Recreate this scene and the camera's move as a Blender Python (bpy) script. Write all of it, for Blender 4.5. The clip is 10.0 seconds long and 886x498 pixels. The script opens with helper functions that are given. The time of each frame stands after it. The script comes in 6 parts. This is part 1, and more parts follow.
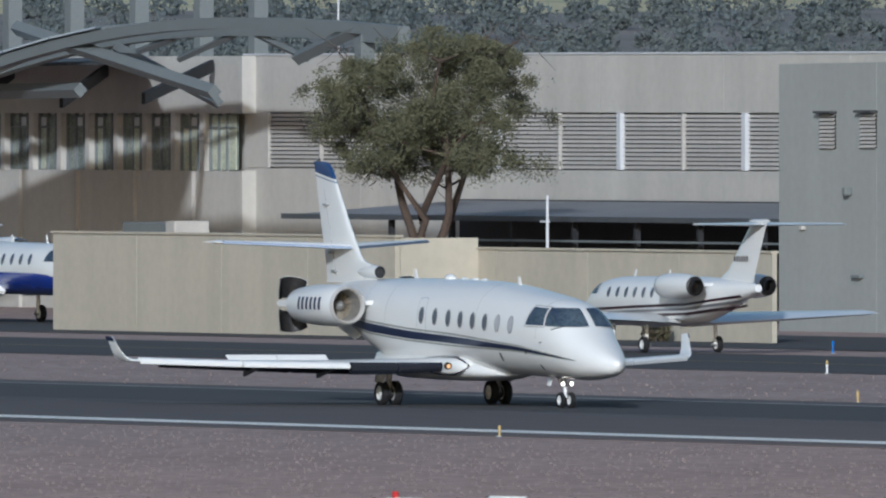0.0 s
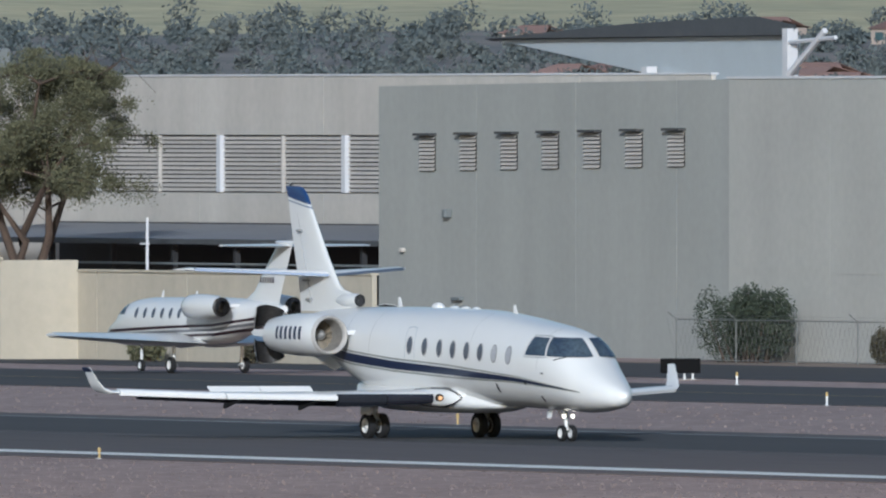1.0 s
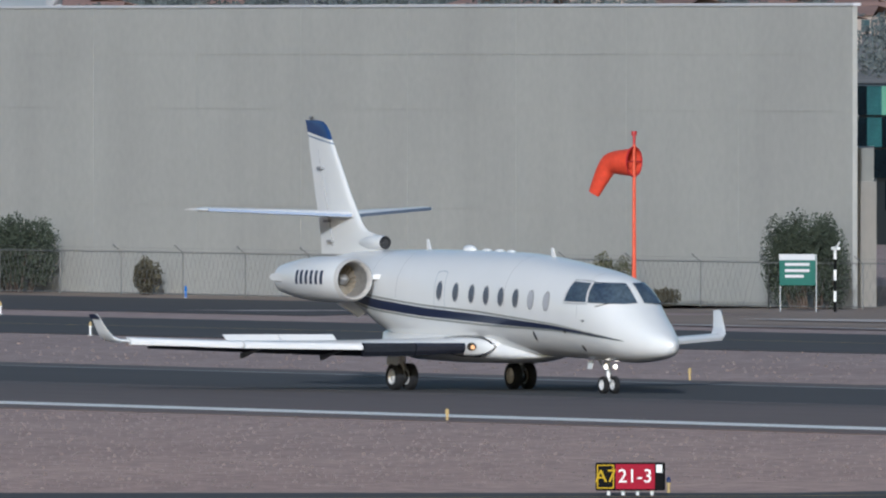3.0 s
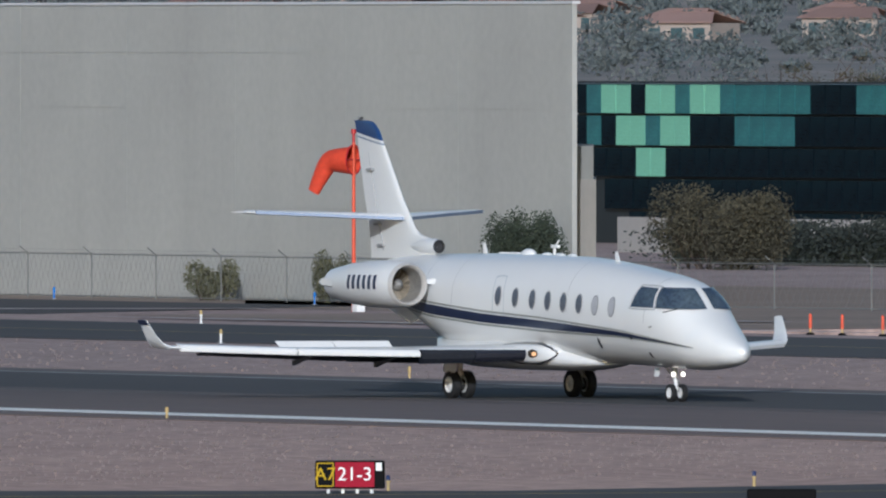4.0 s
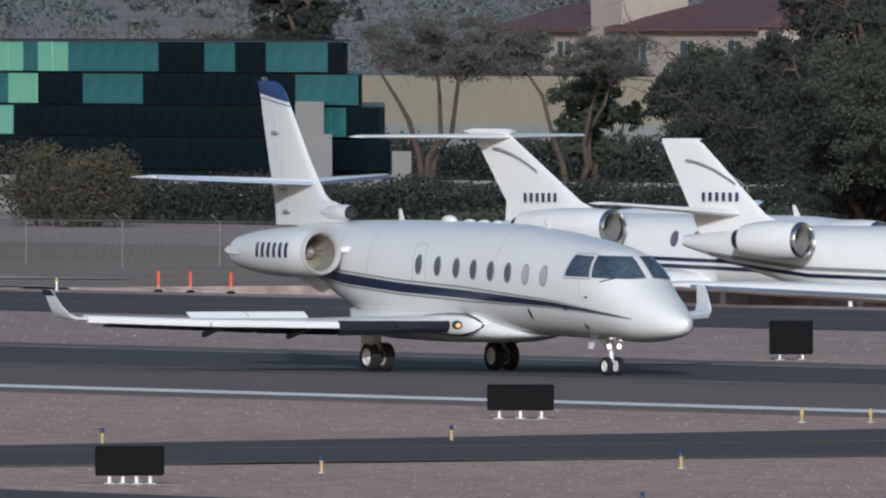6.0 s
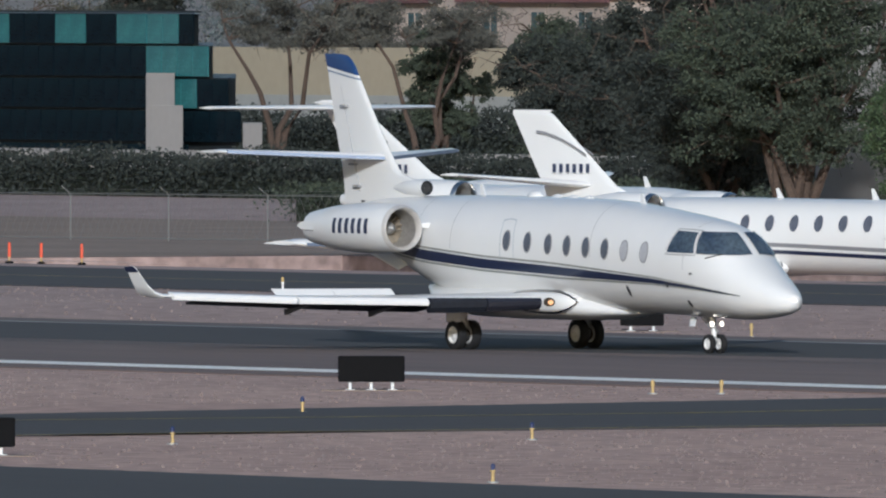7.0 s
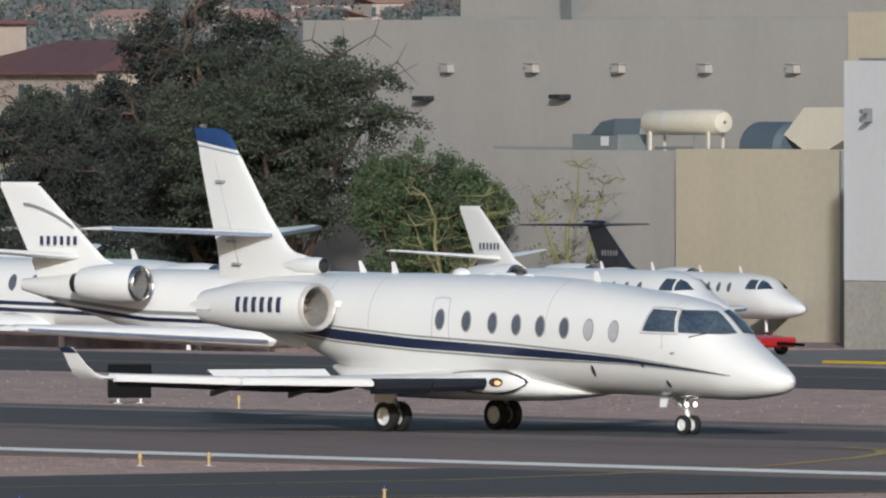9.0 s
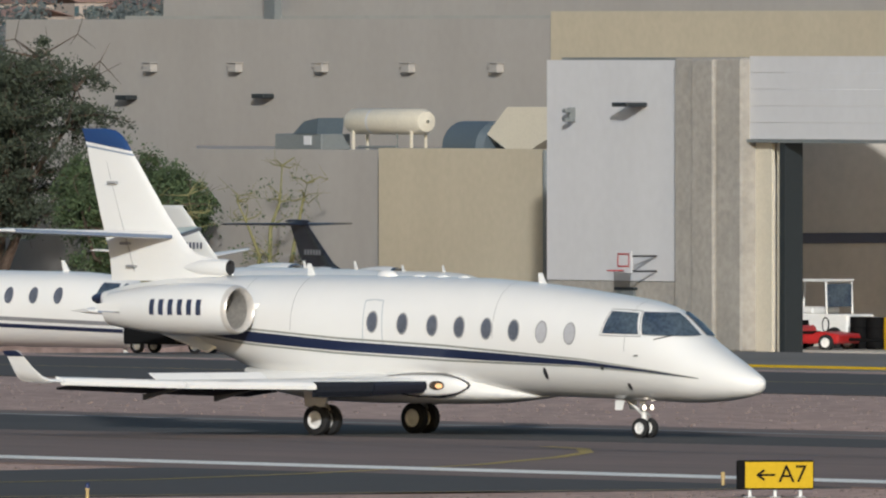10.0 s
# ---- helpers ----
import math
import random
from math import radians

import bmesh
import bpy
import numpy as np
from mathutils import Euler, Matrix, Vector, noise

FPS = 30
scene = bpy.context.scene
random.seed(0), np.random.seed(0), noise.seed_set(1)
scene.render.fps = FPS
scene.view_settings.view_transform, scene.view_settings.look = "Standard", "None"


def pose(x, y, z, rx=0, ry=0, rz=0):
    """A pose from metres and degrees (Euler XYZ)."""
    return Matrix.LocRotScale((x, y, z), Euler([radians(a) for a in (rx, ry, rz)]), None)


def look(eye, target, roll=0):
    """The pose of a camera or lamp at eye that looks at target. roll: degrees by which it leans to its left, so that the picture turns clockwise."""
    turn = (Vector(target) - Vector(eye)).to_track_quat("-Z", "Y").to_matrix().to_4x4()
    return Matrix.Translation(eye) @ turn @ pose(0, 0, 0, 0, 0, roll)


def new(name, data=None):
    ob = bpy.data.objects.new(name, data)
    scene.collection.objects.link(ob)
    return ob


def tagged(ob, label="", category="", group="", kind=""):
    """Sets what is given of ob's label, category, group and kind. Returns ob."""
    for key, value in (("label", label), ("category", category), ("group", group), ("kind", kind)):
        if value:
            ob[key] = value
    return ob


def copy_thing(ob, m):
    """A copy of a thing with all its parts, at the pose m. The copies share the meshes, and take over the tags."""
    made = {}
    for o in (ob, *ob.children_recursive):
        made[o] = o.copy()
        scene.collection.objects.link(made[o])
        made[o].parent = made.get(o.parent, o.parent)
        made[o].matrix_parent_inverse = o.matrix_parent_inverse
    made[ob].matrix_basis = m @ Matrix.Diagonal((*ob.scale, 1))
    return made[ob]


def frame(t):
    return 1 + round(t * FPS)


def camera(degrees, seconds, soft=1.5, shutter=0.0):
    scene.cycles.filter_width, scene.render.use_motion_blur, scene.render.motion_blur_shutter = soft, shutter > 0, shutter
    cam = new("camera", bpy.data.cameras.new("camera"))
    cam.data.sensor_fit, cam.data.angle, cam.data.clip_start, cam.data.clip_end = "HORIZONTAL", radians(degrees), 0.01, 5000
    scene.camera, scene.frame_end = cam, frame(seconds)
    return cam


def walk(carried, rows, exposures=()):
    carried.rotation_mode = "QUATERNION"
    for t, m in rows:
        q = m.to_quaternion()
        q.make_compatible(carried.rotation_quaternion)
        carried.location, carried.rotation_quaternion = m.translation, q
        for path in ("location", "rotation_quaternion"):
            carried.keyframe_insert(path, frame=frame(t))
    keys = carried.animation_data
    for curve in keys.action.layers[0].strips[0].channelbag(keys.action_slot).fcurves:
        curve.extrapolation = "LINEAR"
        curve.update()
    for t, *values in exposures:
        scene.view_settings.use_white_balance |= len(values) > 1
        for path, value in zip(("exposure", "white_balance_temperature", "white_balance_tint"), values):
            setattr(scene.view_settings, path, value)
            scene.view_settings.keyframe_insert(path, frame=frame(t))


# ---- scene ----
EYE = Vector((0.0, 0.0, 8.49))


def aim(azimuth, rise):
    """Where the camera looks: azimuth from +Y towards +X, and rise over the level, in degrees."""
    a, e = radians(azimuth), radians(rise)
    return look(EYE, EYE + 500 * Vector((math.sin(a) * math.cos(e), math.cos(a) * math.cos(e), math.sin(e))))


cam = camera(2.1804, 10.0, soft=2.2)
PATH = [
    (0.0, -64.9906, -0.378),
    (0.5, -64.4372, -0.4722),
    (1.0, -64.0058, -0.3234),
    (1.5, -63.5094, -0.3504),
    (2.0, -63.0506, -0.3712),
    (2.2, -62.8909, -0.4473),
    (3.3, -61.9535, -0.4885),
    (3.5, -61.8163, -0.5011),
    (4.0, -61.503, -0.5014),
    (4.5, -61.0925, -0.5418),
    (5.0, -60.6591, -0.5884),
    (5.5, -60.2376, -0.6014),
    (6.0, -59.8986, -0.6069),
    (6.2, -59.7962, -0.5906),
    (7.3, -59.3894, -0.6822),
    (7.5, -59.2473, -0.6411),
    (8.0, -58.8139, -0.5788),
    (8.5, -58.4844, -0.6918),
    (9.0, -58.2698, -0.4997),
    (9.5, -57.8108, -0.6177),
    (10.0, -57.5388, -0.5012),
]
walk(cam, [(t, aim(a, e)) for t, a, e in PATH],
     exposures=[(0.0, -0.16, 5240, 8), (2.0, 0.03, 5300, 9), (3.5, -0.12, 5330, 10), (6.0, -0.17, 5390, 11), (7.3, -0.06, 5490, 10), (8.5, 0.0, 5640, 10), (10.0, -0.10, 5940, 9)])

# ---- light ----
SUN_WAY = Vector((0.83, -0.50, 0.29)).normalized()
world = bpy.data.worlds.new("sky")
scene.world = world
world.use_nodes = True
sky = world.node_tree.nodes.new("ShaderNodeTexSky")
sky.sky_type = "NISHITA"
sky.sun_disc = False
sky.sun_elevation = math.asin(SUN_WAY.z)
sky.sun_rotation = math.atan2(SUN_WAY.x, SUN_WAY.y)
sky.air_density, sky.dust_density = 1.2, 2.0
background = world.node_tree.nodes["Background"]
background.inputs["Strength"].default_value = 0.092
world.node_tree.links.new(sky.outputs[0], background.inputs["Color"])
sun = new("sun", bpy.data.lights.new("sun", "SUN"))
sun.data.energy, sun.data.angle, sun.data.color = 3.5, radians(1.5), (1.0, 0.95, 0.87)
sun.matrix_basis = look(SUN_WAY * 400, (0, 0, 0))


# ---- materials ----
def shade(name, base, rough=0.6, metal=0.0, vary=0.15, scale=1.0, fine=12.0, bump=0.0, second=None, coat=0.0, random_tint=0.0, stretch=(1, 1, 1), stains=0.0, specular=0.5):
    """A surface with variation at two scales, in metres; second: the colour of its larger patches; stains: vertical streaks."""
    m = bpy.data.materials.new(name)
    m.use_nodes = True
    n, l = m.node_tree.nodes, m.node_tree.links
    b = n["Principled BSDF"]
    b.inputs["Roughness"].default_value = rough
    b.inputs["Metallic"].default_value = metal
    b.inputs["Specular IOR Level"].default_value = specular
    b.inputs["Coat Weight"].default_value = coat
    b.inputs["Coat Roughness"].default_value = 0.08
    co = n.new("ShaderNodeTexCoord")
    mp = n.new("ShaderNodeMapping")
    mp.inputs["Scale"].default_value = stretch
    l.new(co.outputs["Object"], mp.inputs["Vector"])
    big, small = n.new("ShaderNodeTexNoise"), n.new("ShaderNodeTexNoise")
    big.inputs["Scale"].default_value, small.inputs["Scale"].default_value = scale, fine
    big.inputs["Detail"].default_value, small.inputs["Detail"].default_value = 5, 4
    for t in (big, small):
        l.new(mp.outputs[0], t.inputs["Vector"])
    r = n.new("ShaderNodeMapRange")
    r.inputs["From Min"].default_value, r.inputs["From Max"].default_value = 0.3, 0.7
    l.new(big.outputs["Fac"], r.inputs["Value"])
    mix = n.new("ShaderNodeMix")
    mix.data_type = "RGBA"
    second = second or tuple(c * (1 - vary) for c in base)
    mix.inputs[6].default_value, mix.inputs[7].default_value = (*base, 1), (*second, 1)
    l.new(r.outputs[0], mix.inputs[0])
    out = mix.outputs[2]
    hsv = n.new("ShaderNodeHueSaturation")
    v = n.new("ShaderNodeMapRange")
    v.inputs["From Min"].default_value, v.inputs["From Max"].default_value = 0.25, 0.75
    v.inputs["To Min"].default_value, v.inputs["To Max"].default_value = 1 - vary, 1 + vary
    l.new(small.outputs["Fac"], v.inputs["Value"])
    l.new(v.outputs[0], hsv.inputs["Value"])
    l.new(out, hsv.inputs["Color"])
    out = hsv.outputs[0]
    if stains:
        mp2 = n.new("ShaderNodeMapping")
        mp2.inputs["Scale"].default_value = (0.55, 0.55, 0.03)
        st = n.new("ShaderNodeTexNoise")
        st.inputs["Scale"].default_value, st.inputs["Detail"].default_value = 1.0, 6
        l.new(co.outputs["Object"], mp2.inputs["Vector"])
        l.new(mp2.outputs[0], st.inputs["Vector"])
        sr = n.new("ShaderNodeMapRange")
        sr.inputs["From Min"].default_value, sr.inputs["From Max"].default_value = 0.35, 0.75
        sr.inputs["To Min"].default_value, sr.inputs["To Max"].default_value = 1.0, 1 - stains
        l.new(st.outputs["Fac"], sr.inputs["Value"])
        h2 = n.new("ShaderNodeHueSaturation")
        l.new(sr.outputs[0], h2.inputs["Value"])
        l.new(out, h2.inputs["Color"])
        out = h2.outputs[0]
    if random_tint:
        ob = n.new("ShaderNodeObjectInfo")
        rr = n.new("ShaderNodeMapRange")
        rr.inputs["To Min"].default_value, rr.inputs["To Max"].default_value = 1 - random_tint, 1 + random_tint
        l.new(ob.outputs["Random"], rr.inputs["Value"])
        h3 = n.new("ShaderNodeHueSaturation")
        l.new(rr.outputs[0], h3.inputs["Value"])
        l.new(out, h3.inputs["Color"])
        out = h3.outputs[0]
    l.new(out, b.inputs["Base Color"])
    if bump:
        bp = n.new("ShaderNodeBump")
        bp.inputs["Strength"].default_value, bp.inputs["Distance"].default_value = 0.6, bump
        l.new(small.outputs["Fac"], bp.inputs["Height"])
        l.new(bp.outputs[0], b.inputs["Normal"])
    return m


def glow(name, colour, strength):
    m = bpy.data.materials.new(name)
    m.use_nodes = True
    b = m.node_tree.nodes["Principled BSDF"]
    b.inputs["Base Color"].default_value = (*colour, 1)
    b.inputs["Emission Color"].default_value = (*colour, 1)
    b.inputs["Emission Strength"].default_value = strength
    return m


RUNWAY_ASPHALT = shade("worn_runway_asphalt", (0.092, 0.079, 0.076), 0.92, vary=0.16, scale=0.10, fine=1.2, second=(0.074, 0.064, 0.063), stretch=(0.15, 1, 1))
ASPHALT = shade("asphalt", (0.035, 0.033, 0.035), 0.92, vary=0.14, scale=0.12, fine=6, second=(0.046, 0.043, 0.044), stretch=(0.2, 1, 1))
GRAVEL = shade("desert_gravel", (0.280, 0.203, 0.180), 0.95, vary=0.45, scale=0.10, fine=1.6, second=(0.350, 0.260, 0.230), bump=0.03)


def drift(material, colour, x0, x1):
    """Multiplies a material's base colour by a tint that grows from x0 to x1."""
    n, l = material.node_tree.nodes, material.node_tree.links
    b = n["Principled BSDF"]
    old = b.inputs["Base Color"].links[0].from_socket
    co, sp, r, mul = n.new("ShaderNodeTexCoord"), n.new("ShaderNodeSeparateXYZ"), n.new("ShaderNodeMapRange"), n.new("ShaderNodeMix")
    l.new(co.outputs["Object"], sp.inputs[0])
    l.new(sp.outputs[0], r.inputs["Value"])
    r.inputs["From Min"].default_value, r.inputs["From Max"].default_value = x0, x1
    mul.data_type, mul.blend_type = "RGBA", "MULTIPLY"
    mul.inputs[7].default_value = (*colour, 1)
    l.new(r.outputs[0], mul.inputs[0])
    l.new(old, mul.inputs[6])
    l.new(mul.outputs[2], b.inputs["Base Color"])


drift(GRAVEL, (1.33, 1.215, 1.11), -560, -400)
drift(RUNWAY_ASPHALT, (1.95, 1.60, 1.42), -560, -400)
DIRT = shade("pale_dirt", (0.27, 0.205, 0.16), 0.95, vary=0.2, scale=0.12, fine=2.5, second=(0.205, 0.155, 0.12), bump=0.03)
LINE = shade("white_line_paint", (0.90, 0.88, 0.82), 0.7, vary=0.18, scale=0.6, fine=5)
YELLOW_LINE = shade("yellow_line_paint", (0.42, 0.30, 0.06), 0.7, vary=0.2, scale=0.6, fine=5)
PLASTER = shade("beige_plaster", (0.50, 0.46, 0.40), 0.85, vary=0.06, scale=0.25, fine=4, second=(0.46, 0.42, 0.365), stains=0.16)
GREY_PLASTER = shade("grey_concrete_panel", (0.415, 0.41, 0.375), 0.88, vary=0.05, scale=0.2, fine=3, second=(0.38, 0.375, 0.345), stains=0.08)
# tan plaster with sunlight put into its colour
SUNLIT_TAN = shade("sunlit_tan_plaster", (0.49, 0.435, 0.325), 0.85, vary=0.05, scale=0.25, fine=4, second=(0.46, 0.405, 0.30), stains=0.08)
WHITE_PANEL = shade("white_metal_panel", (0.60, 0.60, 0.61), 0.5, vary=0.03, scale=0.3, fine=3, stains=0.05)
# near-black steel, also painted shade for the yard under the lean-to
DARK = shade("dark_steel_and_shade", (0.03, 0.03, 0.032), 0.7, vary=0.2)
JET_WHITE = shade("white_aircraft_paint", (0.73, 0.725, 0.705), 0.28, vary=0.015, scale=0.5, fine=2, coat=0.5)
NAVY = shade("navy_aircraft_paint", (0.012, 0.020, 0.055), 0.3, vary=0.05, coat=0.5)
TYRE = shade("tyre_rubber", (0.012, 0.012, 0.013), 0.8, vary=0.2)


# ---- mesh tools ----
def part(name, bm, material, parent=None, label="", smooth=False):
    """Links a bmesh as one mesh object, under a thing or a part."""
    me = bpy.data.meshes.new(name)
    bm.normal_update()
    bm.to_mesh(me)
    bm.free()
    for m in (material if isinstance(material, (list, tuple)) else [material]):
        me.materials.append(m)
    if smooth:
        me.polygons.foreach_set("use_smooth", [True] * len(me.polygons))
        me.set_sharp_from_angle(angle=radians(38))
    ob = new(name, me)
    ob.parent = parent
    if label:
        tagged(ob, label)
    return ob


def thing(name, label, category, m=None, group="", kind=""):
    ob = tagged(new(name), label, category, group, kind)
    if m is not None:
        ob.matrix_basis = m
    return ob


def box(bm, x0, x1, y0, y1, z0, z1, bevel=0.0, m=None):
    g = bmesh.ops.create_cube(bm, size=1.0, matrix=Matrix.LocRotScale(((x0 + x1) / 2, (y0 + y1) / 2, (z0 + z1) / 2), None, (x1 - x0, y1 - y0, z1 - z0)))
    v = g["verts"]
    if bevel:
        e = list({e for a in v for e in a.link_edges})
        r = bmesh.ops.bevel(bm, geom=e, offset=bevel, segments=1, affect="EDGES")
        v = list({a for f in r["faces"] for a in f.verts} | {a for a in v if a.is_valid})
    if m is not None:
        bmesh.ops.transform(bm, matrix=m, verts=[a for a in v if a.is_valid])
    return bm


def boxes(*rows, bevel=0.0):
    bm = bmesh.new()
    for r in rows:
        box(bm, *r, bevel=bevel)
    return bm


def loft(bm, rings, closed=True, caps=True):
    """Skins a row of rings of equal length."""
    vs = [[bm.verts.new(p) for p in r] for r in rings]
    k = len(vs[0])
    for a, b in zip(vs, vs[1:]):
        for i in range(k if closed else k - 1):
            bm.faces.new((a[i], a[(i + 1) % k], b[(i + 1) % k], b[i]))
    if caps and closed:
        bm.faces.new(vs[0][::-1])
        bm.faces.new(vs[-1])
    bmesh.ops.recalc_face_normals(bm, faces=bm.faces)
    return bm


def tube(bm, pts, radius, sides=8, caps=True):
    """A round bar along points; radius may be a list."""
    pts = [Vector(p) for p in pts]
    rad = radius if isinstance(radius, (list, tuple)) else [radius] * len(pts)
    rings = []
    for i, p in enumerate(pts):
        d = (pts[min(i + 1, len(pts) - 1)] - pts[max(i - 1, 0)]).normalized()
        u = d.cross(Vector((0, 0, 1)) if abs(d.z) < 0.9 else Vector((1, 0, 0))).normalized()
        w = d.cross(u)
        rings.append([p + rad[i] * (math.cos(a) * u + math.sin(a) * w) for a in (2 * math.pi * j / sides for j in range(sides))])
    vs = [[bm.verts.new(q) for q in r] for r in rings]
    for a, b in zip(vs, vs[1:]):
        for i in range(sides):
            bm.faces.new((a[i], b[i], b[(i + 1) % sides], a[(i + 1) % sides]))
    if caps:
        bm.faces.new(vs[0])
        bm.faces.new(vs[-1][::-1])
    return bm


def polygon(bm, pts):
    return bm.faces.new([bm.verts.new(p) for p in pts])


def prism(bm, outline, lift):
    """A slab: an outline of points, drawn out along lift."""
    a = [bm.verts.new(p) for p in outline]
    b = [bm.verts.new(Vector(p) + Vector(lift)) for p in outline]
    bm.faces.new(a[::-1])
    bm.faces.new(b)
    for i in range(len(a)):
        bm.faces.new((a[i], a[(i + 1) % len(a)], b[(i + 1) % len(a)], b[i]))
    bmesh.ops.recalc_face_normals(bm, faces=bm.faces)
    return bm


def interp(x, table):
    """Piecewise smooth reading of (x, value, ...) rows."""
    if x <= table[0][0]:
        return table[0][1:]
    for a, b in zip(table, table[1:]):
        if x <= b[0]:
            k = (x - a[0]) / (b[0] - a[0])
            return tuple(p + (q - p) * k for p, q in zip(a[1:], b[1:]))
    return table[-1][1:]


# ---- ground, runway, taxiways ----
def slab(name, pts, z, material, label, kind="structure", category="pavement", thick=0.3):
    bm = bmesh.new()
    prism(bm, [(x, y, z - thick) for x, y in pts], (0, 0, thick))
    return tagged(part(name, bm, material), label, category, kind=kind)


FADED_LINE = shade("faded_line_paint", (0.24, 0.245, 0.25), 0.8, vary=0.4, scale=0.05, fine=0.4)


def ground():
    # one sheet, with the sunken parking stand let into it
    bm = bmesh.new()
    xs, ys = (-4500, -606, -546, 1500), (-400, 335.5, 353, 2600)
    v = [[bm.verts.new((x, y, 0)) for y in ys] for x in xs]
    for i in range(3):
        for k in range(3):
            if (i, k) != (1, 1):
                bm.faces.new((v[i][k], v[i + 1][k], v[i + 1][k + 1], v[i][k + 1]))
    rim = [v[1][1], v[2][1], v[2][2], v[1][2]]
    low = [bm.verts.new((a.co.x, a.co.y, -1.1)) for a in rim]
    for i in range(4):
        bm.faces.new((rim[i], low[i], low[(i + 1) % 4], rim[(i + 1) % 4]))
    bm.faces.new(low)
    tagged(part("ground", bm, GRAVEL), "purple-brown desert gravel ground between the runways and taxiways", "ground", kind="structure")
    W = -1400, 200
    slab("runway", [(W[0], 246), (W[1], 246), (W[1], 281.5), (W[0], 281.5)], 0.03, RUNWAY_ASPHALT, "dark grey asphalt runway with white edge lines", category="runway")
    slab("taxiway", [(W[0], 311), (W[1], 311), (W[1], 331), (W[0], 331)], 0.03, ASPHALT, "dark asphalt taxiway parallel to the runway", category="taxiway")
    slab("apron", [(W[0], 339), (-652, 339), (-666, 358), (W[0], 358)], 0.03, ASPHALT, "dark asphalt apron before the hangars", category="apron")
    slab("near_taxiway", [(W[0], 170), (W[1], 170), (W[1], 196), (W[0], 197)], 0.03, ASPHALT, "dark asphalt taxiway this side of the runway", category="taxiway")
    slab("connector_taxiway", [(-372, 196.2), (-372, 245.9), (-397, 245.9), (-388, 212), (-396, 196.8)], 0.03, ASPHALT, "dark asphalt connecting taxiway with yellow lines", category="taxiway")
    slab("rubber_strip", [(W[0], 265.5), (-455, 265.5), (-400, 271), (-400, 275), (-455, 278), (W[0], 278)], 0.0345, ASPHALT, "darker sealed strip along the far runway half", category="runway", thick=0.004)
    for y, w, mat in ((249.25, 0.85, LINE), (278.4, 0.30, FADED_LINE)):
        slab("edge_line", [(W[0], y - w), (W[1], y - w), (W[1], y + w), (W[0], y + w)], 0.039, mat, "worn white painted runway edge line", category="line marking", thick=0.004)


ground()


def pebbles():
    """Loose pale stones on the gravel beside the runway."""
    rng = np.random.default_rng(77)
    bm = bmesh.new()
    for _ in range(15000):
        near = rng.random() < 0.8
        y = rng.uniform(198, 245.5) if near else rng.uniform(282, 310.5)
        a = radians(rng.uniform(-66.5, -56.0))
        x = y * math.tan(a)
        if -398 < x < -370 and y < 246:
            continue
        s = rng.uniform(0.016, 0.048) * (1.0 if near else 1.2)
        v = [bm.verts.new((x + s * dx * rng.uniform(0.7, 1.3), y + s * dy, s * dz)) for dx, dy, dz in ((-1, -0.8, 0), (1, -0.7, 0), (0.9, 0.9, 0), (-0.8, 0.8, 0), (0.1, 0, 0.9))]
        for i in range(4):
            bm.faces.new((v[i], v[(i + 1) % 4], v[4]))
    tagged(part("loose_stones", bm, STONE), "pale loose stones scattered over the gravel", "stones", kind="stuff")


STONE = shade("pale_stone", (0.27, 0.205, 0.18), 0.95, vary=0.4, scale=2.0, fine=6, second=(0.15, 0.11, 0.10))
pebbles()


# ---- aircraft ----
CHROME = shade("polished_aluminium", (0.75, 0.74, 0.72), 0.22, metal=1.0, vary=0.05)
ALLOY = shade("cast_alloy", (0.42, 0.41, 0.39), 0.45, metal=0.6, vary=0.15)
DARK_METAL = shade("burnt_metal", (0.045, 0.042, 0.04), 0.5, metal=0.5, vary=0.3)
GOLD_STRIPE = shade("grey_gold_pinstripe", (0.25, 0.26, 0.23), 0.4, vary=0.05)
CABIN_GLASS = shade("cabin_window_glass", (0.11, 0.12, 0.15), 0.15, vary=0.2, scale=3)
PALE_SHADE = shade("pale_window_shade", (0.42, 0.42, 0.44), 0.3, vary=0.05)
SCREEN_GLASS = shade("windscreen_glass", (0.030, 0.045, 0.075), 0.10, vary=0.35, scale=1.6, second=(0.075, 0.10, 0.125), specular=0.22)
REG = shade("registration_paint", (0.03, 0.04, 0.08), 0.4, vary=0.05)
# shade under the wing is put into this near-black flap colour
UNDERSIDE = shade("flap_underside_shade", (0.012, 0.014, 0.020), 0.6, vary=0.2, specular=0.15)
FLAP_SHADE = shade("flap_track_grey", (0.12, 0.125, 0.14), 0.6, vary=0.1)
FAN_METAL = shade("tan_fan_metal", (0.30, 0.26, 0.20), 0.5, metal=0.4, vary=0.25)
LIP = shade("pale_intake_lip", (0.60, 0.57, 0.53), 0.35, metal=0.3, vary=0.06)
# bare metal whose reflected sky is put into the base colour
BLUE_METAL = shade("sky_tinted_metal", (0.16, 0.20, 0.28), 0.4, metal=0.3, vary=0.1)
SEAM = shade("panel_seam", (0.30, 0.30, 0.30), 0.5, vary=0.05)
PALE_SEAM = shade("pale_panel_seam", (0.47, 0.50, 0.52), 0.4, vary=0.05)
FIN_BAND = shade("blue_grey_band", (0.20, 0.25, 0.33), 0.35, vary=0.05)
LIGHT_GLASS = shade("brown_light_glass", (0.10, 0.075, 0.055), 0.12, metal=0.3, vary=0.3, scale=4)
LAMP_ON = glow("landing_light", (1.0, 0.84, 0.64), 3.5)
LAMP_DIM = glow("wing_light", (1.0, 0.55, 0.25), 0.30)
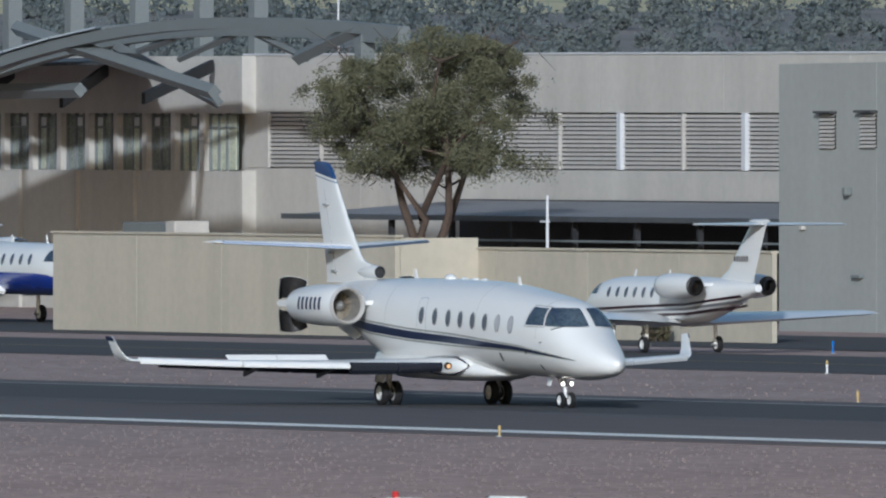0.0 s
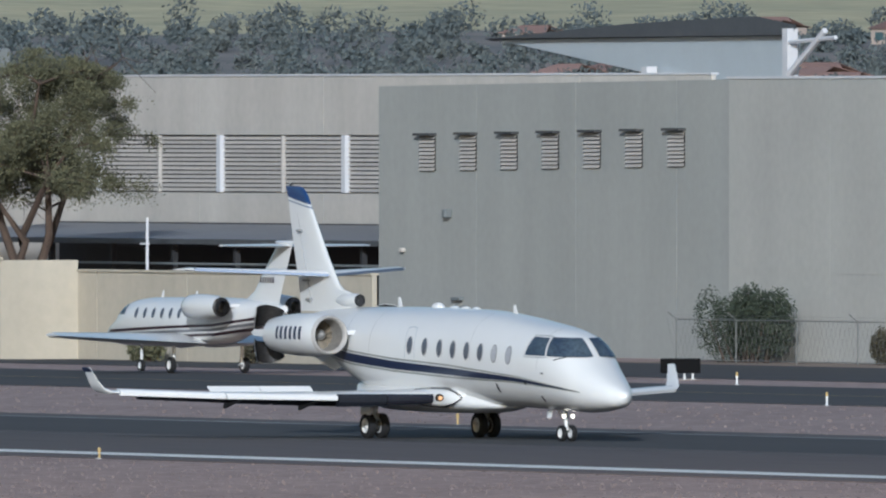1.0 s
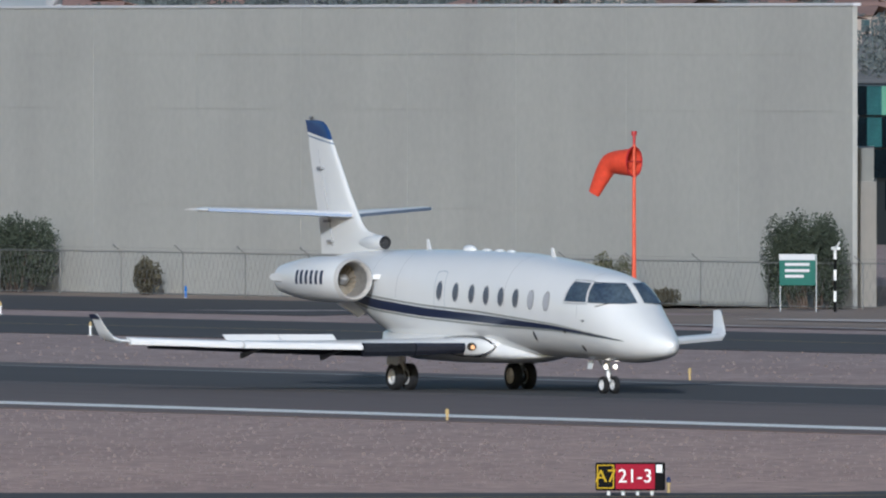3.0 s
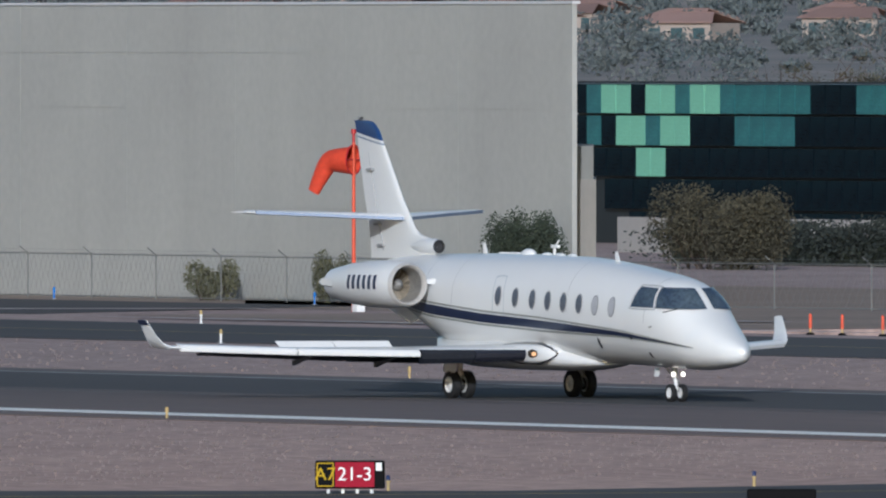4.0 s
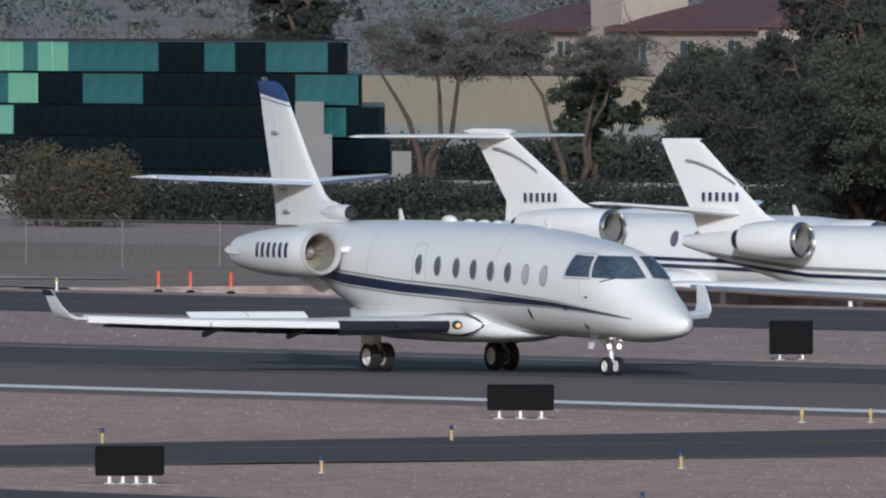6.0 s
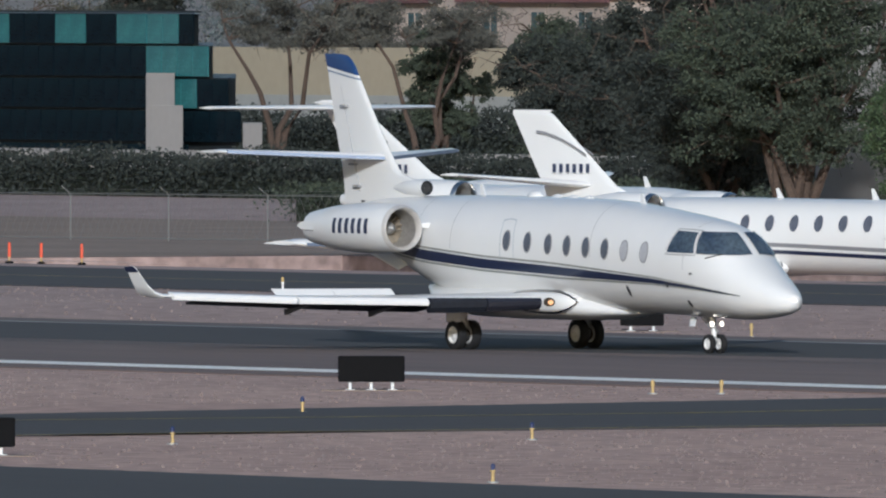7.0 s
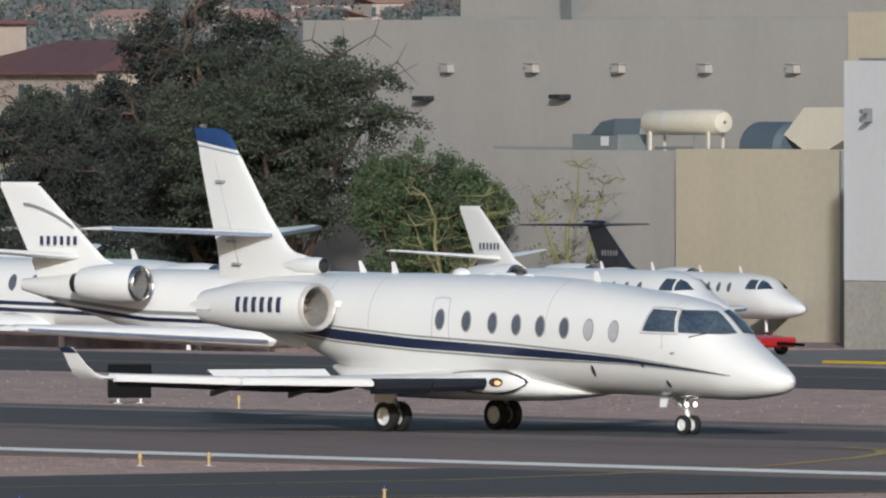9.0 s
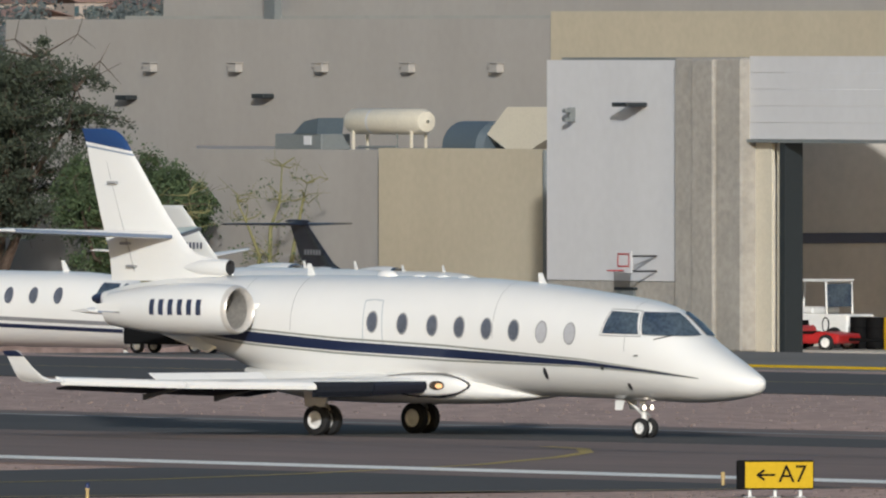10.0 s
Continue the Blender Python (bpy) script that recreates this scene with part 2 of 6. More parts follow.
RED_PAINT = shade("red_paint", (0.42, 0.02, 0.02), 0.4, vary=0.1)
BLUE_PAINT = shade("royal_blue_paint", (0.01, 0.035, 0.26), 0.25, vary=0.05, coat=0.5)
FIN_BLUE = shade("fin_tip_blue", (0.016, 0.050, 0.16), 0.3, vary=0.05, coat=0.5)
MAROON = shade("dark_maroon_paint", (0.035, 0.012, 0.018), 0.3, vary=0.05)
BLACK_PAINT = shade("black_aircraft_paint", (0.014, 0.015, 0.022), 0.25, vary=0.05, coat=0.5)


class Hull:
    """A fuselage from rows of x, top, bottom and half width."""

    def __init__(self, rows, power=2.25):
        self.rows, self.p = sorted(rows), power

    def at(self, x):
        return interp(x, self.rows)

    def side(self, x, z):
        """Half width at height z."""
        top, bot, w = self.at(x)
        k = abs((z - (top + bot) / 2) / max((top - bot) / 2, 1e-4))
        return w * max(0.0, 1 - min(k, 1.0) ** self.p) ** (1 / self.p)

    def point(self, x, z, s, out=0.008):
        top, bot, w = self.at(x)
        up = (z - (top + bot) / 2) / max((top - bot) / 2, 1e-4)
        return Vector((x, s * (self.side(x, z) + out), z + out * up))

    def mesh(self, sides=36, steps=96):
        xs = [self.rows[0][0] + (self.rows[-1][0] - self.rows[0][0]) * (1 - math.cos(math.pi * i / steps)) / 2 for i in range(steps + 1)]
        rings = []
        for x in xs:
            top, bot, w = self.at(x)
            c, h = (top + bot) / 2, (top - bot) / 2
            ring = []
            for i in range(sides):
                a = 2 * math.pi * i / sides
                ca, sa = math.cos(a), math.sin(a)
                ring.append((x, w * math.copysign(abs(ca) ** (2 / self.p), ca), c + h * math.copysign(abs(sa) ** (2 / self.p), sa)))
            rings.append(ring)
        return loft(bmesh.new(), rings)

    def band(self, x0, x1, low, high, s, out=0.008, steps=40, across=3):
        """A painted band on the side, between two heights that depend on x."""
        bm = bmesh.new()
        rows = []
        for i in range(steps + 1):
            x = x0 + (x1 - x0) * i / steps
            a, b = low(x), high(x)
            rows.append([bm.verts.new(self.point(x, a + (b - a) * j / across, s, out)) for j in range(across + 1)])
        for a, b in zip(rows, rows[1:]):
            for j in range(across):
                f = (a[j], b[j], b[j + 1], a[j + 1])
                bm.faces.new(f if s < 0 else f[::-1])
        return bm

    def patch(self, corners, s, out=0.012, n=6, crown=False):
        """A pane on the side with four corners (x, z), round from the lower rear one."""
        bm = bmesh.new()
        (ax, az), (bx, bz), (cx, cz), (dx, dz) = corners
        g = []
        for i in range(n + 1):
            u, row = i / n, []
            for j in range(n + 1):
                v = j / n
                x = (ax * (1 - u) + bx * u) * (1 - v) + (dx * (1 - u) + cx * u) * v
                z = (az * (1 - u) + bz * u) * (1 - v) + (dz * (1 - u) + cz * u) * v
                top = self.at(x)[0] - 0.002
                row.append(bm.verts.new(self.point(x, top if crown and i == n else min(z, top), s, 0.0)))
            g.append(row)
        for i in range(n):
            for j in range(n):
                f = (g[i][j], g[i + 1][j], g[i + 1][j + 1], g[i][j + 1])
                bm.faces.new(f if s < 0 else f[::-1])
        bm.normal_update()
        for v in bm.verts:
            v.co += v.normal * out
        return bm

    def oval(self, x, z, rx, rz, s, out=0.012, n=16):
        bm = bmesh.new()
        c = bm.verts.new(self.point(x, z, s, out))
        r = [bm.verts.new(self.point(x + rx * math.cos(2 * math.pi * i / n), z + rz * math.sin(2 * math.pi * i / n), s, out)) for i in range(n)]
        for i in range(n):
            f = (c, r[i], r[(i + 1) % n])
            bm.faces.new(f if s < 0 else f[::-1])
        return bm

    def ring(self, pts, s, width, out=0.006):
        """A thin closed line on the side, through (x, z) points."""
        bm = bmesh.new()
        pts = [(a[0] + (b[0] - a[0]) * k / 6, a[1] + (b[1] - a[1]) * k / 6) for a, b in zip(pts, pts[1:] + pts[:1]) for k in range(6)]
        n = len(pts)
        cx, cz = sum(p[0] for p in pts) / n, sum(p[1] for p in pts) / n
        a = [bm.verts.new(self.point(x, z, s, out)) for x, z in pts]
        b = [bm.verts.new(self.point(cx + (x - cx) * (1 + width / max(abs(x - cx), abs(z - cz) * 0.6, 0.2)), cz + (z - cz) * (1 + width / max(abs(z - cz), abs(x - cx) * 0.6, 0.2)), s, out)) for x, z in pts]
        for i in range(n):
            bm.faces.new((a[i], a[(i + 1) % n], b[(i + 1) % n], b[i]))
        return bm


FOIL = [(1.0, 0.0), (0.8, 0.045), (0.55, 0.10), (0.3, 0.13), (0.12, 0.105), (0.03, 0.055), (0.0, 0.0), (0.03, -0.04), (0.12, -0.06), (0.3, -0.065), (0.6, -0.045), (0.85, -0.015)]


def foil_rings(sections, upright=False):
    """sections: leading x, trailing x, offset across, height, thickness share, and the rise to the rear."""
    rings = []
    for le, te, y, z, th, *rise in sections:
        c = le - te
        ring = []
        for u, v in FOIL:
            d = v * th * c
            ring.append((le - u * c, y + (d if upright else 0), z + (0 if upright else d) + (rise[0] * u if rise else 0)))
        rings.append(ring)
    return rings


def spun(profile, centre, sides=28, closed=False):
    """A body turned round the x axis: rows of x, radius."""
    cx, cy, cz = centre
    rings = [[(x, cy + r * math.cos(2 * math.pi * i / sides), cz + r * math.sin(2 * math.pi * i / sides)) for i in range(sides)] for x, r in profile]
    return loft(bmesh.new(), rings, caps=closed)


def wheel(parent, x, y, z, r, w):
    """A wheel under its axle, with tyre and rim."""
    t = part("wheel", spun([(0, 0)] * 0 or [(-w * 0.3, 0.02), (-w * 0.3, r * 0.35), (w * 0.3, r * 0.35), (w * 0.3, 0.02)], (0, 0, 0), 14), ALLOY, parent)
    t.matrix_basis = pose(x, y, z, 0, 0, 90)
    prof = [(-w * 0.35, r * 0.52), (-w * 0.5, r * 0.62), (-w * 0.5, r * 0.86), (-w * 0.36, r * 0.98), (0, r), (w * 0.36, r * 0.98), (w * 0.5, r * 0.86), (w * 0.5, r * 0.62), (w * 0.35, r * 0.52), (-w * 0.35, r * 0.52)]
    part("tyre", spun(prof, (0, 0, 0), 28), TYRE, t, smooth=True)
    rim = [(-w * 0.44, r * 0.58), (-w * 0.44, r * 0.50), (-w * 0.30, r * 0.44), (-w * 0.34, r * 0.20), (-w * 0.46, r * 0.14), (-w * 0.46, 0.005)]
    bm = spun(rim, (0, 0, 0), 24)
    bmesh.ops.duplicate(bm, geom=bm.verts[:] + bm.edges[:] + bm.faces[:])
    bm.verts.ensure_lookup_table()
    half = len(bm.verts) // 2
    for v in bm.verts[half:]:
        v.co.x = -v.co.x
    bmesh.ops.recalc_face_normals(bm, faces=bm.faces)
    part("rim", bm, JET_WHITE, t, "white painted wheel rim", smooth=True)
    return t


def bars(hull_point, x0, x1, z0, z1, count, material, parent):
    """A row of plain upright bars in place of a registration."""
    step = (x1 - x0) / count
    for i in range(count):
        a, b = x0 + step * (i + 0.2), x0 + step * (i + 0.72)
        bm = bmesh.new()
        loft(bm, [[hull_point(x, z0 + (z1 - z0) * k / 8) for k in range(9)] for x in (a, (a + b) / 2, b)], closed=False)
        part("registration_bar", bm, material, parent)


def nacelle(jet, cx, cy, cz, length, r, body, lip):
    prof = [(-length, r * 0.78), (-length * 0.86, r * 0.88), (-length * 0.6, r * 0.98), (-length * 0.3, r), (-0.12, r * 0.93), (0, r * 0.86)]
    e = part("engine", spun([(cx + x, q) for x, q in prof], (0, cy, cz)), body, jet, smooth=True)
    part("intake_lip", spun([(cx - 0.10, r * 0.935), (cx - 0.02, r * 0.90), (cx + 0.02, r * 0.84), (cx - 0.02, r * 0.78), (cx - 0.14, r * 0.74)], (0, cy, cz)), lip, e, "bright metal intake lip", smooth=True)
    part("intake_duct", spun([(cx - 0.14, r * 0.74), (cx - 0.75, r * 0.72)], (0, cy, cz)), ALLOY, e, smooth=True)
    fan = spun([(cx - 0.74, r * 0.72), (cx - 0.76, 0.16), (cx - 0.52, 0.10), (cx - 0.42, 0.01)], (0, cy, cz), 20)
    part("fan", fan, FAN_METAL, e, smooth=True)
    blades = bmesh.new()
    for i in range(18):
        a = 2 * math.pi * i / 18
        m = Matrix.Translation((cx - 0.68, cy, cz)) @ Matrix.Rotation(a, 4, "X")
        polygon(blades, [m @ Vector(p) for p in ((0.03, -0.02, 0.13), (-0.03, 0.03, 0.13), (-0.05, 0.07, r * 0.70), (0.04, -0.03, r * 0.70))])
    part("fan_blade_ring", blades, FAN_METAL, e)
    part("spinner", spun([(cx - 0.60, 0.15), (cx - 0.48, 0.10), (cx - 0.40, 0.005)], (0, cy, cz), 16), ALLOY, e, smooth=True)
    part("nozzle", spun([(cx - length + 0.02, r * 0.76), (cx - length - 0.02, r * 0.60), (cx - length - 0.25, r * 0.5), (cx - length - 0.16, r * 0.46), (cx - length + 0.2, r * 0.45)], (0, cy, cz)), DARK_METAL, e, smooth=True)
    return e


def landing_jet():
    jet = thing("business_jet", "white twin-engine business jet with navy stripe on the runway", "aircraft")
    hull = Hull([(10.95, 1.24, 1.16, 0.03), (10.88, 1.33, 1.04, 0.14), (10.72, 1.42, 0.95, 0.27), (10.45, 1.56, 0.89, 0.43), (10.05, 1.77, 0.83, 0.59), (9.6, 2.02, 0.79, 0.74),
                 (9.28, 2.20, 0.77, 0.83), (9.08, 2.38, 0.77, 0.87), (8.85, 2.57, 0.77, 0.92), (8.58, 2.74, 0.78, 0.97), (8.3, 2.86, 0.79, 1.01), (7.9, 2.96, 0.80, 1.05),
                 (7.3, 3.05, 0.82, 1.08), (5.75, 3.23, 0.86, 1.12), (4.6, 3.34, 0.88, 1.13), (3.5, 3.41, 0.90, 1.13), (1.5, 3.45, 0.93, 1.13), (-1.0, 3.46, 1.0, 1.12), (-2.2, 3.45, 1.14, 1.09),
                 (-3.2, 3.44, 1.42, 1.02), (-4.4, 3.41, 1.86, 0.83), (-5.6, 3.36, 2.24, 0.62), (-6.8, 3.23, 2.56, 0.38), (-7.6, 3.06, 2.74, 0.16)])
    body = part("fuselage", hull.mesh(), JET_WHITE, jet, smooth=True)

    def z_line(x):
        """The middle of the stripe: level under the windows, falling to the nose."""
        return interp(x, [(-7.6, 2.72), (-5.0, 2.38), (-2.6, 2.12), (0.0, 1.94), (2.5, 1.83), (5.0, 1.71), (6.8, 1.62), (8.1, 1.50), (9.0, 1.40), (10.0, 1.27)])[0]

    for s in (-1, 1):
        part("navy_stripe", hull.band(-7.3, 9.6, lambda x: z_line(x) - interp(x, [(-7, .11), (-2, .12), (4, .10), (6.5, .06), (8.4, .022), (9.6, .006)])[0], lambda x: z_line(x) + interp(x, [(-7, .10), (-2, .11), (4, .085), (6.5, .05), (8.4, .02), (9.6, .006)])[0], s), NAVY, body, "navy blue painted stripe")
        for d, w in ((0.165, 0.02), (-0.168, 0.02)):
            part("pinstripe", hull.band(-4.4, 9.7, lambda x: z_line(x) + d * interp(x, [(-4, 1), (3, .95), (7, .45), (9.7, .04)])[0] - w * interp(x, [(5, 1), (9.7, 0.3)])[0], lambda x: z_line(x) + d * interp(x, [(-4, 1), (3, .95), (7, .45), (9.7, .04)])[0] + w * interp(x, [(5, 1), (9.7, 0.3)])[0], s), GOLD_STRIPE, body, "thin grey-gold pinstripe")
        for i in range(8):
            x = (0.93, 1.78, 2.62, 3.38, 4.14, 4.90, 5.66, 6.43)[i]
            z = 2.46 - 0.0385 * (x - 0.93)
            part("window_rim", hull.oval(x, z, 0.165, 0.245, s, 0.008), SEAM, body)
            part("cabin_window", hull.oval(x, z, 0.135, 0.21, s, 0.013), PALE_SHADE if i > 5 else CABIN_GLASS, body, "oval cabin window with the shade down" if i > 5 else "")
        part("exit_outline", hull.ring([(0.69, 1.96), (0.94, 1.95), (1.22, 1.96), (1.20, 2.4), (1.13, 2.90), (0.90, 2.93), (0.66, 2.90), (0.69, 2.4)], s, 0.03), PALE_SEAM, body, "seam of the overwing exit")
        part("side_window", hull.patch([(7.30, 2.26), (8.24, 2.24), (8.06, 2.70), (7.40, 2.74)], s), SCREEN_GLASS, body)
        part("windscreen", hull.patch([(8.34, 2.23), (9.27, 2.19), (8.70, 2.69), (8.16, 2.71)], s, 0.03, n=16, crown=True), SCREEN_GLASS, body)
        part("screen_frame", hull.ring([(7.26, 2.23), (7.75, 2.215), (8.29, 2.21), (8.10, 2.73), (7.8, 2.755), (7.38, 2.77)], s, 0.02), SEAM, body)
        part("pitot", tube(bmesh.new(), [hull.point(8.2, 1.79, s, -0.02), hull.point(8.2, 1.79, s, 0.05), hull.point(8.30, 1.80, s, 0.055)], 0.012, 6), DARK, body)
        part("static_port", hull.oval(5.69, 1.39, 0.055, 0.13, s, 0.014), DARK, body)
        part("vent", hull.oval(7.3, 1.53, 0.05, 0.06, s, 0.014), DARK, body)
        part("drain", hull.oval(7.9, 1.13, 0.05, 0.08, s, 0.014), DARK, body)
        part("wiper", tube(bmesh.new(), [hull.point(8.62, 2.13, s, 0.015), hull.point(8.98, 2.21, s, 0.03)], 0.014, 6), DARK, body)
    # belly and wing root fairing
    fair = Hull([(5.2, 0.90, 0.86, 0.10), (4.5, 1.04, 0.78, 0.52), (3.6, 1.26, 0.70, 0.92), (2.6, 1.40, 0.68, 1.12), (0.6, 1.46, 0.68, 1.20), (-1.2, 1.44, 0.72, 1.18), (-2.4, 1.44, 0.92, 0.95), (-3.2, 1.46, 1.28, 0.5)], 2.5)
    part("belly_fairing", fair.mesh(28, 36), JET_WHITE, jet, smooth=True)
    glove = Hull([(3.56, 1.12, 1.06, 0.55), (3.52, 1.18, 1.00, 0.86), (3.42, 1.25, 0.93, 1.02), (3.2, 1.32, 0.86, 1.14), (2.8, 1.37, 0.82, 1.23), (2.2, 1.39, 0.82, 1.28), (1.2, 1.36, 0.86, 1.32), (0.0, 1.30, 0.95, 1.30), (-1.2, 1.24, 1.02, 1.1)], 5.0)
    part("wing_root_glove", glove.mesh(28, 30), JET_WHITE, jet, smooth=True)

    def le(y):
        """The leading edge: its place along the jet and its height."""
        return interp(y, [(0.9, 2.80, 1.06), (3.4, 1.26, 1.07), (6.0, -0.35, 1.11), (8.35, -1.80, 1.20)])

    def te(y):
        return interp(y, [(1.0, -1.66, 0.96), (3.4, -1.72, 1.02), (6.3, -2.16, 1.10), (8.35, -2.75, 1.18)])

    for s in (-1, 1):
        rim = [(2.62 + 0.86 * math.cos(a), 1.10 + 0.225 * math.sin(a)) for a in (2 * math.pi * i / 24 for i in range(24))]
        rim = [(x if x > 2.62 else 2.62 + (x - 2.62) * 1.7, z if x > 2.62 else z + (2.62 - x) * 0.05) for x, z in rim]
        part("light_rim", glove.ring(rim, s, 0.035, 0.014), BLACK_PAINT, body, "black outline round the wing root light")
        part("light_glass", glove.oval(2.84, 1.10, 0.19, 0.095, s, 0.018), LIGHT_GLASS, body)
        part("landing_light", glove.oval(2.90, 1.09, 0.085, 0.05, s, 0.024), LAMP_DIM, body, "amber landing light in the wing root")
        # wing
        rings = foil_rings([(le(y)[0], te(y)[0], y * s, le(y)[1] + 0.02, th) for y, th in ((0.9, 0.40), (3.4, 0.42), (6.0, 0.48), (8.35, 0.5))] + [(-1.95, -2.78, 8.48 * s, 1.23, 0.5)])
        wing = part("wing", loft(bmesh.new(), rings), JET_WHITE, jet, smooth=True)
        rings = foil_rings([(-1.92, -2.78, 8.44 * s, 1.22, 0.7), (-2.06, -2.80, 8.58 * s, 1.30, 0.7), (-2.26, -2.86, 8.66 * s, 1.48, 0.7), (-2.58, -3.00, 8.74 * s, 1.83, 0.7), (-2.62, -3.03, 8.75 * s, 1.87, 0.5)])
        part("winglet", loft(bmesh.new(), rings), JET_WHITE, wing, smooth=True)
        rings = foil_rings([(-2.50, -3.01, 8.750 * s, 1.77, 0.2), (-2.64, -3.05, 8.785 * s, 1.88, 0.2)])
        part("winglet_tip", loft(bmesh.new(), rings), NAVY, wing, "navy winglet tip")
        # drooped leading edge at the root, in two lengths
        for y0, y1, low0, low1, mat, lab in ((1.28, 2.30, 0.94, 0.88, BLACK_PAINT, "glossy black inner leading-edge flap, lowered"), (2.32, 3.40, 0.87, 0.85, UNDERSIDE, "outer leading-edge flap, lowered, shade painted in near-black")):
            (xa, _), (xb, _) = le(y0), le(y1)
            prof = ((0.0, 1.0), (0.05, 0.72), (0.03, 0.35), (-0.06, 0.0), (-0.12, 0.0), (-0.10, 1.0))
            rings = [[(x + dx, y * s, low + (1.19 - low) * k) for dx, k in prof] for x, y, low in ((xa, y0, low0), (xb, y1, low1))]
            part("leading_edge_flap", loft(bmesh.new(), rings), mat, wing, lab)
        for y0, y1 in ((3.43, 5.9), (5.95, 8.3)):
            (xa, za), (xb, zb) = le(y0), le(y1)
            rings = [[(x + dx, y * s, z + dz) for dx, dz in ((-0.22, 0.13), (-0.02, 0.10), (0.06, 0.03), (0.04, -0.05), (-0.02, -0.06), (-0.08, 0.0))] for x, y, z in ((xa, y0, za), (xb, y1, zb))]
            part("slat", loft(bmesh.new(), rings), JET_WHITE, wing)
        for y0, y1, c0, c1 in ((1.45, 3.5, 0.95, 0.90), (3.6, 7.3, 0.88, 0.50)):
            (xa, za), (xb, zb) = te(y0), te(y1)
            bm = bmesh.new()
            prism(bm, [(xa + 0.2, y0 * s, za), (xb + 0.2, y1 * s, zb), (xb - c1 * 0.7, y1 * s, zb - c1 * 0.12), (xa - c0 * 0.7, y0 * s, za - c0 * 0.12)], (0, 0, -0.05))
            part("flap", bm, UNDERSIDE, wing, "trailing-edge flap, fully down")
        for y in (2.8, 4.9):
            x, z = te(y)
            bm = bmesh.new()
            prism(bm, [(x + 0.7, (y - 0.05) * s, z - 0.03), (x - 0.1, (y - 0.05) * s, z - 0.20), (x - 0.40, (y - 0.05) * s, z - 0.28), (x - 0.40, (y - 0.05) * s, z - 0.16)], (0, 0.1 * s, 0))
            part("flap_fairing", bm, FLAP_SHADE, wing)
        for y0, y1 in ((3.45, 4.70), (4.72, 5.97)):
            ends = [(-0.27 - 0.41 * (y - 3.45), y * s) for y in (y0, y1)]
            bm = bmesh.new()
            prism(bm, [(x + 0.35, y, 1.15) for x, y in ends] + [(x, y, 1.385) for x, y in ends[::-1]], (-0.03, 0, 0))
            part("spoiler", bm, JET_WHITE, wing, "raised wing spoiler")
        # tail
        rings = foil_rings([(-5.62, -7.25, 0.05 * s, 4.27, 0.55), (-7.50, -8.45, 3.14 * s, 4.40, 0.55), (-7.69, -8.55, 3.30 * s, 4.41, 0.35)])
        tp = part("tailplane", loft(bmesh.new(), rings), JET_WHITE, jet, smooth=True)
        bm = bmesh.new()
        prism(bm, [(-5.60, 0.1 * s, 4.23), (-7.49, 3.14 * s, 4.375), (-7.56, 3.14 * s, 4.375), (-5.72, 0.1 * s, 4.23)], (0, 0, 0.075))
        part("de_icing_edge", bm, BLUE_METAL, tp, "bare metal leading edge, sky reflection painted in blue-grey")
        # engines
        e = nacelle(jet, -2.25, 1.80 * s, 2.705, 3.05, 0.575, JET_WHITE, LIP)
        bm = bmesh.new()
        prism(bm, [(-2.25, 0.9 * s, 2.72), (-2.75, 1.34 * s, 2.70), (-4.5, 1.34 * s, 2.70), (-4.7, 0.6 * s, 2.74)], (0, 0, 0.12))
        part("pylon", bm, JET_WHITE, e)
        bm = bmesh.new()
        for sy in (-1, 1):
            prism(bm, [(-4.6, (1.80 + 0.42 * sy) * s, 2.62), (-5.9, (1.80 + 0.40 * sy) * s, 2.66), (-6.05, (1.80 + 0.40 * sy) * s, 2.74), (-5.9, (1.80 + 0.40 * sy) * s, 2.83), (-4.6, (1.80 + 0.42 * sy) * s, 2.86)], (0, 0.10, 0))
        part("reverser_arm", bm, JET_WHITE, e)
        near = lambda x, z: Vector((x, (1.808 + math.sqrt(max(0.01, (0.575 * interp(x, [(-5.3, 0.78), (-4.873, 0.88), (-4.08, 0.98), (-3.165, 1.0)])[0]) ** 2 - (z - 2.705) ** 2))) * s, z))
        bars(near, -4.42 if s < 0 else -2.80, -2.80 if s < 0 else -4.42, 2.59, 2.93, 6, REG, e)
        for up in (1, -1):
            bm = bmesh.new()
            ring0, ring1, ring2, ring3 = [], [], [], []
            for i in range(15):
                a = math.pi * (0.06 + 0.88 * i / 14)
                for ring, x, r in ((ring0, 0.66, 0.437), (ring1, 0.38, 0.415), (ring2, 0.05, 0.36)):
                    ring.append((x, r * math.cos(a), up * r * math.sin(a)))
            loft(bm, [ring0, ring1, ring2], closed=False)
            back = bmesh.new()
            loft(back, [[(x, y * 0.93, z * 0.93) for x, y, z in r] for r in (ring0, ring1, ring2)], closed=False)
            b = part("reverser_bucket", bm, JET_WHITE, jet, "thrust reverser bucket of the engine", smooth=True)
            b.matrix_basis = pose(-5.93, 1.80 * s, 2.705)
            part("bucket_lining", back, DARK_METAL, b, "soot-dark bucket lining", smooth=True)
            BUCKETS.append((b, -5.93, 1.80 * s, 2.705, up))
        # main gear
        leg = part("main_gear", tube(bmesh.new(), [(0.05, 1.66 * s, 1.0), (0.0, 1.66 * s, 0.35)], [0.085, 0.07], 12), JET_WHITE, jet, smooth=True)
        part("axle", tube(bmesh.new(), [(0, 1.66 * s - 0.26, 0.33), (0, 1.66 * s + 0.26, 0.33)], 0.05, 10), ALLOY, leg)
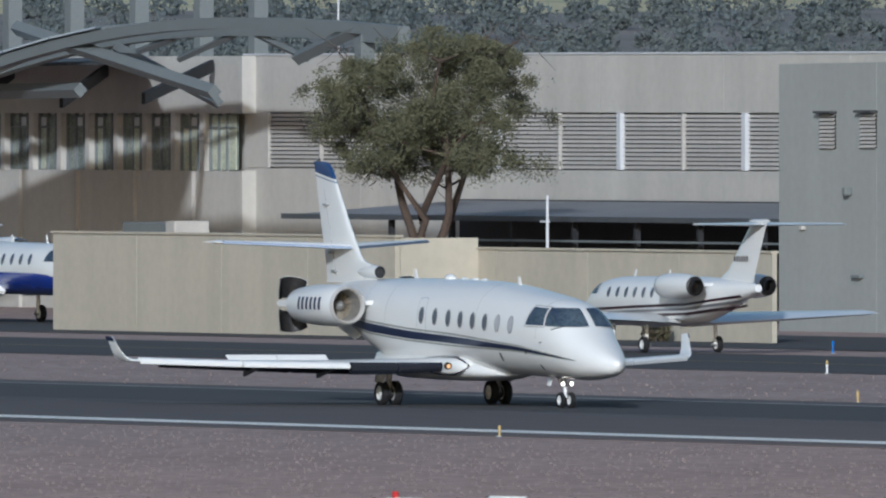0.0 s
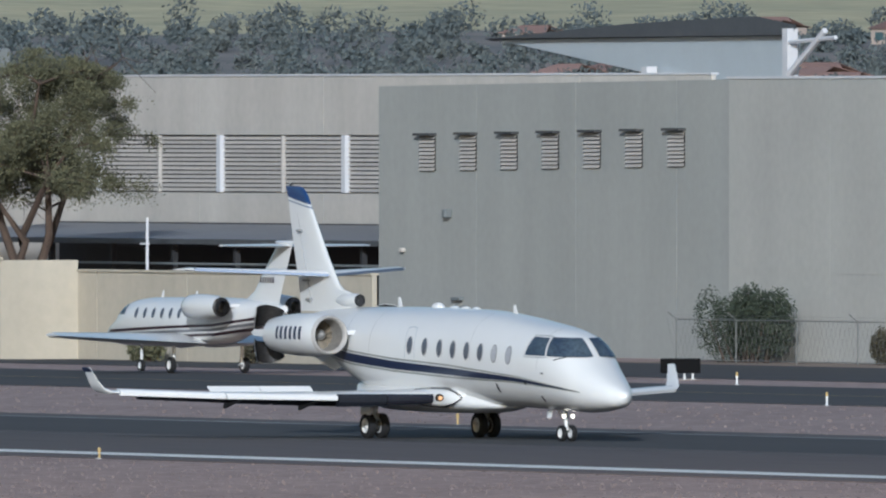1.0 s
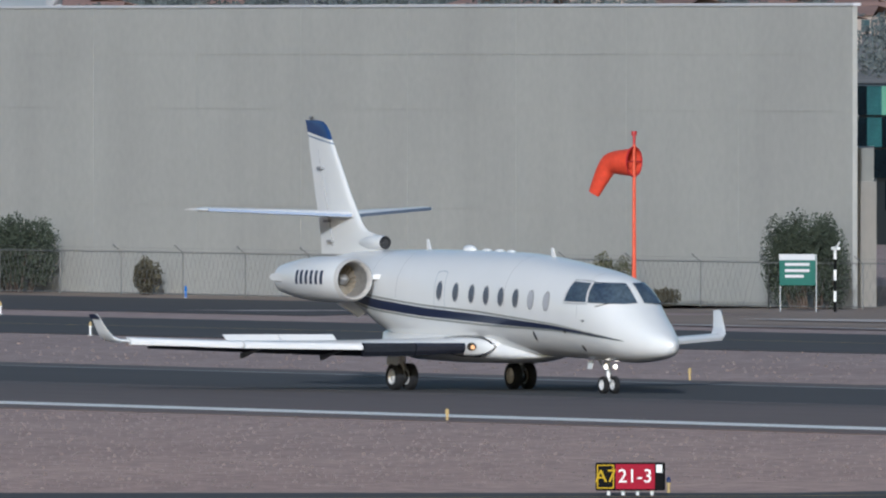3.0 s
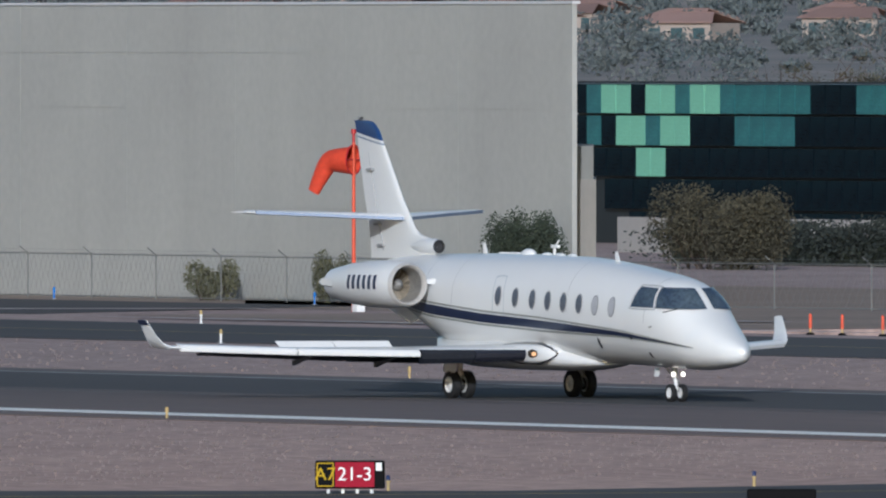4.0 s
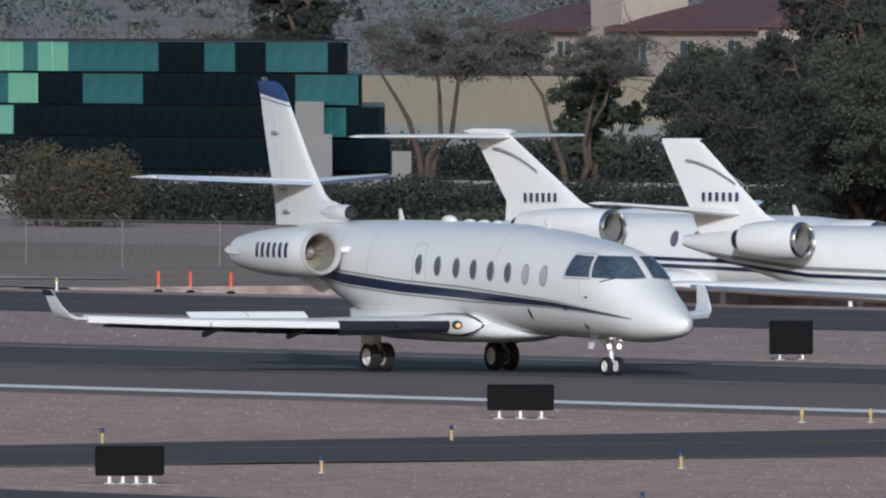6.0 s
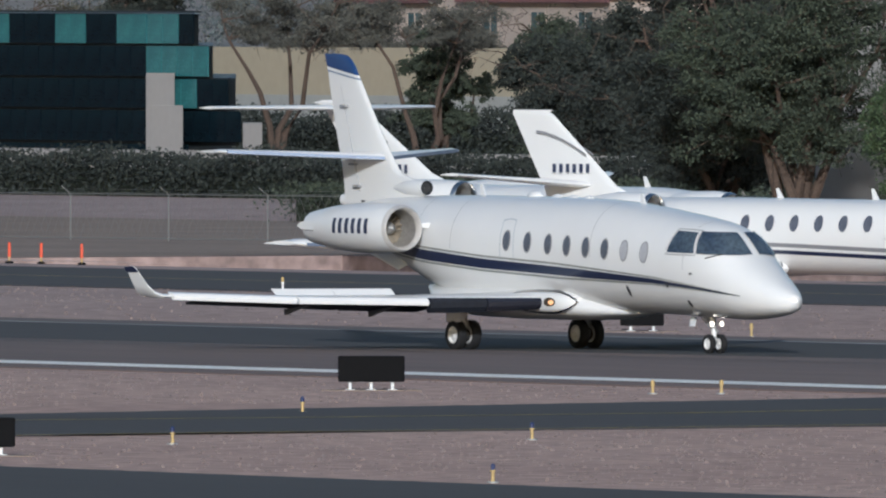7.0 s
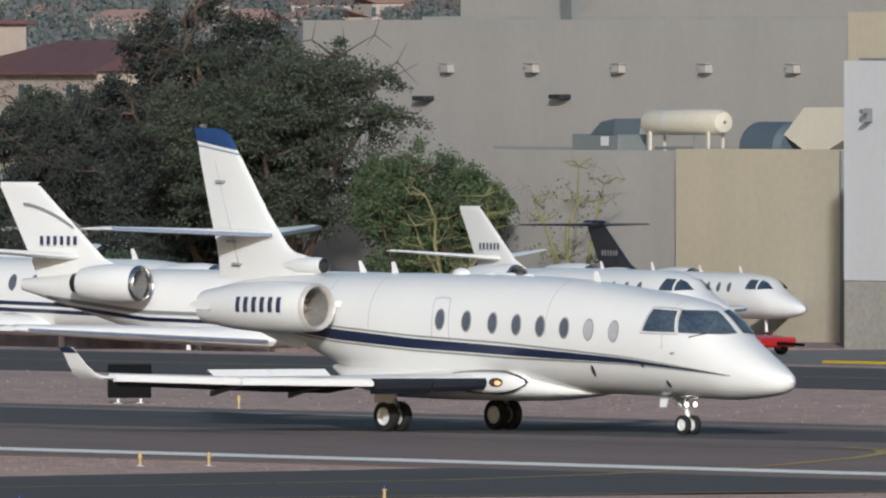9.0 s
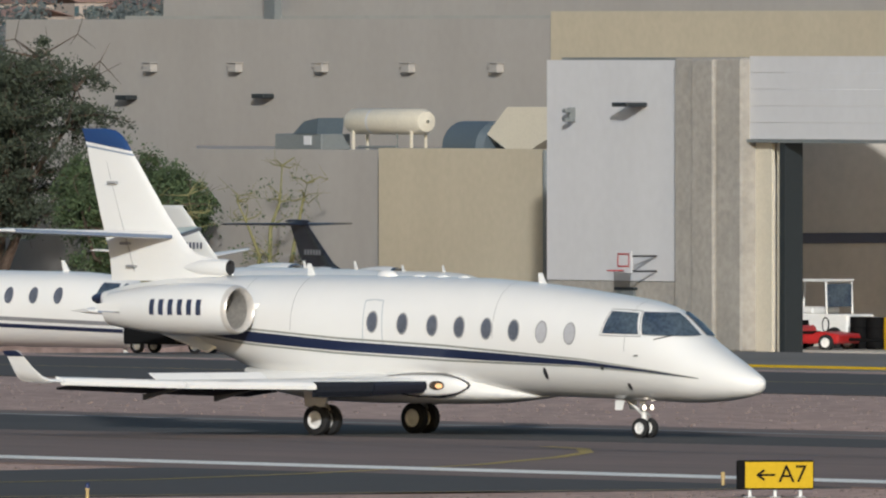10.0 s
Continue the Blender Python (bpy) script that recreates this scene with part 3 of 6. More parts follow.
        part("torque_link", tube(bmesh.new(), [(0.05, 1.66 * s, 0.75), (0.20, 1.66 * s, 0.56), (0.04, 1.66 * s, 0.40)], 0.03, 6), ALLOY, leg)
        part("drag_brace", tube(bmesh.new(), [(0.02, 1.66 * s, 0.62), (-0.5, 1.3 * s, 0.95)], 0.04, 8), JET_WHITE, leg)
        part("brake", tube(bmesh.new(), [(0, 1.66 * s - 0.1, 0.33), (0, 1.66 * s + 0.1, 0.33)], 0.16, 14), CHROME, leg)
        bm = bmesh.new()
        prism(bm, [(0.35, 1.86 * s, 0.95), (-0.35, 1.86 * s, 0.95), (-0.28, 1.92 * s, 0.62), (0.28, 1.92 * s, 0.62)], (0, 0.03 * s, 0))
        part("gear_door", bm, JET_WHITE, leg)
        for dy in (-0.20, 0.20):
            WHEELS.append((wheel(jet, 0, 1.66 * s + dy, 0.335, 0.335, 0.21), 0.335))
    # nose gear
    leg = part("nose_gear", tube(bmesh.new(), [(7.55, 0, 0.95), (7.65, 0, 0.28)], [0.075, 0.055], 12), JET_WHITE, jet, smooth=True)
    part("drag_brace", tube(bmesh.new(), [(7.62, 0, 0.5), (7.1, 0, 0.85)], 0.035, 8), JET_WHITE, leg)
    part("torque_link", tube(bmesh.new(), [(7.6, 0, 0.62), (7.78, 0, 0.48), (7.67, 0, 0.34)], 0.025, 6), ALLOY, leg)
    for s in (-1, 1):
        bm = bmesh.new()
        prism(bm, [(7.25, 0.2 * s, 0.82), (7.0, 0.2 * s, 0.82), (7.02, 0.24 * s, 0.60), (7.22, 0.24 * s, 0.60)], (0, 0.02 * s, 0))
        part("gear_door", bm, JET_WHITE, leg)
        lamp = part("taxi_light", spun([(7.62, 0.03), (7.68, 0.06), (7.74, 0.065)], (0, 0.13 * s, 0.66), 14), ALLOY, leg)
        part("lens", spun([(7.735, 0.058), (7.75, 0.01)], (0, 0.13 * s, 0.66), 14), LAMP_ON, lamp, "glowing taxi light")
        WHEELS.append((wheel(jet, 7.65, 0.15 * s, 0.215, 0.215, 0.13), 0.215))
    # fin
    fin_rows = [(-4.10, -7.42, 0, 3.30, 0.45), (-4.15, -7.45, 0, 3.68, 0.42), (-4.45, -7.47, 0, 3.79, 0.42), (-4.95, -7.50, 0, 3.89, 0.42), (-5.18, -7.52, 0, 4.03, 0.45), (-5.80, -7.74, 0, 4.73, 0.5), (-6.69, -8.07, 0, 5.95, 0.5), (-6.76, -8.12, 0, 6.03, 0.5, 0.2)]
    fin = part("fin", loft(bmesh.new(), foil_rings(fin_rows, True)), JET_WHITE, jet, smooth=True)
    part("fin_band", loft(bmesh.new(), foil_rings([(-6.76, -8.125, 0, 6.03, 0.52, 0.2), (-6.80, -8.15, 0, 6.075, 0.52, 0.2)], True)), FIN_BAND, fin, "thin blue-grey band under the tip")
    part("fin_band", loft(bmesh.new(), foil_rings([(-6.80, -8.145, 0, 6.075, 0.5, 0.2), (-6.84, -8.17, 0, 6.14, 0.5, 0.21)], True)), JET_WHITE, fin, "white band under the tip")
    part("fin_tip", loft(bmesh.new(), foil_rings([(-6.84, -8.175, 0, 6.14, 0.51, 0.21), (-6.99, -8.23, 0, 6.36, 0.5, 0.17), (-7.15, -8.27, 0, 6.51, 0.42, 0.10), (-7.32, -8.29, 0, 6.60, 0.3, 0.04), (-7.6, -8.28, 0, 6.635, 0.15, 0.0)], True)), FIN_BLUE, fin, "navy fin tip", smooth=True)
    part("rudder_seam", loft(bmesh.new(), foil_rings([(-6.72, -6.755, 0, 3.5, 24.0), (-7.55, -7.575, 0, 5.92, 20.0)], True)), SEAM, fin)
    for z, x in ((5.45, -7.36), (4.12, -7.0), (3.62, -6.82)):
        part("rudder_hinge", boxes((x - 0.1, x + 0.16, -0.13, 0.13, z - 0.03, z + 0.03), bevel=0.01), SEAM, fin)
    part("tail_beacon", spun([(-8.08, 0.02), (-8.02, 0.05), (-7.9, 0.05)], (0, 0, 6.68), 10), ALLOY, fin)
    part("dorsal_intake", spun([(-4.02, 0.165), (-4.2, 0.19), (-4.8, 0.18), (-5.5, 0.05)], (0, 0, 3.60), 18), JET_WHITE, fin, smooth=True)
    part("intake_mouth", spun([(-4.025, 0.165), (-4.01, 0.145), (-4.1, 0.13), (-4.11, 0.01)], (0, 0, 3.60), 18), DARK, fin, "dark round auxiliary power intake")
    # lower tail fins and tail cone
    for s in (-1, 1):
        bm = bmesh.new()
        prism(bm, [(-3.6, 0.4 * s, 2.05), (-5.9, 0.3 * s, 2.50), (-5.6, 0.75 * s, 2.22), (-4.05, 0.75 * s, 1.74)], (0, 0, 0.05))
        part("ventral_fin", bm, JET_WHITE, jet)
    part("tail_cone", spun([(-7.55, 0.16), (-7.85, 0.11), (-7.95, 0.06), (-7.9, 0.01)], (0, 0, 2.90), 16), NAVY, jet, "navy tail cone", smooth=True)
    # roof fittings
    for x, h in ((-1.7, 0.25), (4.8, 0.22)):
        top = hull.at(x)[0]
        bm = bmesh.new()
        prism(bm, [(x + 0.12, -0.012, top - 0.03), (x - 0.10, -0.012, top - 0.03), (x - 0.12, -0.012, top + h), (x - 0.02, -0.012, top + h)], (0, 0.024, 0))
        part("blade_antenna", bm, JET_WHITE, body)
    for x, r in ((0.44, 0.22), (1.35, 0.16), (2.0, 0.16), (2.6, 0.14)):
        top = hull.at(x)[0]
        bm = bmesh.new()
        bmesh.ops.create_uvsphere(bm, u_segments=14, v_segments=8, radius=1.0, matrix=Matrix.LocRotScale((x, 0, top - 0.02), None, (r * 1.3, r * 0.7, 0.15 if r > 0.2 else 0.07)))
        part("antenna_dome", bm, JET_WHITE, body, smooth=True)
    for x in (-2.9, -1.4, 4.3, 7.9):
        bm = bmesh.new()
        for i in range(20):
            top, bot, w = hull.at(x)
            a0, a1 = math.pi * i / 20, math.pi * (i + 1) / 20
            pts = []
            for a, dx in ((a0, 0), (a1, 0), (a1, 0.012), (a0, 0.012)):
                z = (top + bot) / 2 + (top - bot) / 2 * math.sin(a) * 0.995
                q = hull.point(x + dx, z, 1 if math.cos(a) > 0 else -1, 0.004)
                pts.append(q)
            polygon(bm, pts)
        part("skin_joint", bm, SEAM, body)
    return jet


BUCKETS, WHEELS = [], []
JET = landing_jet()


def parked_jet(label, m, k, tail="high", top=4.6, fin_paint=None, belly=None, stripe=None, bar=None, stretch=1.0, swoosh=None, shut=(), category="aircraft", span=2.85, pod=2.5, mark=3.25, ahead=0.0):
    """A business jet standing on its wheels; k scales it, top is the fin's height before scaling."""
    jet = thing("parked_jet", label, category, m, group="parked jets")
    q = lambda x: x * stretch
    hull = Hull([(q(8.2), 1.35, 1.27, 0.03), (q(8.08), 1.46, 1.16, 0.15), (q(7.9), 1.55, 1.10, 0.26), (q(7.5), 1.70, 1.02, 0.42), (q(6.8), 1.93, 0.95, 0.62), (q(6.4), 2.08, 0.93, 0.71), (q(6.1), 2.32, 0.92, 0.75), (q(5.7), 2.50, 0.92, 0.80),
                 (q(5.2), 2.60, 0.92, 0.84), (q(4.3), 2.67, 0.92, 0.87), (0, 2.70, 0.95, 0.88), (-2, 2.70, 1.10, 0.85), (-3.5, 2.66, 1.45, 0.66), (-5, 2.58, 1.85, 0.40), (-6.3, 2.45, 2.18, 0.14)])
    body = part("fuselage", hull.mesh(24, 44), JET_WHITE, jet, smooth=True)
    for s in (-1, 1):
        if belly:
            part("belly_paint", hull.band(-5.6, q(7.2), lambda x: hull.at(x)[1] + 0.02, lambda x: hull.at(x)[1] + 0.02 + (hull.at(x)[0] - hull.at(x)[1]) * 0.42, s, 0.008, 30, 8), belly, body)
        for n, mat in enumerate(stripe or ()):
            part("stripe", hull.band(-5.4, q(7.0 - n), lambda x: interp(x, [(-6, 2.1), (-2, 1.72), (2, 1.62), (7, 1.45)])[0] - 0.16 * n - 0.05, lambda x: interp(x, [(-6, 2.1), (-2, 1.72), (2, 1.62), (7, 1.45)])[0] - 0.16 * n + 0.04, s), mat, body)
        for i in range(6):
            part("cabin_window", hull.oval(q(0.6 + 0.72 * i), 2.12, 0.13, 0.19, s), CABIN_GLASS, body)
        part("side_window", hull.patch([(q(5.25), 2.06), (q(5.85), 2.05), (q(5.72), 2.40), (q(5.32), 2.42)], s), SCREEN_GLASS, body)
        part("windscreen", hull.patch([(q(5.92), 2.05), (q(6.38), 2.07), (q(6.08), 2.30), (q(5.80), 2.40)], s, n=8), SCREEN_GLASS, body)
        for x, z in shut:
            part("red_cover", hull.oval(x, z, 0.14, 0.12, s, 0.03), RED_PAINT, body, "red protective cover")
        rings = foil_rings([(1.7, -1.3, 0.6 * s, 1.06, 0.9), (-0.75, -2.0, 6.6 * s, 1.36, 0.8), (-0.95, -2.05, 6.8 * s, 1.38, 0.5)])
        wing = part("wing", loft(bmesh.new(), rings), JET_WHITE, jet, smooth=True)
        bm = bmesh.new()
        prism(bm, [(1.66, 0.85 * s, 1.03), (-0.74, 6.6 * s, 1.33), (-0.86, 6.6 * s, 1.33), (1.5, 0.85 * s, 1.03)], (0, 0, 0.07))
        part("leading_edge", bm, BLUE_METAL, wing, "bare metal leading edge, sky reflection painted in blue-grey")
        e = nacelle(jet, -1.6 + ahead, 1.42 * s, 2.38, pod, 0.45, JET_WHITE, CHROME)
        bm = bmesh.new()
        prism(bm, [(-2.0 + ahead, 0.7 * s, 2.38), (-2.1 + ahead, 1.05 * s, 2.36), (-3.0 + ahead, 1.05 * s, 2.36), (-3.7, 0.5 * s, 2.38)], (0, 0, 0.10))
        part("pylon", bm, JET_WHITE, e)
        zt = top - 0.10 if tail == "high" else 2.95
        xt = (-5.7, -6.9, -6.9, -7.5) if tail == "high" else (-4.6, -6.0, -6.3, -6.9)
        rings = foil_rings([(xt[0], xt[1], 0.03 * s, zt, 0.6), (xt[2], xt[3], span * s, zt + (0.02 if tail == "high" else 0.25), 0.6)])
        part("tailplane", loft(bmesh.new(), rings), fin_paint or JET_WHITE, jet, smooth=True)
        leg = part("main_gear", tube(bmesh.new(), [(0, 1.35 * s, 1.1), (0, 1.35 * s, 0.3)], 0.07, 10), JET_WHITE, jet)
        part("axle", tube(bmesh.new(), [(0, 1.2 * s, 0.28), (0, 1.5 * s, 0.28)], 0.05, 8), ALLOY, leg)
        wheel(jet, 0, 1.45 * s, 0.29, 0.29, 0.2)
    part("nose_gear", tube(bmesh.new(), [(q(5.5), 0, 1.0), (q(5.55), 0, 0.25)], 0.055, 10), JET_WHITE, jet)
    wheel(jet, q(5.55), 0, 0.22, 0.22, 0.16)
    fin = part("fin", loft(bmesh.new(), foil_rings([(-2.9 + ahead, -5.9, 0, 2.5, 0.4), (-3.9 + 0.7 * ahead, -6.1 + 0.3 * ahead, 0, 2.95, 0.4), (-5.8, -7.0, 0, top, 0.45)], True)), fin_paint or JET_WHITE, jet, smooth=True)
    part("fin_cap", loft(bmesh.new(), foil_rings([(-5.75, -7.02, 0, top - 0.03, 0.5), (-5.5 if tail == "high" else -5.9, -7.35 if tail == "high" else -7.0, 0, top + 0.04, 0.5), (-5.8, -7.0, 0, top + 0.10, 0.2)], True)), fin_paint or JET_WHITE, fin, smooth=True)
    if bar:
        for s in (-1, 1):
            face = lambda x, z: Vector((x, 0.135 * s, z))
            bars(face, -5.75 + 0.7 * ahead, -4.55 + 0.7 * ahead, mark, mark + 0.2, 6, bar, fin)
    if swoosh:
        for s in (-1, 1):
            bm = bmesh.new()
            for n in range(8):
                a, b = n / 8, (n + 1) / 8
                f = lambda u: (-6.2 + 1.5 * u, 0.135 * s, 4.2 - 0.55 * u ** 1.6)
                (x0, y0, z0), (x1, y1, z1) = f(a), f(b)
                polygon(bm, [(x0, y0, z0 - 0.025), (x1, y1, z1 - 0.025), (x1, y1, z1 + 0.025), (x0, y0, z0 + 0.025)])
            part("swoosh", bm, swoosh, fin, "thin curved line on the fin")
    for x in (1.0, 3.8):
        bm = bmesh.new()
        prism(bm, [(x + 0.1, -0.012, 2.64), (x - 0.1, -0.012, 2.64), (x - 0.16, -0.012, 2.92), (x - 0.08, -0.012, 2.92)], (0, 0.024, 0))
        part("blade_antenna", bm, JET_WHITE, body)
    jet.scale = (k, k, k)
    return jet


SWOOSH = shade("grey_swoosh", (0.22, 0.22, 0.23), 0.4, vary=0.05)
parked_jet("white jet with high tail and dark pinstripes parked on apron", pose(-587.0, 348.4, -1.1, 0, 0, 14), 1.26, "high", 4.55, span=3.6, pod=3.0, mark=2.95, ahead=0.8, bar=REG, stripe=(NAVY, NAVY), swoosh=SWOOSH)
parked_jet("long white jet with low tail and red covers on apron", pose(-560.5, 339.7, -1.1, 0, 0, 20), 1.22, "low", 4.6, pod=1.75, bar=REG, stripe=(SWOOSH, NAVY), swoosh=SWOOSH, stretch=1.0, shut=((6.2, 1.55), (7.0, 1.2)))
parked_jet("small white aircraft with patterned fin behind parked jets", pose(-619.5, 373.0, 0.0, 0, 0, 30), 0.60, "low", 4.7, swoosh=SWOOSH)
parked_jet("white jet with low tail and navy stripe beside red tug", pose(-540.2, 338.6, 0.03, 0, 0, 2), 0.88, "low", 4.5, bar=REG, stripe=(NAVY,))
parked_jet("white jet with black fin and high tail by hangar", pose(-562.5, 356.0, 0.03, 0, 0, 1), 0.75, "high", 4.5, fin_paint=BLACK_PAINT, bar=SWOOSH)
parked_jet("white jet with royal blue belly behind the beige wall", pose(-793.5, 352.0, 0.03, 0, 0, 0), 1.12, "low", 4.4, belly=BLUE_PAINT)
TAXI_JET = parked_jet("small white jet with maroon stripes on the taxiway", pose(-690.7, 331.0, 0.03, 0, 0, 180), 0.93, "high", 4.65, bar=MAROON, stripe=(MAROON, SWOOSH, MAROON))
TAXI_JET["group"] = "taxiing jets"


# ---- buildings ----
CONCRETE = shade("beige_concrete", (0.52, 0.49, 0.44), 0.88, vary=0.05, scale=0.22, fine=3, second=(0.47, 0.44, 0.395), stains=0.16)
WALL_GREY = shade("grey_concrete", (0.335, 0.34, 0.315), 0.88, vary=0.04, scale=0.2, fine=3, second=(0.305, 0.31, 0.288), stains=0.10)
LOUVRE = shade("grey_louvre_metal", (0.46, 0.43, 0.39), 0.6, vary=0.1, random_tint=0.08)
LOUVRE_DARK = shade("louvre_backing", (0.05, 0.05, 0.05), 0.8, vary=0.1)
STEEL = shade("grey_painted_steel", (0.17, 0.185, 0.185), 0.5, vary=0.08, scale=0.5)
ROOF_SHEET = shade("pale_roof_sheet", (0.50, 0.55, 0.58), 0.4, metal=0.2, vary=0.05)
DARK_ROOF = shade("dark_roof", (0.075, 0.08, 0.085), 0.7, vary=0.15)
CANOPY_ROOF = shade("weathered_metal_roof", (0.27, 0.265, 0.265), 0.6, vary=0.12, scale=0.4)
ROOM_GLASS = shade("terminal_glass", (0.13, 0.145, 0.14), 0.1, vary=0.4, scale=0.5, second=(0.36, 0.39, 0.32))
PALE_GLASS = shade("pale_blind", (0.56, 0.57, 0.44), 0.5, vary=0.3, scale=0.7, second=(0.42, 0.44, 0.34))
DARK_GLASS = shade("dark_mirror_glass", (0.003, 0.005, 0.009), 0.12, vary=0.6, scale=0.5, second=(0.008, 0.020, 0.026), specular=0.06)
# teal and mint panes carry sky reflections as plain base colour
TEAL_GLASS = shade("teal_sky_reflection", (0.05, 0.20, 0.20), 0.1, vary=0.3, scale=0.35, second=(0.02, 0.06, 0.075))
MINT_GLASS = shade("mint_sky_reflection", (0.22, 0.52, 0.36), 0.15, vary=0.12, scale=0.6)
MULLION = shade("dark_mullion", (0.02, 0.025, 0.028), 0.4, vary=0.1)
STUCCO = shade("rough_grey_stucco", (0.38, 0.355, 0.315), 0.95, vary=0.14, scale=0.6, fine=5, bump=0.04, stains=0.15)
BEIGE_GREY = shade("beige_grey_plaster", (0.36, 0.34, 0.315), 0.88, vary=0.03, scale=0.2, fine=3, second=(0.335, 0.315, 0.29), stains=0.06)
CREAM = shade("cream_enamel", (0.62, 0.57, 0.46), 0.4, vary=0.06)
TILE_ROOF = shade("maroon_roof_tiles", (0.135, 0.066, 0.066), 0.8, vary=0.2, scale=0.8, fine=6, random_tint=0.15)
HOUSE_WALL = shade("sand_stucco", (0.36, 0.30, 0.255), 0.9, vary=0.06, scale=0.3, fine=3, random_tint=0.15)
PALE_WALL = shade("pale_sand_wall", (0.37, 0.32, 0.225), 0.9, vary=0.05, scale=0.2, fine=2)
HOUSE_GLASS = shade("house_window", (0.06, 0.10, 0.11), 0.15, vary=0.3)


def mass(x0, x1, y0, y1, z0, z1):
    """A building's bulk whose end wall runs askew, away from the runway."""
    bm = bmesh.new()
    k = y1 / y0
    prism(bm, [(x0, y0, z0), (x1, y0, z0), (x1 * k, y1, z0), (min(x0 * k, x1 * k - 1), y1, z0)], (0, 0, z1 - z0))
    return bm


def panels(parent, x0, x1, y, z0, z1, count, material, rows=1, joint=0.03, top1=None):
    """A tilt-up wall of slabs with open joints, its face at y; top1: the top at the far end."""
    w = (x1 - x0) / count
    for i in range(count):
        for j in range(rows):
            a, b = x0 + w * i + joint / 2, x0 + w * (i + 1) - joint / 2
            h = (z1 - z0) / rows
            c, d = z0 + h * j + (joint / 2 if j else 0), z0 + h * (j + 1)
            e = d if top1 is None else z1 + (top1 - z1) * (i + 1) / count
            d = d if top1 is None else z1 + (top1 - z1) * i / count
            bm = bmesh.new()
            prism(bm, [(a, y, c), (b, y, c), (b, y, e), (a, y, d)], (0, 0.18, 0))
            part("panel", bm, material, parent)


def louvre(parent, x0, x1, y, z0, z1, slats, frame_mat, slat_mat):
    lv = part("louvre", boxes((x0, x1, y + 0.10, y + 0.14, z0, z1)), LOUVRE_DARK, parent)
    me = None
    h = (z1 - z0) / slats
    for i in range(slats):
        if me is None:
            bm = bmesh.new()
            prism(bm, [(0, 0.0, 0), (x1 - x0, 0.0, 0), (x1 - x0, 0.09, h * 0.78), (0, 0.09, h * 0.78)], (0, 0.012, 0))
            o = part("slat", bm, slat_mat, lv)
            me = o.data
        else:
            o = new("slat", me)
            o.parent = lv
        o.matrix_basis = pose(x0, y - 0.01, z0 + h * (i + 0.1))
    return lv


def grey_hangar():
    t = thing("hangar", "large grey concrete hangar with a row of wall louvres", "building")
    part("core", mass(-723.7, -661.9, 364.2, 398, 0, 9.6), WALL_GREY, t)
    part("core", mass(-755.7, -723.9, 366.2, 398, 0, 9.4), WALL_GREY, t)
    panels(t, -723.8, -661.7, 364, 0, 9.84, 8, GREY_PLASTER, joint=0.014)
    # darker grey on the left wing stands in for its weaker sunlight
    panels(t, -755.9, -723.85, 366, 0, 9.62, 4, WALL_GREY, top1=9.86)
    for z in (3.1, 6.4, 8.25):
        part("joint", boxes((-723.8, -661.7, 363.985, 364.01, z, z + 0.02)), GREY_PLASTER, t)
    part("parapet", boxes((-723.9, -661.6, 363.95, 364.25, 9.84, 9.93)), WHITE_PANEL, t)
    for i in range(7):
        x, z = -752.45 + 3.33 * i, 6.57 + 0.032 * i
        louvre(t, x, x + 1.28, 365.9, z, z + 1.27, 9, LOUVRE, LOUVRE)
        part("louvre_hood", boxes((x - 0.05, x + 1.33, 365.7, 366.0, z + 1.27, z + 1.36)), LOUVRE_DARK, t)
    part("wall_lamp", boxes((-750.15, -749.85, 365.7, 366.0, 4.90, 5.2), bevel=0.04), STEEL, t)
    part("wall_lamp", boxes((-753.85, -753.65, 365.8, 366.0, 3.65, 3.8), bevel=0.03), LOUVRE, t)
    part("meter_box", boxes((-749.6, -748.9, 365.8, 366.0, 1.95, 2.05)), STEEL, t)
    part("side_block", mass(-665.8, -663.9, 366, 374, 0, 5.2), GREY_PLASTER, t)
    part("side_block", mass(-664.4, -663.0, 365.6, 374, 0, 4.12), CONCRETE, t)
    return t


def white_canopy():
    t = thing("hangar_canopy", "white wedge-shaped metal canopy roof behind the grey hangar", "canopy")
    bm = bmesh.new()
    prism(bm, [(-917.5, 450, 11.9), (-894.5, 450, 9.6), (-888.3, 450, 9.6), (-888.0, 450, 12.0)], (-27.6, 14, 0))
    part("fascia", bm, ROOF_SHEET, t)
    bm = bmesh.new()
    prism(bm, [(-918, 449.6, 11.95), (-888.0, 449.6, 12.02), (-887.6, 449.6, 12.45), (-891.5, 449.6, 12.85), (-904, 449.6, 12.55)], (-29.6, 15, 0))
    part("roof", bm, DARK_ROOF, t)
    for x in (-901.6, -888.1):
        part("post", boxes((x - 0.25, x + 0.25, 449.3, 449.8, 0, 10.7 if x < -900 else 12.3)), WHITE_PANEL, t)
    part("strut", tube(bmesh.new(), [(-888, 449.4, 10.3), (-884.5, 449.4, 12.2)], 0.14, 6), WHITE_PANEL, t)
    part("strut", tube(bmesh.new(), [(-888, 449.4, 11.7), (-883.5, 449.4, 11.9)], 0.10, 6), WHITE_PANEL, t)
    return t


BLINDS = {(3, 1), (5, 0), (6, 2), (7, 0), (8, 1), (9, 2), (10, 0), (10, 1)}


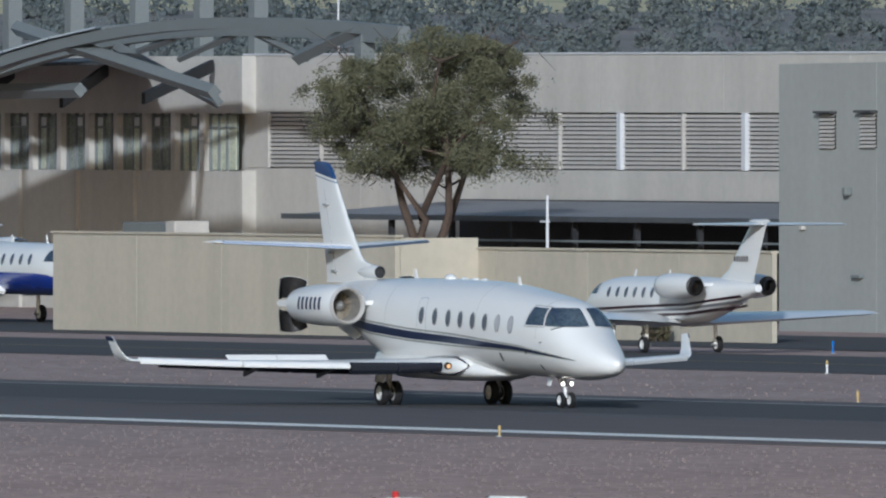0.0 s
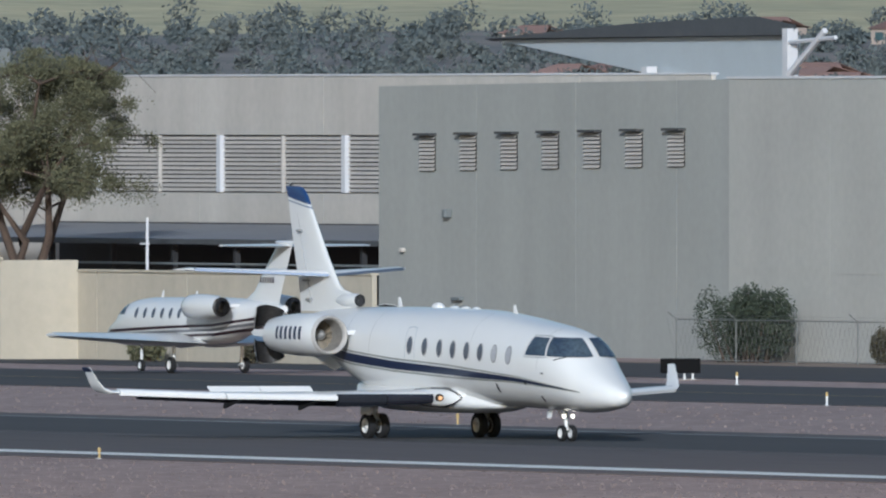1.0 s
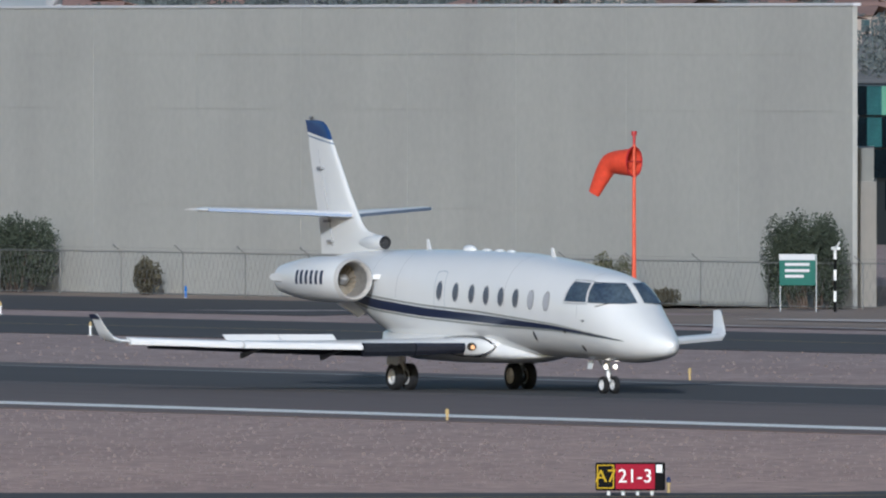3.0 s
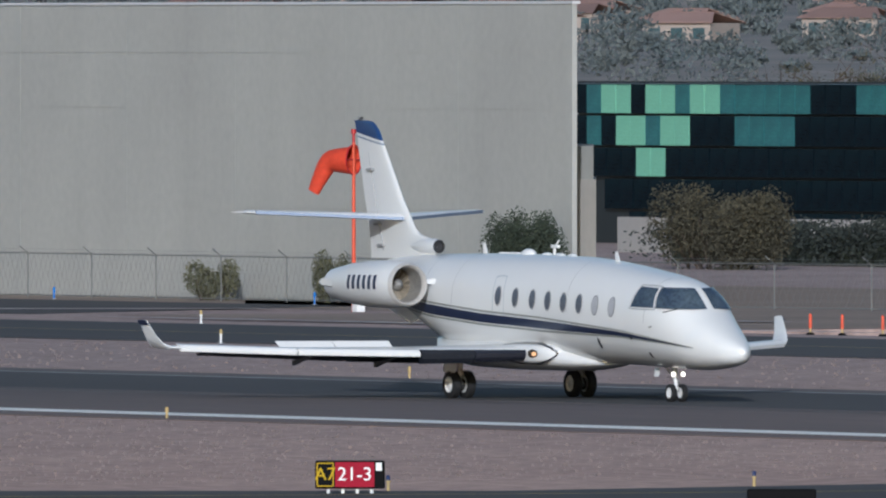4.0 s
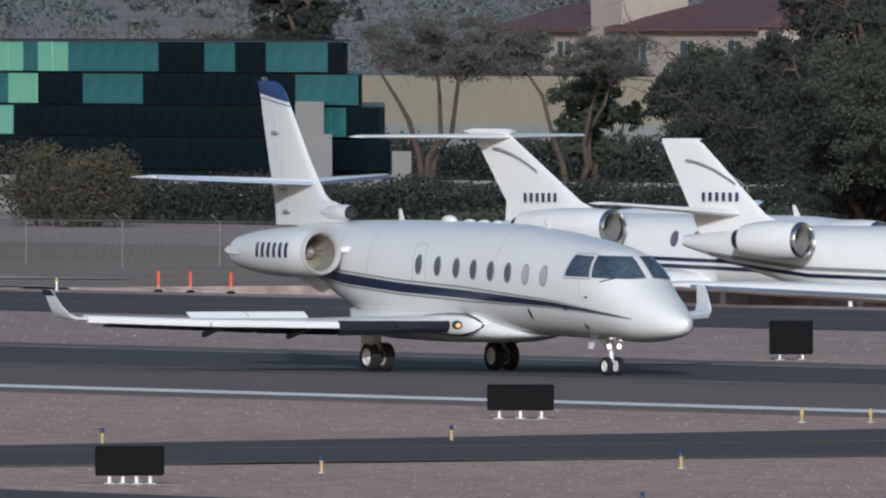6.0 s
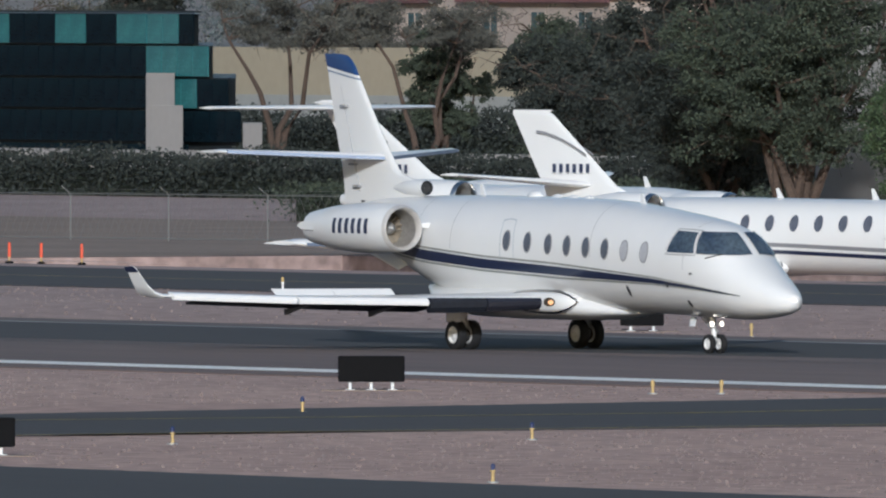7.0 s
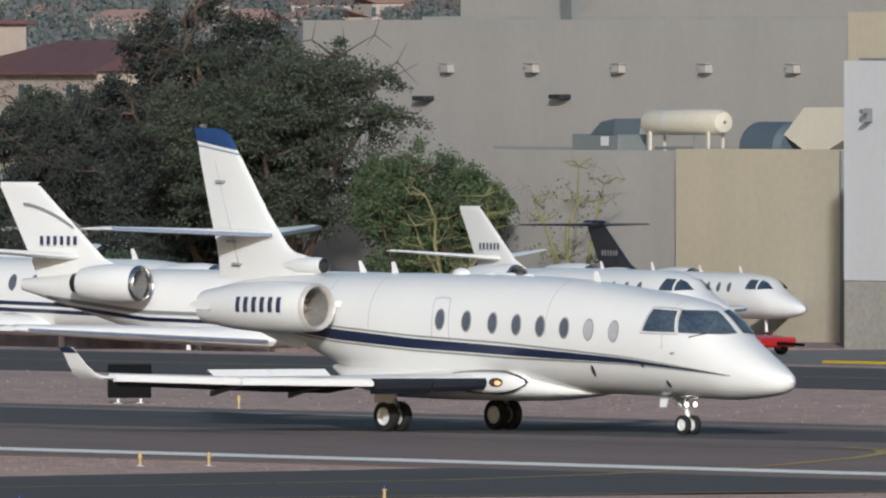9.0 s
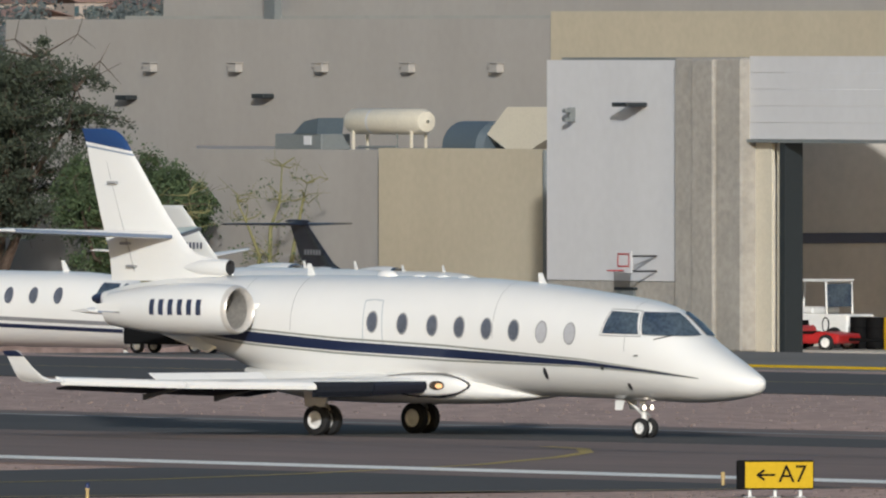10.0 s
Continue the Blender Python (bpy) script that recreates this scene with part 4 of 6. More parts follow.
def louvre_building():
    t = thing("louvred_building", "long beige concrete building with grey louvre bands", "building")
    x0, x1, y = -833.0, -757.0, 380.0
    part("core", mass(-856, x1, y + 0.4, 420, 0, 9.8), CONCRETE, t)
    panels(t, x0, x1, y, 7.84, 10.06, 7, CONCRETE)
    panels(t, x0, x1, y, 0, 5.64, 7, CONCRETE)
    part("pier", boxes((x0, -830.8, y, y + 0.2, 5.66, 7.82)), CONCRETE, t)
    part("wall_cap", boxes((x0 - 0.1, x1, y - 0.05, y + 0.3, 10.06, 10.13)), WHITE_PANEL, t)
    bay = 5.46
    x = -831.4
    n = 0
    while x < x1 - 1:
        e = min(x + bay, x1)
        louvre(t, x + 0.06, e - 0.06, y + 0.06, 5.68, 7.80, 13, LOUVRE, LOUVRE)
        if n % 2 == 1:
            part("louvre_post", boxes((e - 0.16, e + 0.16, y - 0.08, y + 0.2, 5.66, 7.84)), WHITE_PANEL, t)
        else:
            part("louvre_post", boxes((e - 0.06, e + 0.06, y - 0.02, y + 0.2, 5.66, 7.82)), LOUVRE, t)
        x, n = e, n + 1
    # lean-to roof in front; the deep shade under it is painted near-black
    bm = bmesh.new()
    prism(bm, [(-812, 379.9, 4.48), (-757, 379.9, 4.48), (-757, 371.0, 3.95), (-809, 371.0, 3.95)], (0, 0, -0.12))
    part("lean_to_roof", bm, CANOPY_ROOF, t, "weathered grey metal lean-to roof")
    part("gutter", boxes((-809.5, -757, 370.8, 371.0, 3.78, 3.98)), DARK_ROOF, t)
    # posts and back sheet are near-black in place of the yard's shade
    for i in range(10):
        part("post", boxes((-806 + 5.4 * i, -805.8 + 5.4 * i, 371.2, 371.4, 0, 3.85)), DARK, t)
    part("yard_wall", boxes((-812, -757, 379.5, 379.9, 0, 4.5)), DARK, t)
    part("rail", boxes((-809, -757, 370.9, 371.0, 3.02, 3.10)), STEEL, t)
    # window storey further along
    y = 379.4
    part("wall", boxes((-868, -831.95, y, y + 0.8, 0, 5.52), (-868, -831.95, y, y + 0.8, 7.78, 10.04)), CONCRETE, t)
    part("room_back", boxes((-868, -831.95, y + 1.2, y + 1.3, 5.0, 8.0)), PALE_WALL, t)
    for i in range(12):
        a = -866.0 + 2.76 * i
        part("wall_pier", boxes((a - 0.25, a + 0.15, y - 0.05, y + 0.7, 5.52, 7.78)), CONCRETE, t)
        w = part("window", boxes((a + 0.15, a + 2.51, y + 0.36, y + 0.40, 5.55, 7.72)), ROOM_GLASS, t, "tall office window")
        for k in range(3):
            mat = PALE_GLASS if i > 10 or (i, k) in BLINDS else ROOM_GLASS
            part("pane", boxes((a + 0.23 + 0.78 * k, a + 0.92 + 0.78 * k, y + 0.30, y + 0.34, 5.56, 7.18 if i < 11 else 7.70)), mat, w)
            if i < 11:
                part("pane", boxes((a + 0.23 + 0.78 * k, a + 0.92 + 0.78 * k, y + 0.30, y + 0.34, 7.28, 7.62)), WHITE_PANEL if (i + k) % 2 else ROOM_GLASS, w)
        part("window_frame", boxes((a + 0.15, a + 0.22, y + 0.2, y + 0.36, 5.52, 7.78), (a + 0.94, a + 1.01, y + 0.2, y + 0.36, 5.52, 7.78), (a + 1.72, a + 1.79, y + 0.2, y + 0.36, 5.52, 7.78), (a + 0.15, a + 2.51, y + 0.2, y + 0.36, 7.2, 7.26)), STEEL, w)
    for i in range(6):
        part("drain_pipe", boxes((-864.6 + 5.6 * i, -864.4 + 5.6 * i, y - 0.15, y, 0, 5.5)), CONCRETE, t)
    return t


def arch(x):
    """Height of the arched roof beam."""
    return 11.45 - (0.0032 if x < -803.5 else 0.0016) * (x + 803.5) ** 2


def terminal_roof():
    t = thing("terminal_roof", "arched grey steel roof frame of the terminal", "roof")
    for n, y in enumerate((366.0, 374.0)):
        k = y / 366
        bm = bmesh.new()
        rings = []
        for i in range(25):
            x = -848 + 60 * i / 24
            z = 8.49 + (arch(x) - 8.49) * k - 0.3 * n
            rings.append([(x * k, y - 0.25, z - 0.42), (x * k, y + 0.25, z - 0.42), (x * k, y + 0.25, z), (x * k, y - 0.25, z)])
        loft(bm, rings)
        part("arch_beam", bm, STEEL, t)
    # roof sheets between the arches
    for i in range(7):
        bm = bmesh.new()
        xa, xb = -846 + 4.4 * i, -841.7 + 4.4 * i
        za, zb = arch(xa) + 0.05, arch(xb) + 0.05
        prism(bm, [(xa, 365.6, za), (xb, 365.6, zb), (xb - 8, 372, zb + 0.25), (xa - 8, 372, za + 0.25)], (0, 0, 0.08))
        part("roof_sheet", bm, ROOF_SHEET, t)
    for x in (-842.0, -836.0, -829.8, -823.7, -818.6, -808.8):
        z = 13.6 if x < -815 else arch(x / 1.022) - 0.4
        y = 384 if x < -815 else 374
        x *= y / 374
        part("post", boxes((x - 0.3, x + 0.3, y - 0.3, y + 0.3, 9.3, z)), STEEL, t)
    for a, b, r in (((-823.6, 366, 11.1), (-806.2, 366.5, 8.62), 0.30), ((-818.5, 368, 10.3), (-809.2, 368, 8.25), 0.26), ((-830, 366, 9.4), (-816.0, 366.3, 10.9), 0.26), ((-792.0, 366, 11.0), (-797.5, 366, 9.9), 0.28), ((-826, 374, 9.9), (-820.5, 374, 10.9), 0.14), ((-832, 374, 9.9), (-826.5, 374, 10.7), 0.14), ((-814, 374, 9.9), (-819, 374, 10.9), 0.14), ((-836, 368, 8.6), (-822, 368, 8.7), 0.3)):
        part("brace", tube(bmesh.new(), [a, b], r, 4), STEEL, t)
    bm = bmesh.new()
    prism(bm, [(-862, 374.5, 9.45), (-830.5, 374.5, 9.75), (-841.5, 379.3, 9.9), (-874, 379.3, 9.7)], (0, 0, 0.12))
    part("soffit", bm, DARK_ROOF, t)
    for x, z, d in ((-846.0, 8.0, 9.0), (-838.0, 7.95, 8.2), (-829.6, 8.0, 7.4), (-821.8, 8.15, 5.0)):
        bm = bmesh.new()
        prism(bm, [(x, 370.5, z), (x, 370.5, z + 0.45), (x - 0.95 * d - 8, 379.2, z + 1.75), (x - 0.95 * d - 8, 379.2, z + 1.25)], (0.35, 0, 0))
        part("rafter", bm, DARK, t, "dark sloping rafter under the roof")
    part("mast", tube(bmesh.new(), [(-825.3, 380.5, 9.9), (-825.3, 380.5, 12.4)], 0.04, 6), WHITE_PANEL, t)
    u = thing("air_conditioner", "grey rooftop cooling unit beside the terminal wall", "air conditioner", pose(-828.2, 374.6, 0))
    part("casing", boxes((-3.0, 1.2, -0.7, 0.7, 2.9, 3.55), bevel=0.05), STEEL, u)
    part("end_panel", boxes((1.2, 2.1, -0.75, 0.75, 2.75, 3.6), bevel=0.05), CONCRETE, u)
    part("stand", boxes((-2.9, 1.9, -0.5, 0.5, 0, 2.85)), DARK_ROOF, u)
    return t


def beige_walls():
    t = thing("boundary_wall", "pale beige plastered boundary wall along the apron", "wall", group="boundary walls")
    panels(t, -768.6, -739.2, 343.0, 0, 3.52, 4, TAN_PALE, joint=0.04)
    part("coping", boxes((-768.7, -739.1, 342.93, 343.27, 3.52, 3.60)), TAN_PALE, t)
    part("end_wall", boxes((-739.5, -739.2, 343.2, 346.2, 0, 3.5)), TAN_PALE, t)
    t = thing("boundary_wall", "lower pale beige boundary wall beside the grey hangar", "wall", group="boundary walls")
    panels(t, -745.0, -715.5, 346.2, 0, 3.10, 4, TAN_PALE, joint=0.04)
    part("coping", boxes((-745.0, -715.5, 346.13, 346.45, 3.10, 3.18)), TAN_PALE, t)
    p = thing("light_pole", "slim white pole by the boundary wall", "pole", pose(-735.2, 347.0, 0))
    part("shaft", tube(bmesh.new(), [(0, 0, 0), (0, 0, 5.0)], [0.07, 0.05], 8), WHITE_PANEL, p)
    part("bracket", boxes((-0.5, 0.1, -0.05, 0.05, 4.05, 4.12)), WHITE_PANEL, p)


TAN_PALE = shade("pale_beige_plaster", (0.50, 0.45, 0.355), 0.9, vary=0.05, scale=0.3, fine=3, second=(0.46, 0.415, 0.33), stains=0.14)


def glass_building():
    t = thing("glass_office", "stepped office block of dark glass panes, green reflections painted on some", "building")
    y = 483.0
    for x1, z0, z1 in ((-838.5, 0, 4.15), (-840.4, 4.15, 5.5), (-841.6, 5.5, 6.8)):
        part("core", mass(-878, x1, y + 0.3, 505, z0, z1), MULLION, t)
    rows = [(5.54, 6.86, -878.1, -841.5), (4.17, 5.50, -878.1, -840.3), (2.84, 4.13, -876.3, -838.7), (1.45, 2.80, -875.2, -837.6), (0.0, 1.40, -873.0, -842.0)]
    rng = random.Random(5)
    mint = {(0, 2), (0, 3), (0, 5), (0, 6), (0, 8), (0, 9), (1, 3), (1, 4), (1, 6), (1, 7), (2, 3), (2, 4)}
    meshes = {}
    w = 1.30
    for r, (z0, z1, a, b) in enumerate(rows):
        n = int((b - a) / w + 0.5)
        for i in range(n):
            x = a + (b - a) * i / n
            k = (b - a) / n
            # panes chosen here show a reflection by their green colour
            if (r, i) in mint:
                mat = MINT_GLASS
            elif r == 0 and (10 <= i <= 15 or i in (1, 7, 24, 25, 26)) or r == 1 and (i in (11, 12, 13, 14, 25, 26, 27)) or r == 2 and i > 24 and i < 27:
                mat = TEAL_GLASS
            else:
                mat = TEAL_GLASS if rng.random() < (0.14 if r < 2 else 0.0) else DARK_GLASS
            key = (r, mat.name)
            if key not in meshes:
                bm = boxes((0.03, k - 0.03, 0, 0.05, 0.04, z1 - z0 - 0.03))
                o = part("pane", bm, mat, t)
                meshes[key] = o.data
            else:
                o = new("pane", meshes[key])
                o.parent = t
            o.matrix_basis = pose(x, y + 0.02 * rng.random(), z0, rng.uniform(-0.5, 0.5), 0, rng.uniform(-0.6, 0.6))
    part("white_block", mass(-844.8, -842.4, y - 0.4, y + 2, 0.6, 4.35), BEIGE_GREY, t)
    part("white_block", mass(-843.6, -841.0, y - 0.8, y + 2, 0.0, 3.0), BEIGE_GREY, t)
    part("white_block", mass(-836.0, -834.4, y - 0.8, y + 2, 0.0, 2.3), BEIGE_GREY, t)
    part("roof_edge", boxes((-878.3, -841.3, y - 0.1, y + 0.3, 6.86, 6.95)), MULLION, t)


def right_hangar():
    t = thing("hangar", "beige plastered hangar with a white front and open door", "building")
    # beige-grey and tan paint the shaded and sunlit stretches of the walls
    part("back_wall", boxes((-622.9, -591.0, 380, 381, 0, 9.3)), BEIGE_GREY, t)
    part("back_wall", boxes((-591.0, -500, 379.8, 381, 0, 9.52)), SUNLIT_TAN, t)
    part("back_roof", boxes((-622.9, -500, 381, 420, 9.0, 9.25)), BEIGE_GREY, t)
    part("side_wall", boxes((-622.9, -622.5, 381, 420, 0, 9.2)), BEIGE_GREY, t)
    for i in range(6):
        x = -614.1 + 4.98 * i
        part("wall_vent", boxes((x - 0.24, x + 0.24, 379.75, 380, 7.66, 7.93), (x - 0.3, x + 0.3, 379.7, 380, 7.93, 7.97), bevel=0.02), BEIGE_GREY, t, "small hooded wall vent")
    for x, z in ((-615.4, 6.80), (-607.4, 6.86)):
        part("flood_lamp", boxes((x - 0.35, x + 0.35, 379.6, 380, z, z + 0.14), bevel=0.02), MULLION, t, "dark wall flood lamp")
    # lower flat-roofed part
    part("low_wall", boxes((-581, -569.4, 360.6, 361, 0, 5.46)), BEIGE_GREY, t)
    part("low_wall", boxes((-569.4, -560.6, 360, 361, 0, 5.52)), SUNLIT_TAN, t)
    part("low_roof", mass(-581, -549, 361, 379, 5.2, 5.4), BEIGE_GREY, t)
    part("drain_pipe", tube(bmesh.new(), [(-560.3, 359.9, 0), (-560.3, 359.9, 5.5)], 0.09, 8), STEEL, t)
    part("link_wall", boxes((-560.6, -549.5, 362, 363, 0, 7.0)), STUCCO, t)
    # tall front
    part("front_wall", boxes((-549.5, -542.5, 353, 353.4, 1.92, 8.08), (-549.5, -549.1, 353.4, 379, 0, 8.08)), WHITE_PANEL, t, "white metal front wall")
    part("front_base", boxes((-549.5, -542.5, 353.02, 353.4, 0, 1.9)), STUCCO, t)
    d = part("side_door", boxes((-545.78, -544.92, 352.93, 353.01, 0.0, 1.66), bevel=0.01), STEEL, t, "narrow blue-grey steel door")
    part("door_slot", boxes((-545.58, -545.54, 352.915, 352.928, 0.75, 1.45)), MULLION, d)
    part("door_head", boxes((-545.85, -544.85, 352.90, 353.01, 1.665, 1.74)), MULLION, d)
    part("pilaster", boxes((-542.5, -539.1, 352.7, 354.2, 0, 8.14), bevel=0.06), STUCCO, t, "rough grey stucco pilaster")
    part("pilaster_rib", boxes((-541.4, -540.3, 352.55, 352.7, 0, 8.1), bevel=0.04), STUCCO, t)
    for i in range(5):
        part("lintel_panel", boxes((-539.1, -505, 353, 353.4, 5.90 + 0.46 * i, 6.352 + 0.46 * i)), WHITE_PANEL, t)
    part("lintel_edge", boxes((-539.1, -505, 352.9, 353.5, 5.80, 5.89)), STEEL, t)
    part("door_leaf", boxes((-539.1, -538.3, 353.2, 353.3, 0, 5.8), (-538.25, -537.9, 353.35, 353.45, 0, 5.8)), CREAM, t, "pale sliding door leaf, pushed open")
    part("door_jamb", boxes((-537.6, -537.35, 353.0, 353.6, 0, 5.8)), MULLION, t)
    part("hall_wall", boxes((-537, -480, 378, 378.4, 0, 7)), PLASTER, t)
    part("wall_band", boxes((-537, -480, 377.95, 378.0, 3.0, 3.3)), NAVY, t, "blue band along the hall wall")
    part("hall_end", boxes((-549.0, -548.6, 354, 378, 0, 7)), PLASTER, t)
    part("wall_band", boxes((-548.6, -548.55, 354, 378, 2.9, 3.2)), NAVY, t)
    part("hall_floor", boxes((-542, -480, 354, 378, 0.0, 0.06)), CONCRETE, t)
    part("hall_roof", boxes((-549.5, -480, 353.5, 359, 8.0, 8.15)), STEEL, t)
    part("wall_lamp", boxes((-545.1, -544.3, 352.3, 353, 6.78, 6.9), bevel=0.03), MULLION, t)
    part("camera_bracket", boxes((-548.15, -548.0, 352.8, 353, 6.35, 6.75), (-548.1, -547.9, 352.6, 352.8, 6.6, 6.72), (-548.1, -547.9, 352.6, 352.8, 6.35, 6.45), bevel=0.02), STEEL, t)
    # rear upper storey
    part("upper_storey", boxes((-713, -655, 440, 460, 0, 9.55), (-654.5, -590, 444, 460, 0, 12)), WALL_GREY, t)
    part("upper_column", boxes((-703.1, -702.4, 439.7, 440, 0, 11)), STEEL, t)
    part("upper_storey", boxes((-712, -640, 441, 460, 9.55, 14)), BEIGE_GREY, t)
    # basketball hoop on the wall
    h = thing("basketball_hoop", "white basketball backboard with a red hoop on the wall", "basketball hoop", pose(-544.15, 352.1, 2.32))
    part("backboard", boxes((-0.42, 0.42, 0, 0.04, -0.18, 0.44), bevel=0.015), WHITE_PANEL, h)
    part("target_square", boxes((-0.3, 0.3, -0.012, -0.004, 0.0, 0.04), (-0.3, 0.3, -0.012, -0.004, 0.34, 0.38), (-0.3, -0.26, -0.012, -0.004, 0, 0.38), (0.26, 0.3, -0.012, -0.004, 0, 0.38)), RED_PAINT, h)
    ring = [(0.23 * math.cos(a), -0.28 + 0.23 * math.sin(a), -0.1) for a in (2 * math.pi * i / 16 for i in range(17))]
    part("rim", tube(bmesh.new(), ring, 0.02, 6), RED_PAINT, h)
    for z in (-0.12, 0.3):
        part("bracket", tube(bmesh.new(), [(0.3, 0.03, z), (0.3, 0.92, z)], 0.03, 6), DARK_METAL, h)
    part("bracket", tube(bmesh.new(), [(-0.3, 0.03, 0.3), (0.3, 0.92, 0.3)], 0.02, 6), WHITE_PANEL, h)
    # plant on the low roof
    k = thing("storage_tank", "cream horizontal tank on legs on the flat roof", "tank", pose(-578.3, 366, 5.4))
    part("shell", spun([(-2.1, 0.05), (-2.05, 0.30), (-1.85, 0.38), (1.85, 0.38), (2.05, 0.30), (2.1, 0.05)], (0, 0, 0.85), 20), CREAM, k, smooth=True)
    part("hoop_band", spun([(-0.75, 0.39), (-0.65, 0.39)], (0, 0, 0.85), 20), WHITE_PANEL, k)
    for x in (-1.6, 1.6):
        for y in (-0.25, 0.25):
            part("leg", boxes((x - 0.035, x + 0.035, y - 0.035, y + 0.035, 0, 0.6)), CREAM, k)
    part("pipe", tube(bmesh.new(), [(-1.2, -0.3, 0.1), (0.9, -0.3, 0.1), (0.9, -0.3, 0.5)], 0.05, 6), STEEL, k)
    k = thing("roof_air_handler", "grey cooling unit with a slanted blue-grey hood on the roof", "air conditioner", pose(-582.5, 366, 5.4))
    part("casing", boxes((-1.35, 1.25, -0.5, 0.5, 0, 0.48), bevel=0.03), STEEL, k)
    bm = bmesh.new()
    prism(bm, [(-0.3, -0.52, 0.48), (1.0, -0.52, 0.48), (1.1, -0.52, 0.95), (0.3, -0.52, 0.85)], (0, 0.9, 0))
    part("hood", bm, BLUE_METAL_ROOF, k)
    part("label", boxes((0.3, 0.7, -0.53, -0.505, 0.15, 0.42)), WHITE_PANEL, k)
    k = thing("roof_fan", "dark blue-grey rounded fan housing on the roof", "fan housing", pose(-573.3, 366, 5.4))
    bm = spun([(-1.1, 0.02), (-1.1, 0.62), (-0.9, 0.78), (0.9, 0.78), (1.1, 0.62), (1.1, 0.02)], (0, 0, 0.1), 20)
    bmesh.ops.bisect_plane(bm, geom=bm.verts[:] + bm.edges[:] + bm.faces[:], plane_co=(0, 0, 0), plane_no=(0, 0, 1), clear_inner=True)
    part("housing", bm, BLUE_METAL_ROOF, k, smooth=True)
    k = thing("roof_duct", "cream slanted sheet-metal duct on the roof", "duct", pose(-570.6, 366, 5.4))
    bm = bmesh.new()
    prism(bm, [(-1.6, -0.5, 0.5), (-0.5, -0.5, 1.3), (1.9, -0.5, 1.3), (1.9, -0.5, 0.45), (0.6, -0.5, 0.0), (-0.4, -0.5, 0.0)], (0, 1.0, 0))
    part("duct_body", bm, CREAM, k)


BLUE_METAL_ROOF = shade("blue_grey_sheet", (0.085, 0.11, 0.13), 0.5, vary=0.1)


def house(x, y, z, w, d, h, rise, turn=0, hip=True, tower=False):
    t = thing("house", "sand-coloured stucco house with a maroon tiled roof", "house", pose(x, y, z, 0, 0, turn), group="houses on the slope")
    part("wall", boxes((-w / 2, w / 2, -d / 2, d / 2, -3, h)), HOUSE_WALL, t)
    bm = bmesh.new()
    o = 0.5
    i = w * 0.22 if hip else 0
    a = [bm.verts.new(p) for p in ((-w / 2 - o, -d / 2 - o, h), (w / 2 + o, -d / 2 - o, h), (w / 2 + o, d / 2 + o, h), (-w / 2 - o, d / 2 + o, h))]
    b = [bm.verts.new(p) for p in ((-w / 2 - o + i, 0, h + rise), (w / 2 + o - i, 0, h + rise))]
    for f in ((a[0], a[1], b[1], b[0]), (a[1], a[2], b[1]), (a[2], a[3], b[0], b[1]), (a[3], a[0], b[0]), (a[3], a[2], a[1], a[0])):
        bm.faces.new(f)
    part("roof", bm, TILE_ROOF, t)
    part("eave", boxes((-w / 2 - o, w / 2 + o, -d / 2 - o, -d / 2 - o + 0.15, h - 0.2, h - 0.01)), TILE_ROOF, t)
    n = max(2, int(w / 4))
    for j in range(n):
        cx = -w / 2 + w * (j + 0.5) / n
        win = part("window", boxes((cx - 0.7, cx + 0.7, -d / 2 - 0.03, -d / 2 + 0.1, h - 2.1, h - 0.7)), HOUSE_GLASS, t)
        part("frame", boxes((cx - 0.78, cx - 0.7, -d / 2 - 0.06, -d / 2, h - 2.15, h - 0.65), (cx + 0.7, cx + 0.78, -d / 2 - 0.06, -d / 2, h - 2.15, h - 0.65), (cx - 0.04, cx + 0.04, -d / 2 - 0.06, -d / 2 - 0.03, h - 2.1, h - 0.7)), HOUSE_WALL, win)
    if tower:
        part("tower", boxes((w / 2 - 3.4, w / 2, -d / 2 - 0.8, 0, -3, h + rise + 1.2)), HOUSE_WALL, t)
    return t


def back_row():
    t = thing("garden_wall", "long pale sand-coloured wall behind the trees", "wall")
    panels(t, -945, -700, 540, 0, 5.1, 14, PALE_WALL)
    part("base_course", boxes((-945, -700, 539.8, 540, 0.0, 2.9)), WALL_GREY, t)
    k = thing("low_kerb_wall", "low pale concrete wall behind the hedge", "wall")
    part("wall", boxes((-836, -690, 462, 462.4, 0, 1.45)), BEIGE_GREY, k)
    house(-1054.0, 622, 0, 9.5, 10, 7.15, 1.3, 0, False)
    house(-1039.0, 622, 0, 14.5, 10, 7.2, 1.6, 0, True)
    t = thing("house", "square sand-coloured stucco tower between two tiled roofs", "house", pose(-1047.3, 619, 0), group="houses on the slope")
    part("wall", boxes((-1.6, 1.6, -2, 2, 0, 9.6)), HOUSE_WALL, t)
    part("roof", boxes((-2.0, 2.0, -2.4, 2.4, 9.6, 9.85), bevel=0.05), TILE_ROOF, t)


grey_hangar()
white_canopy()
louvre_building()
terminal_roof()
beige_walls()
glass_building()
right_hangar()
back_row()


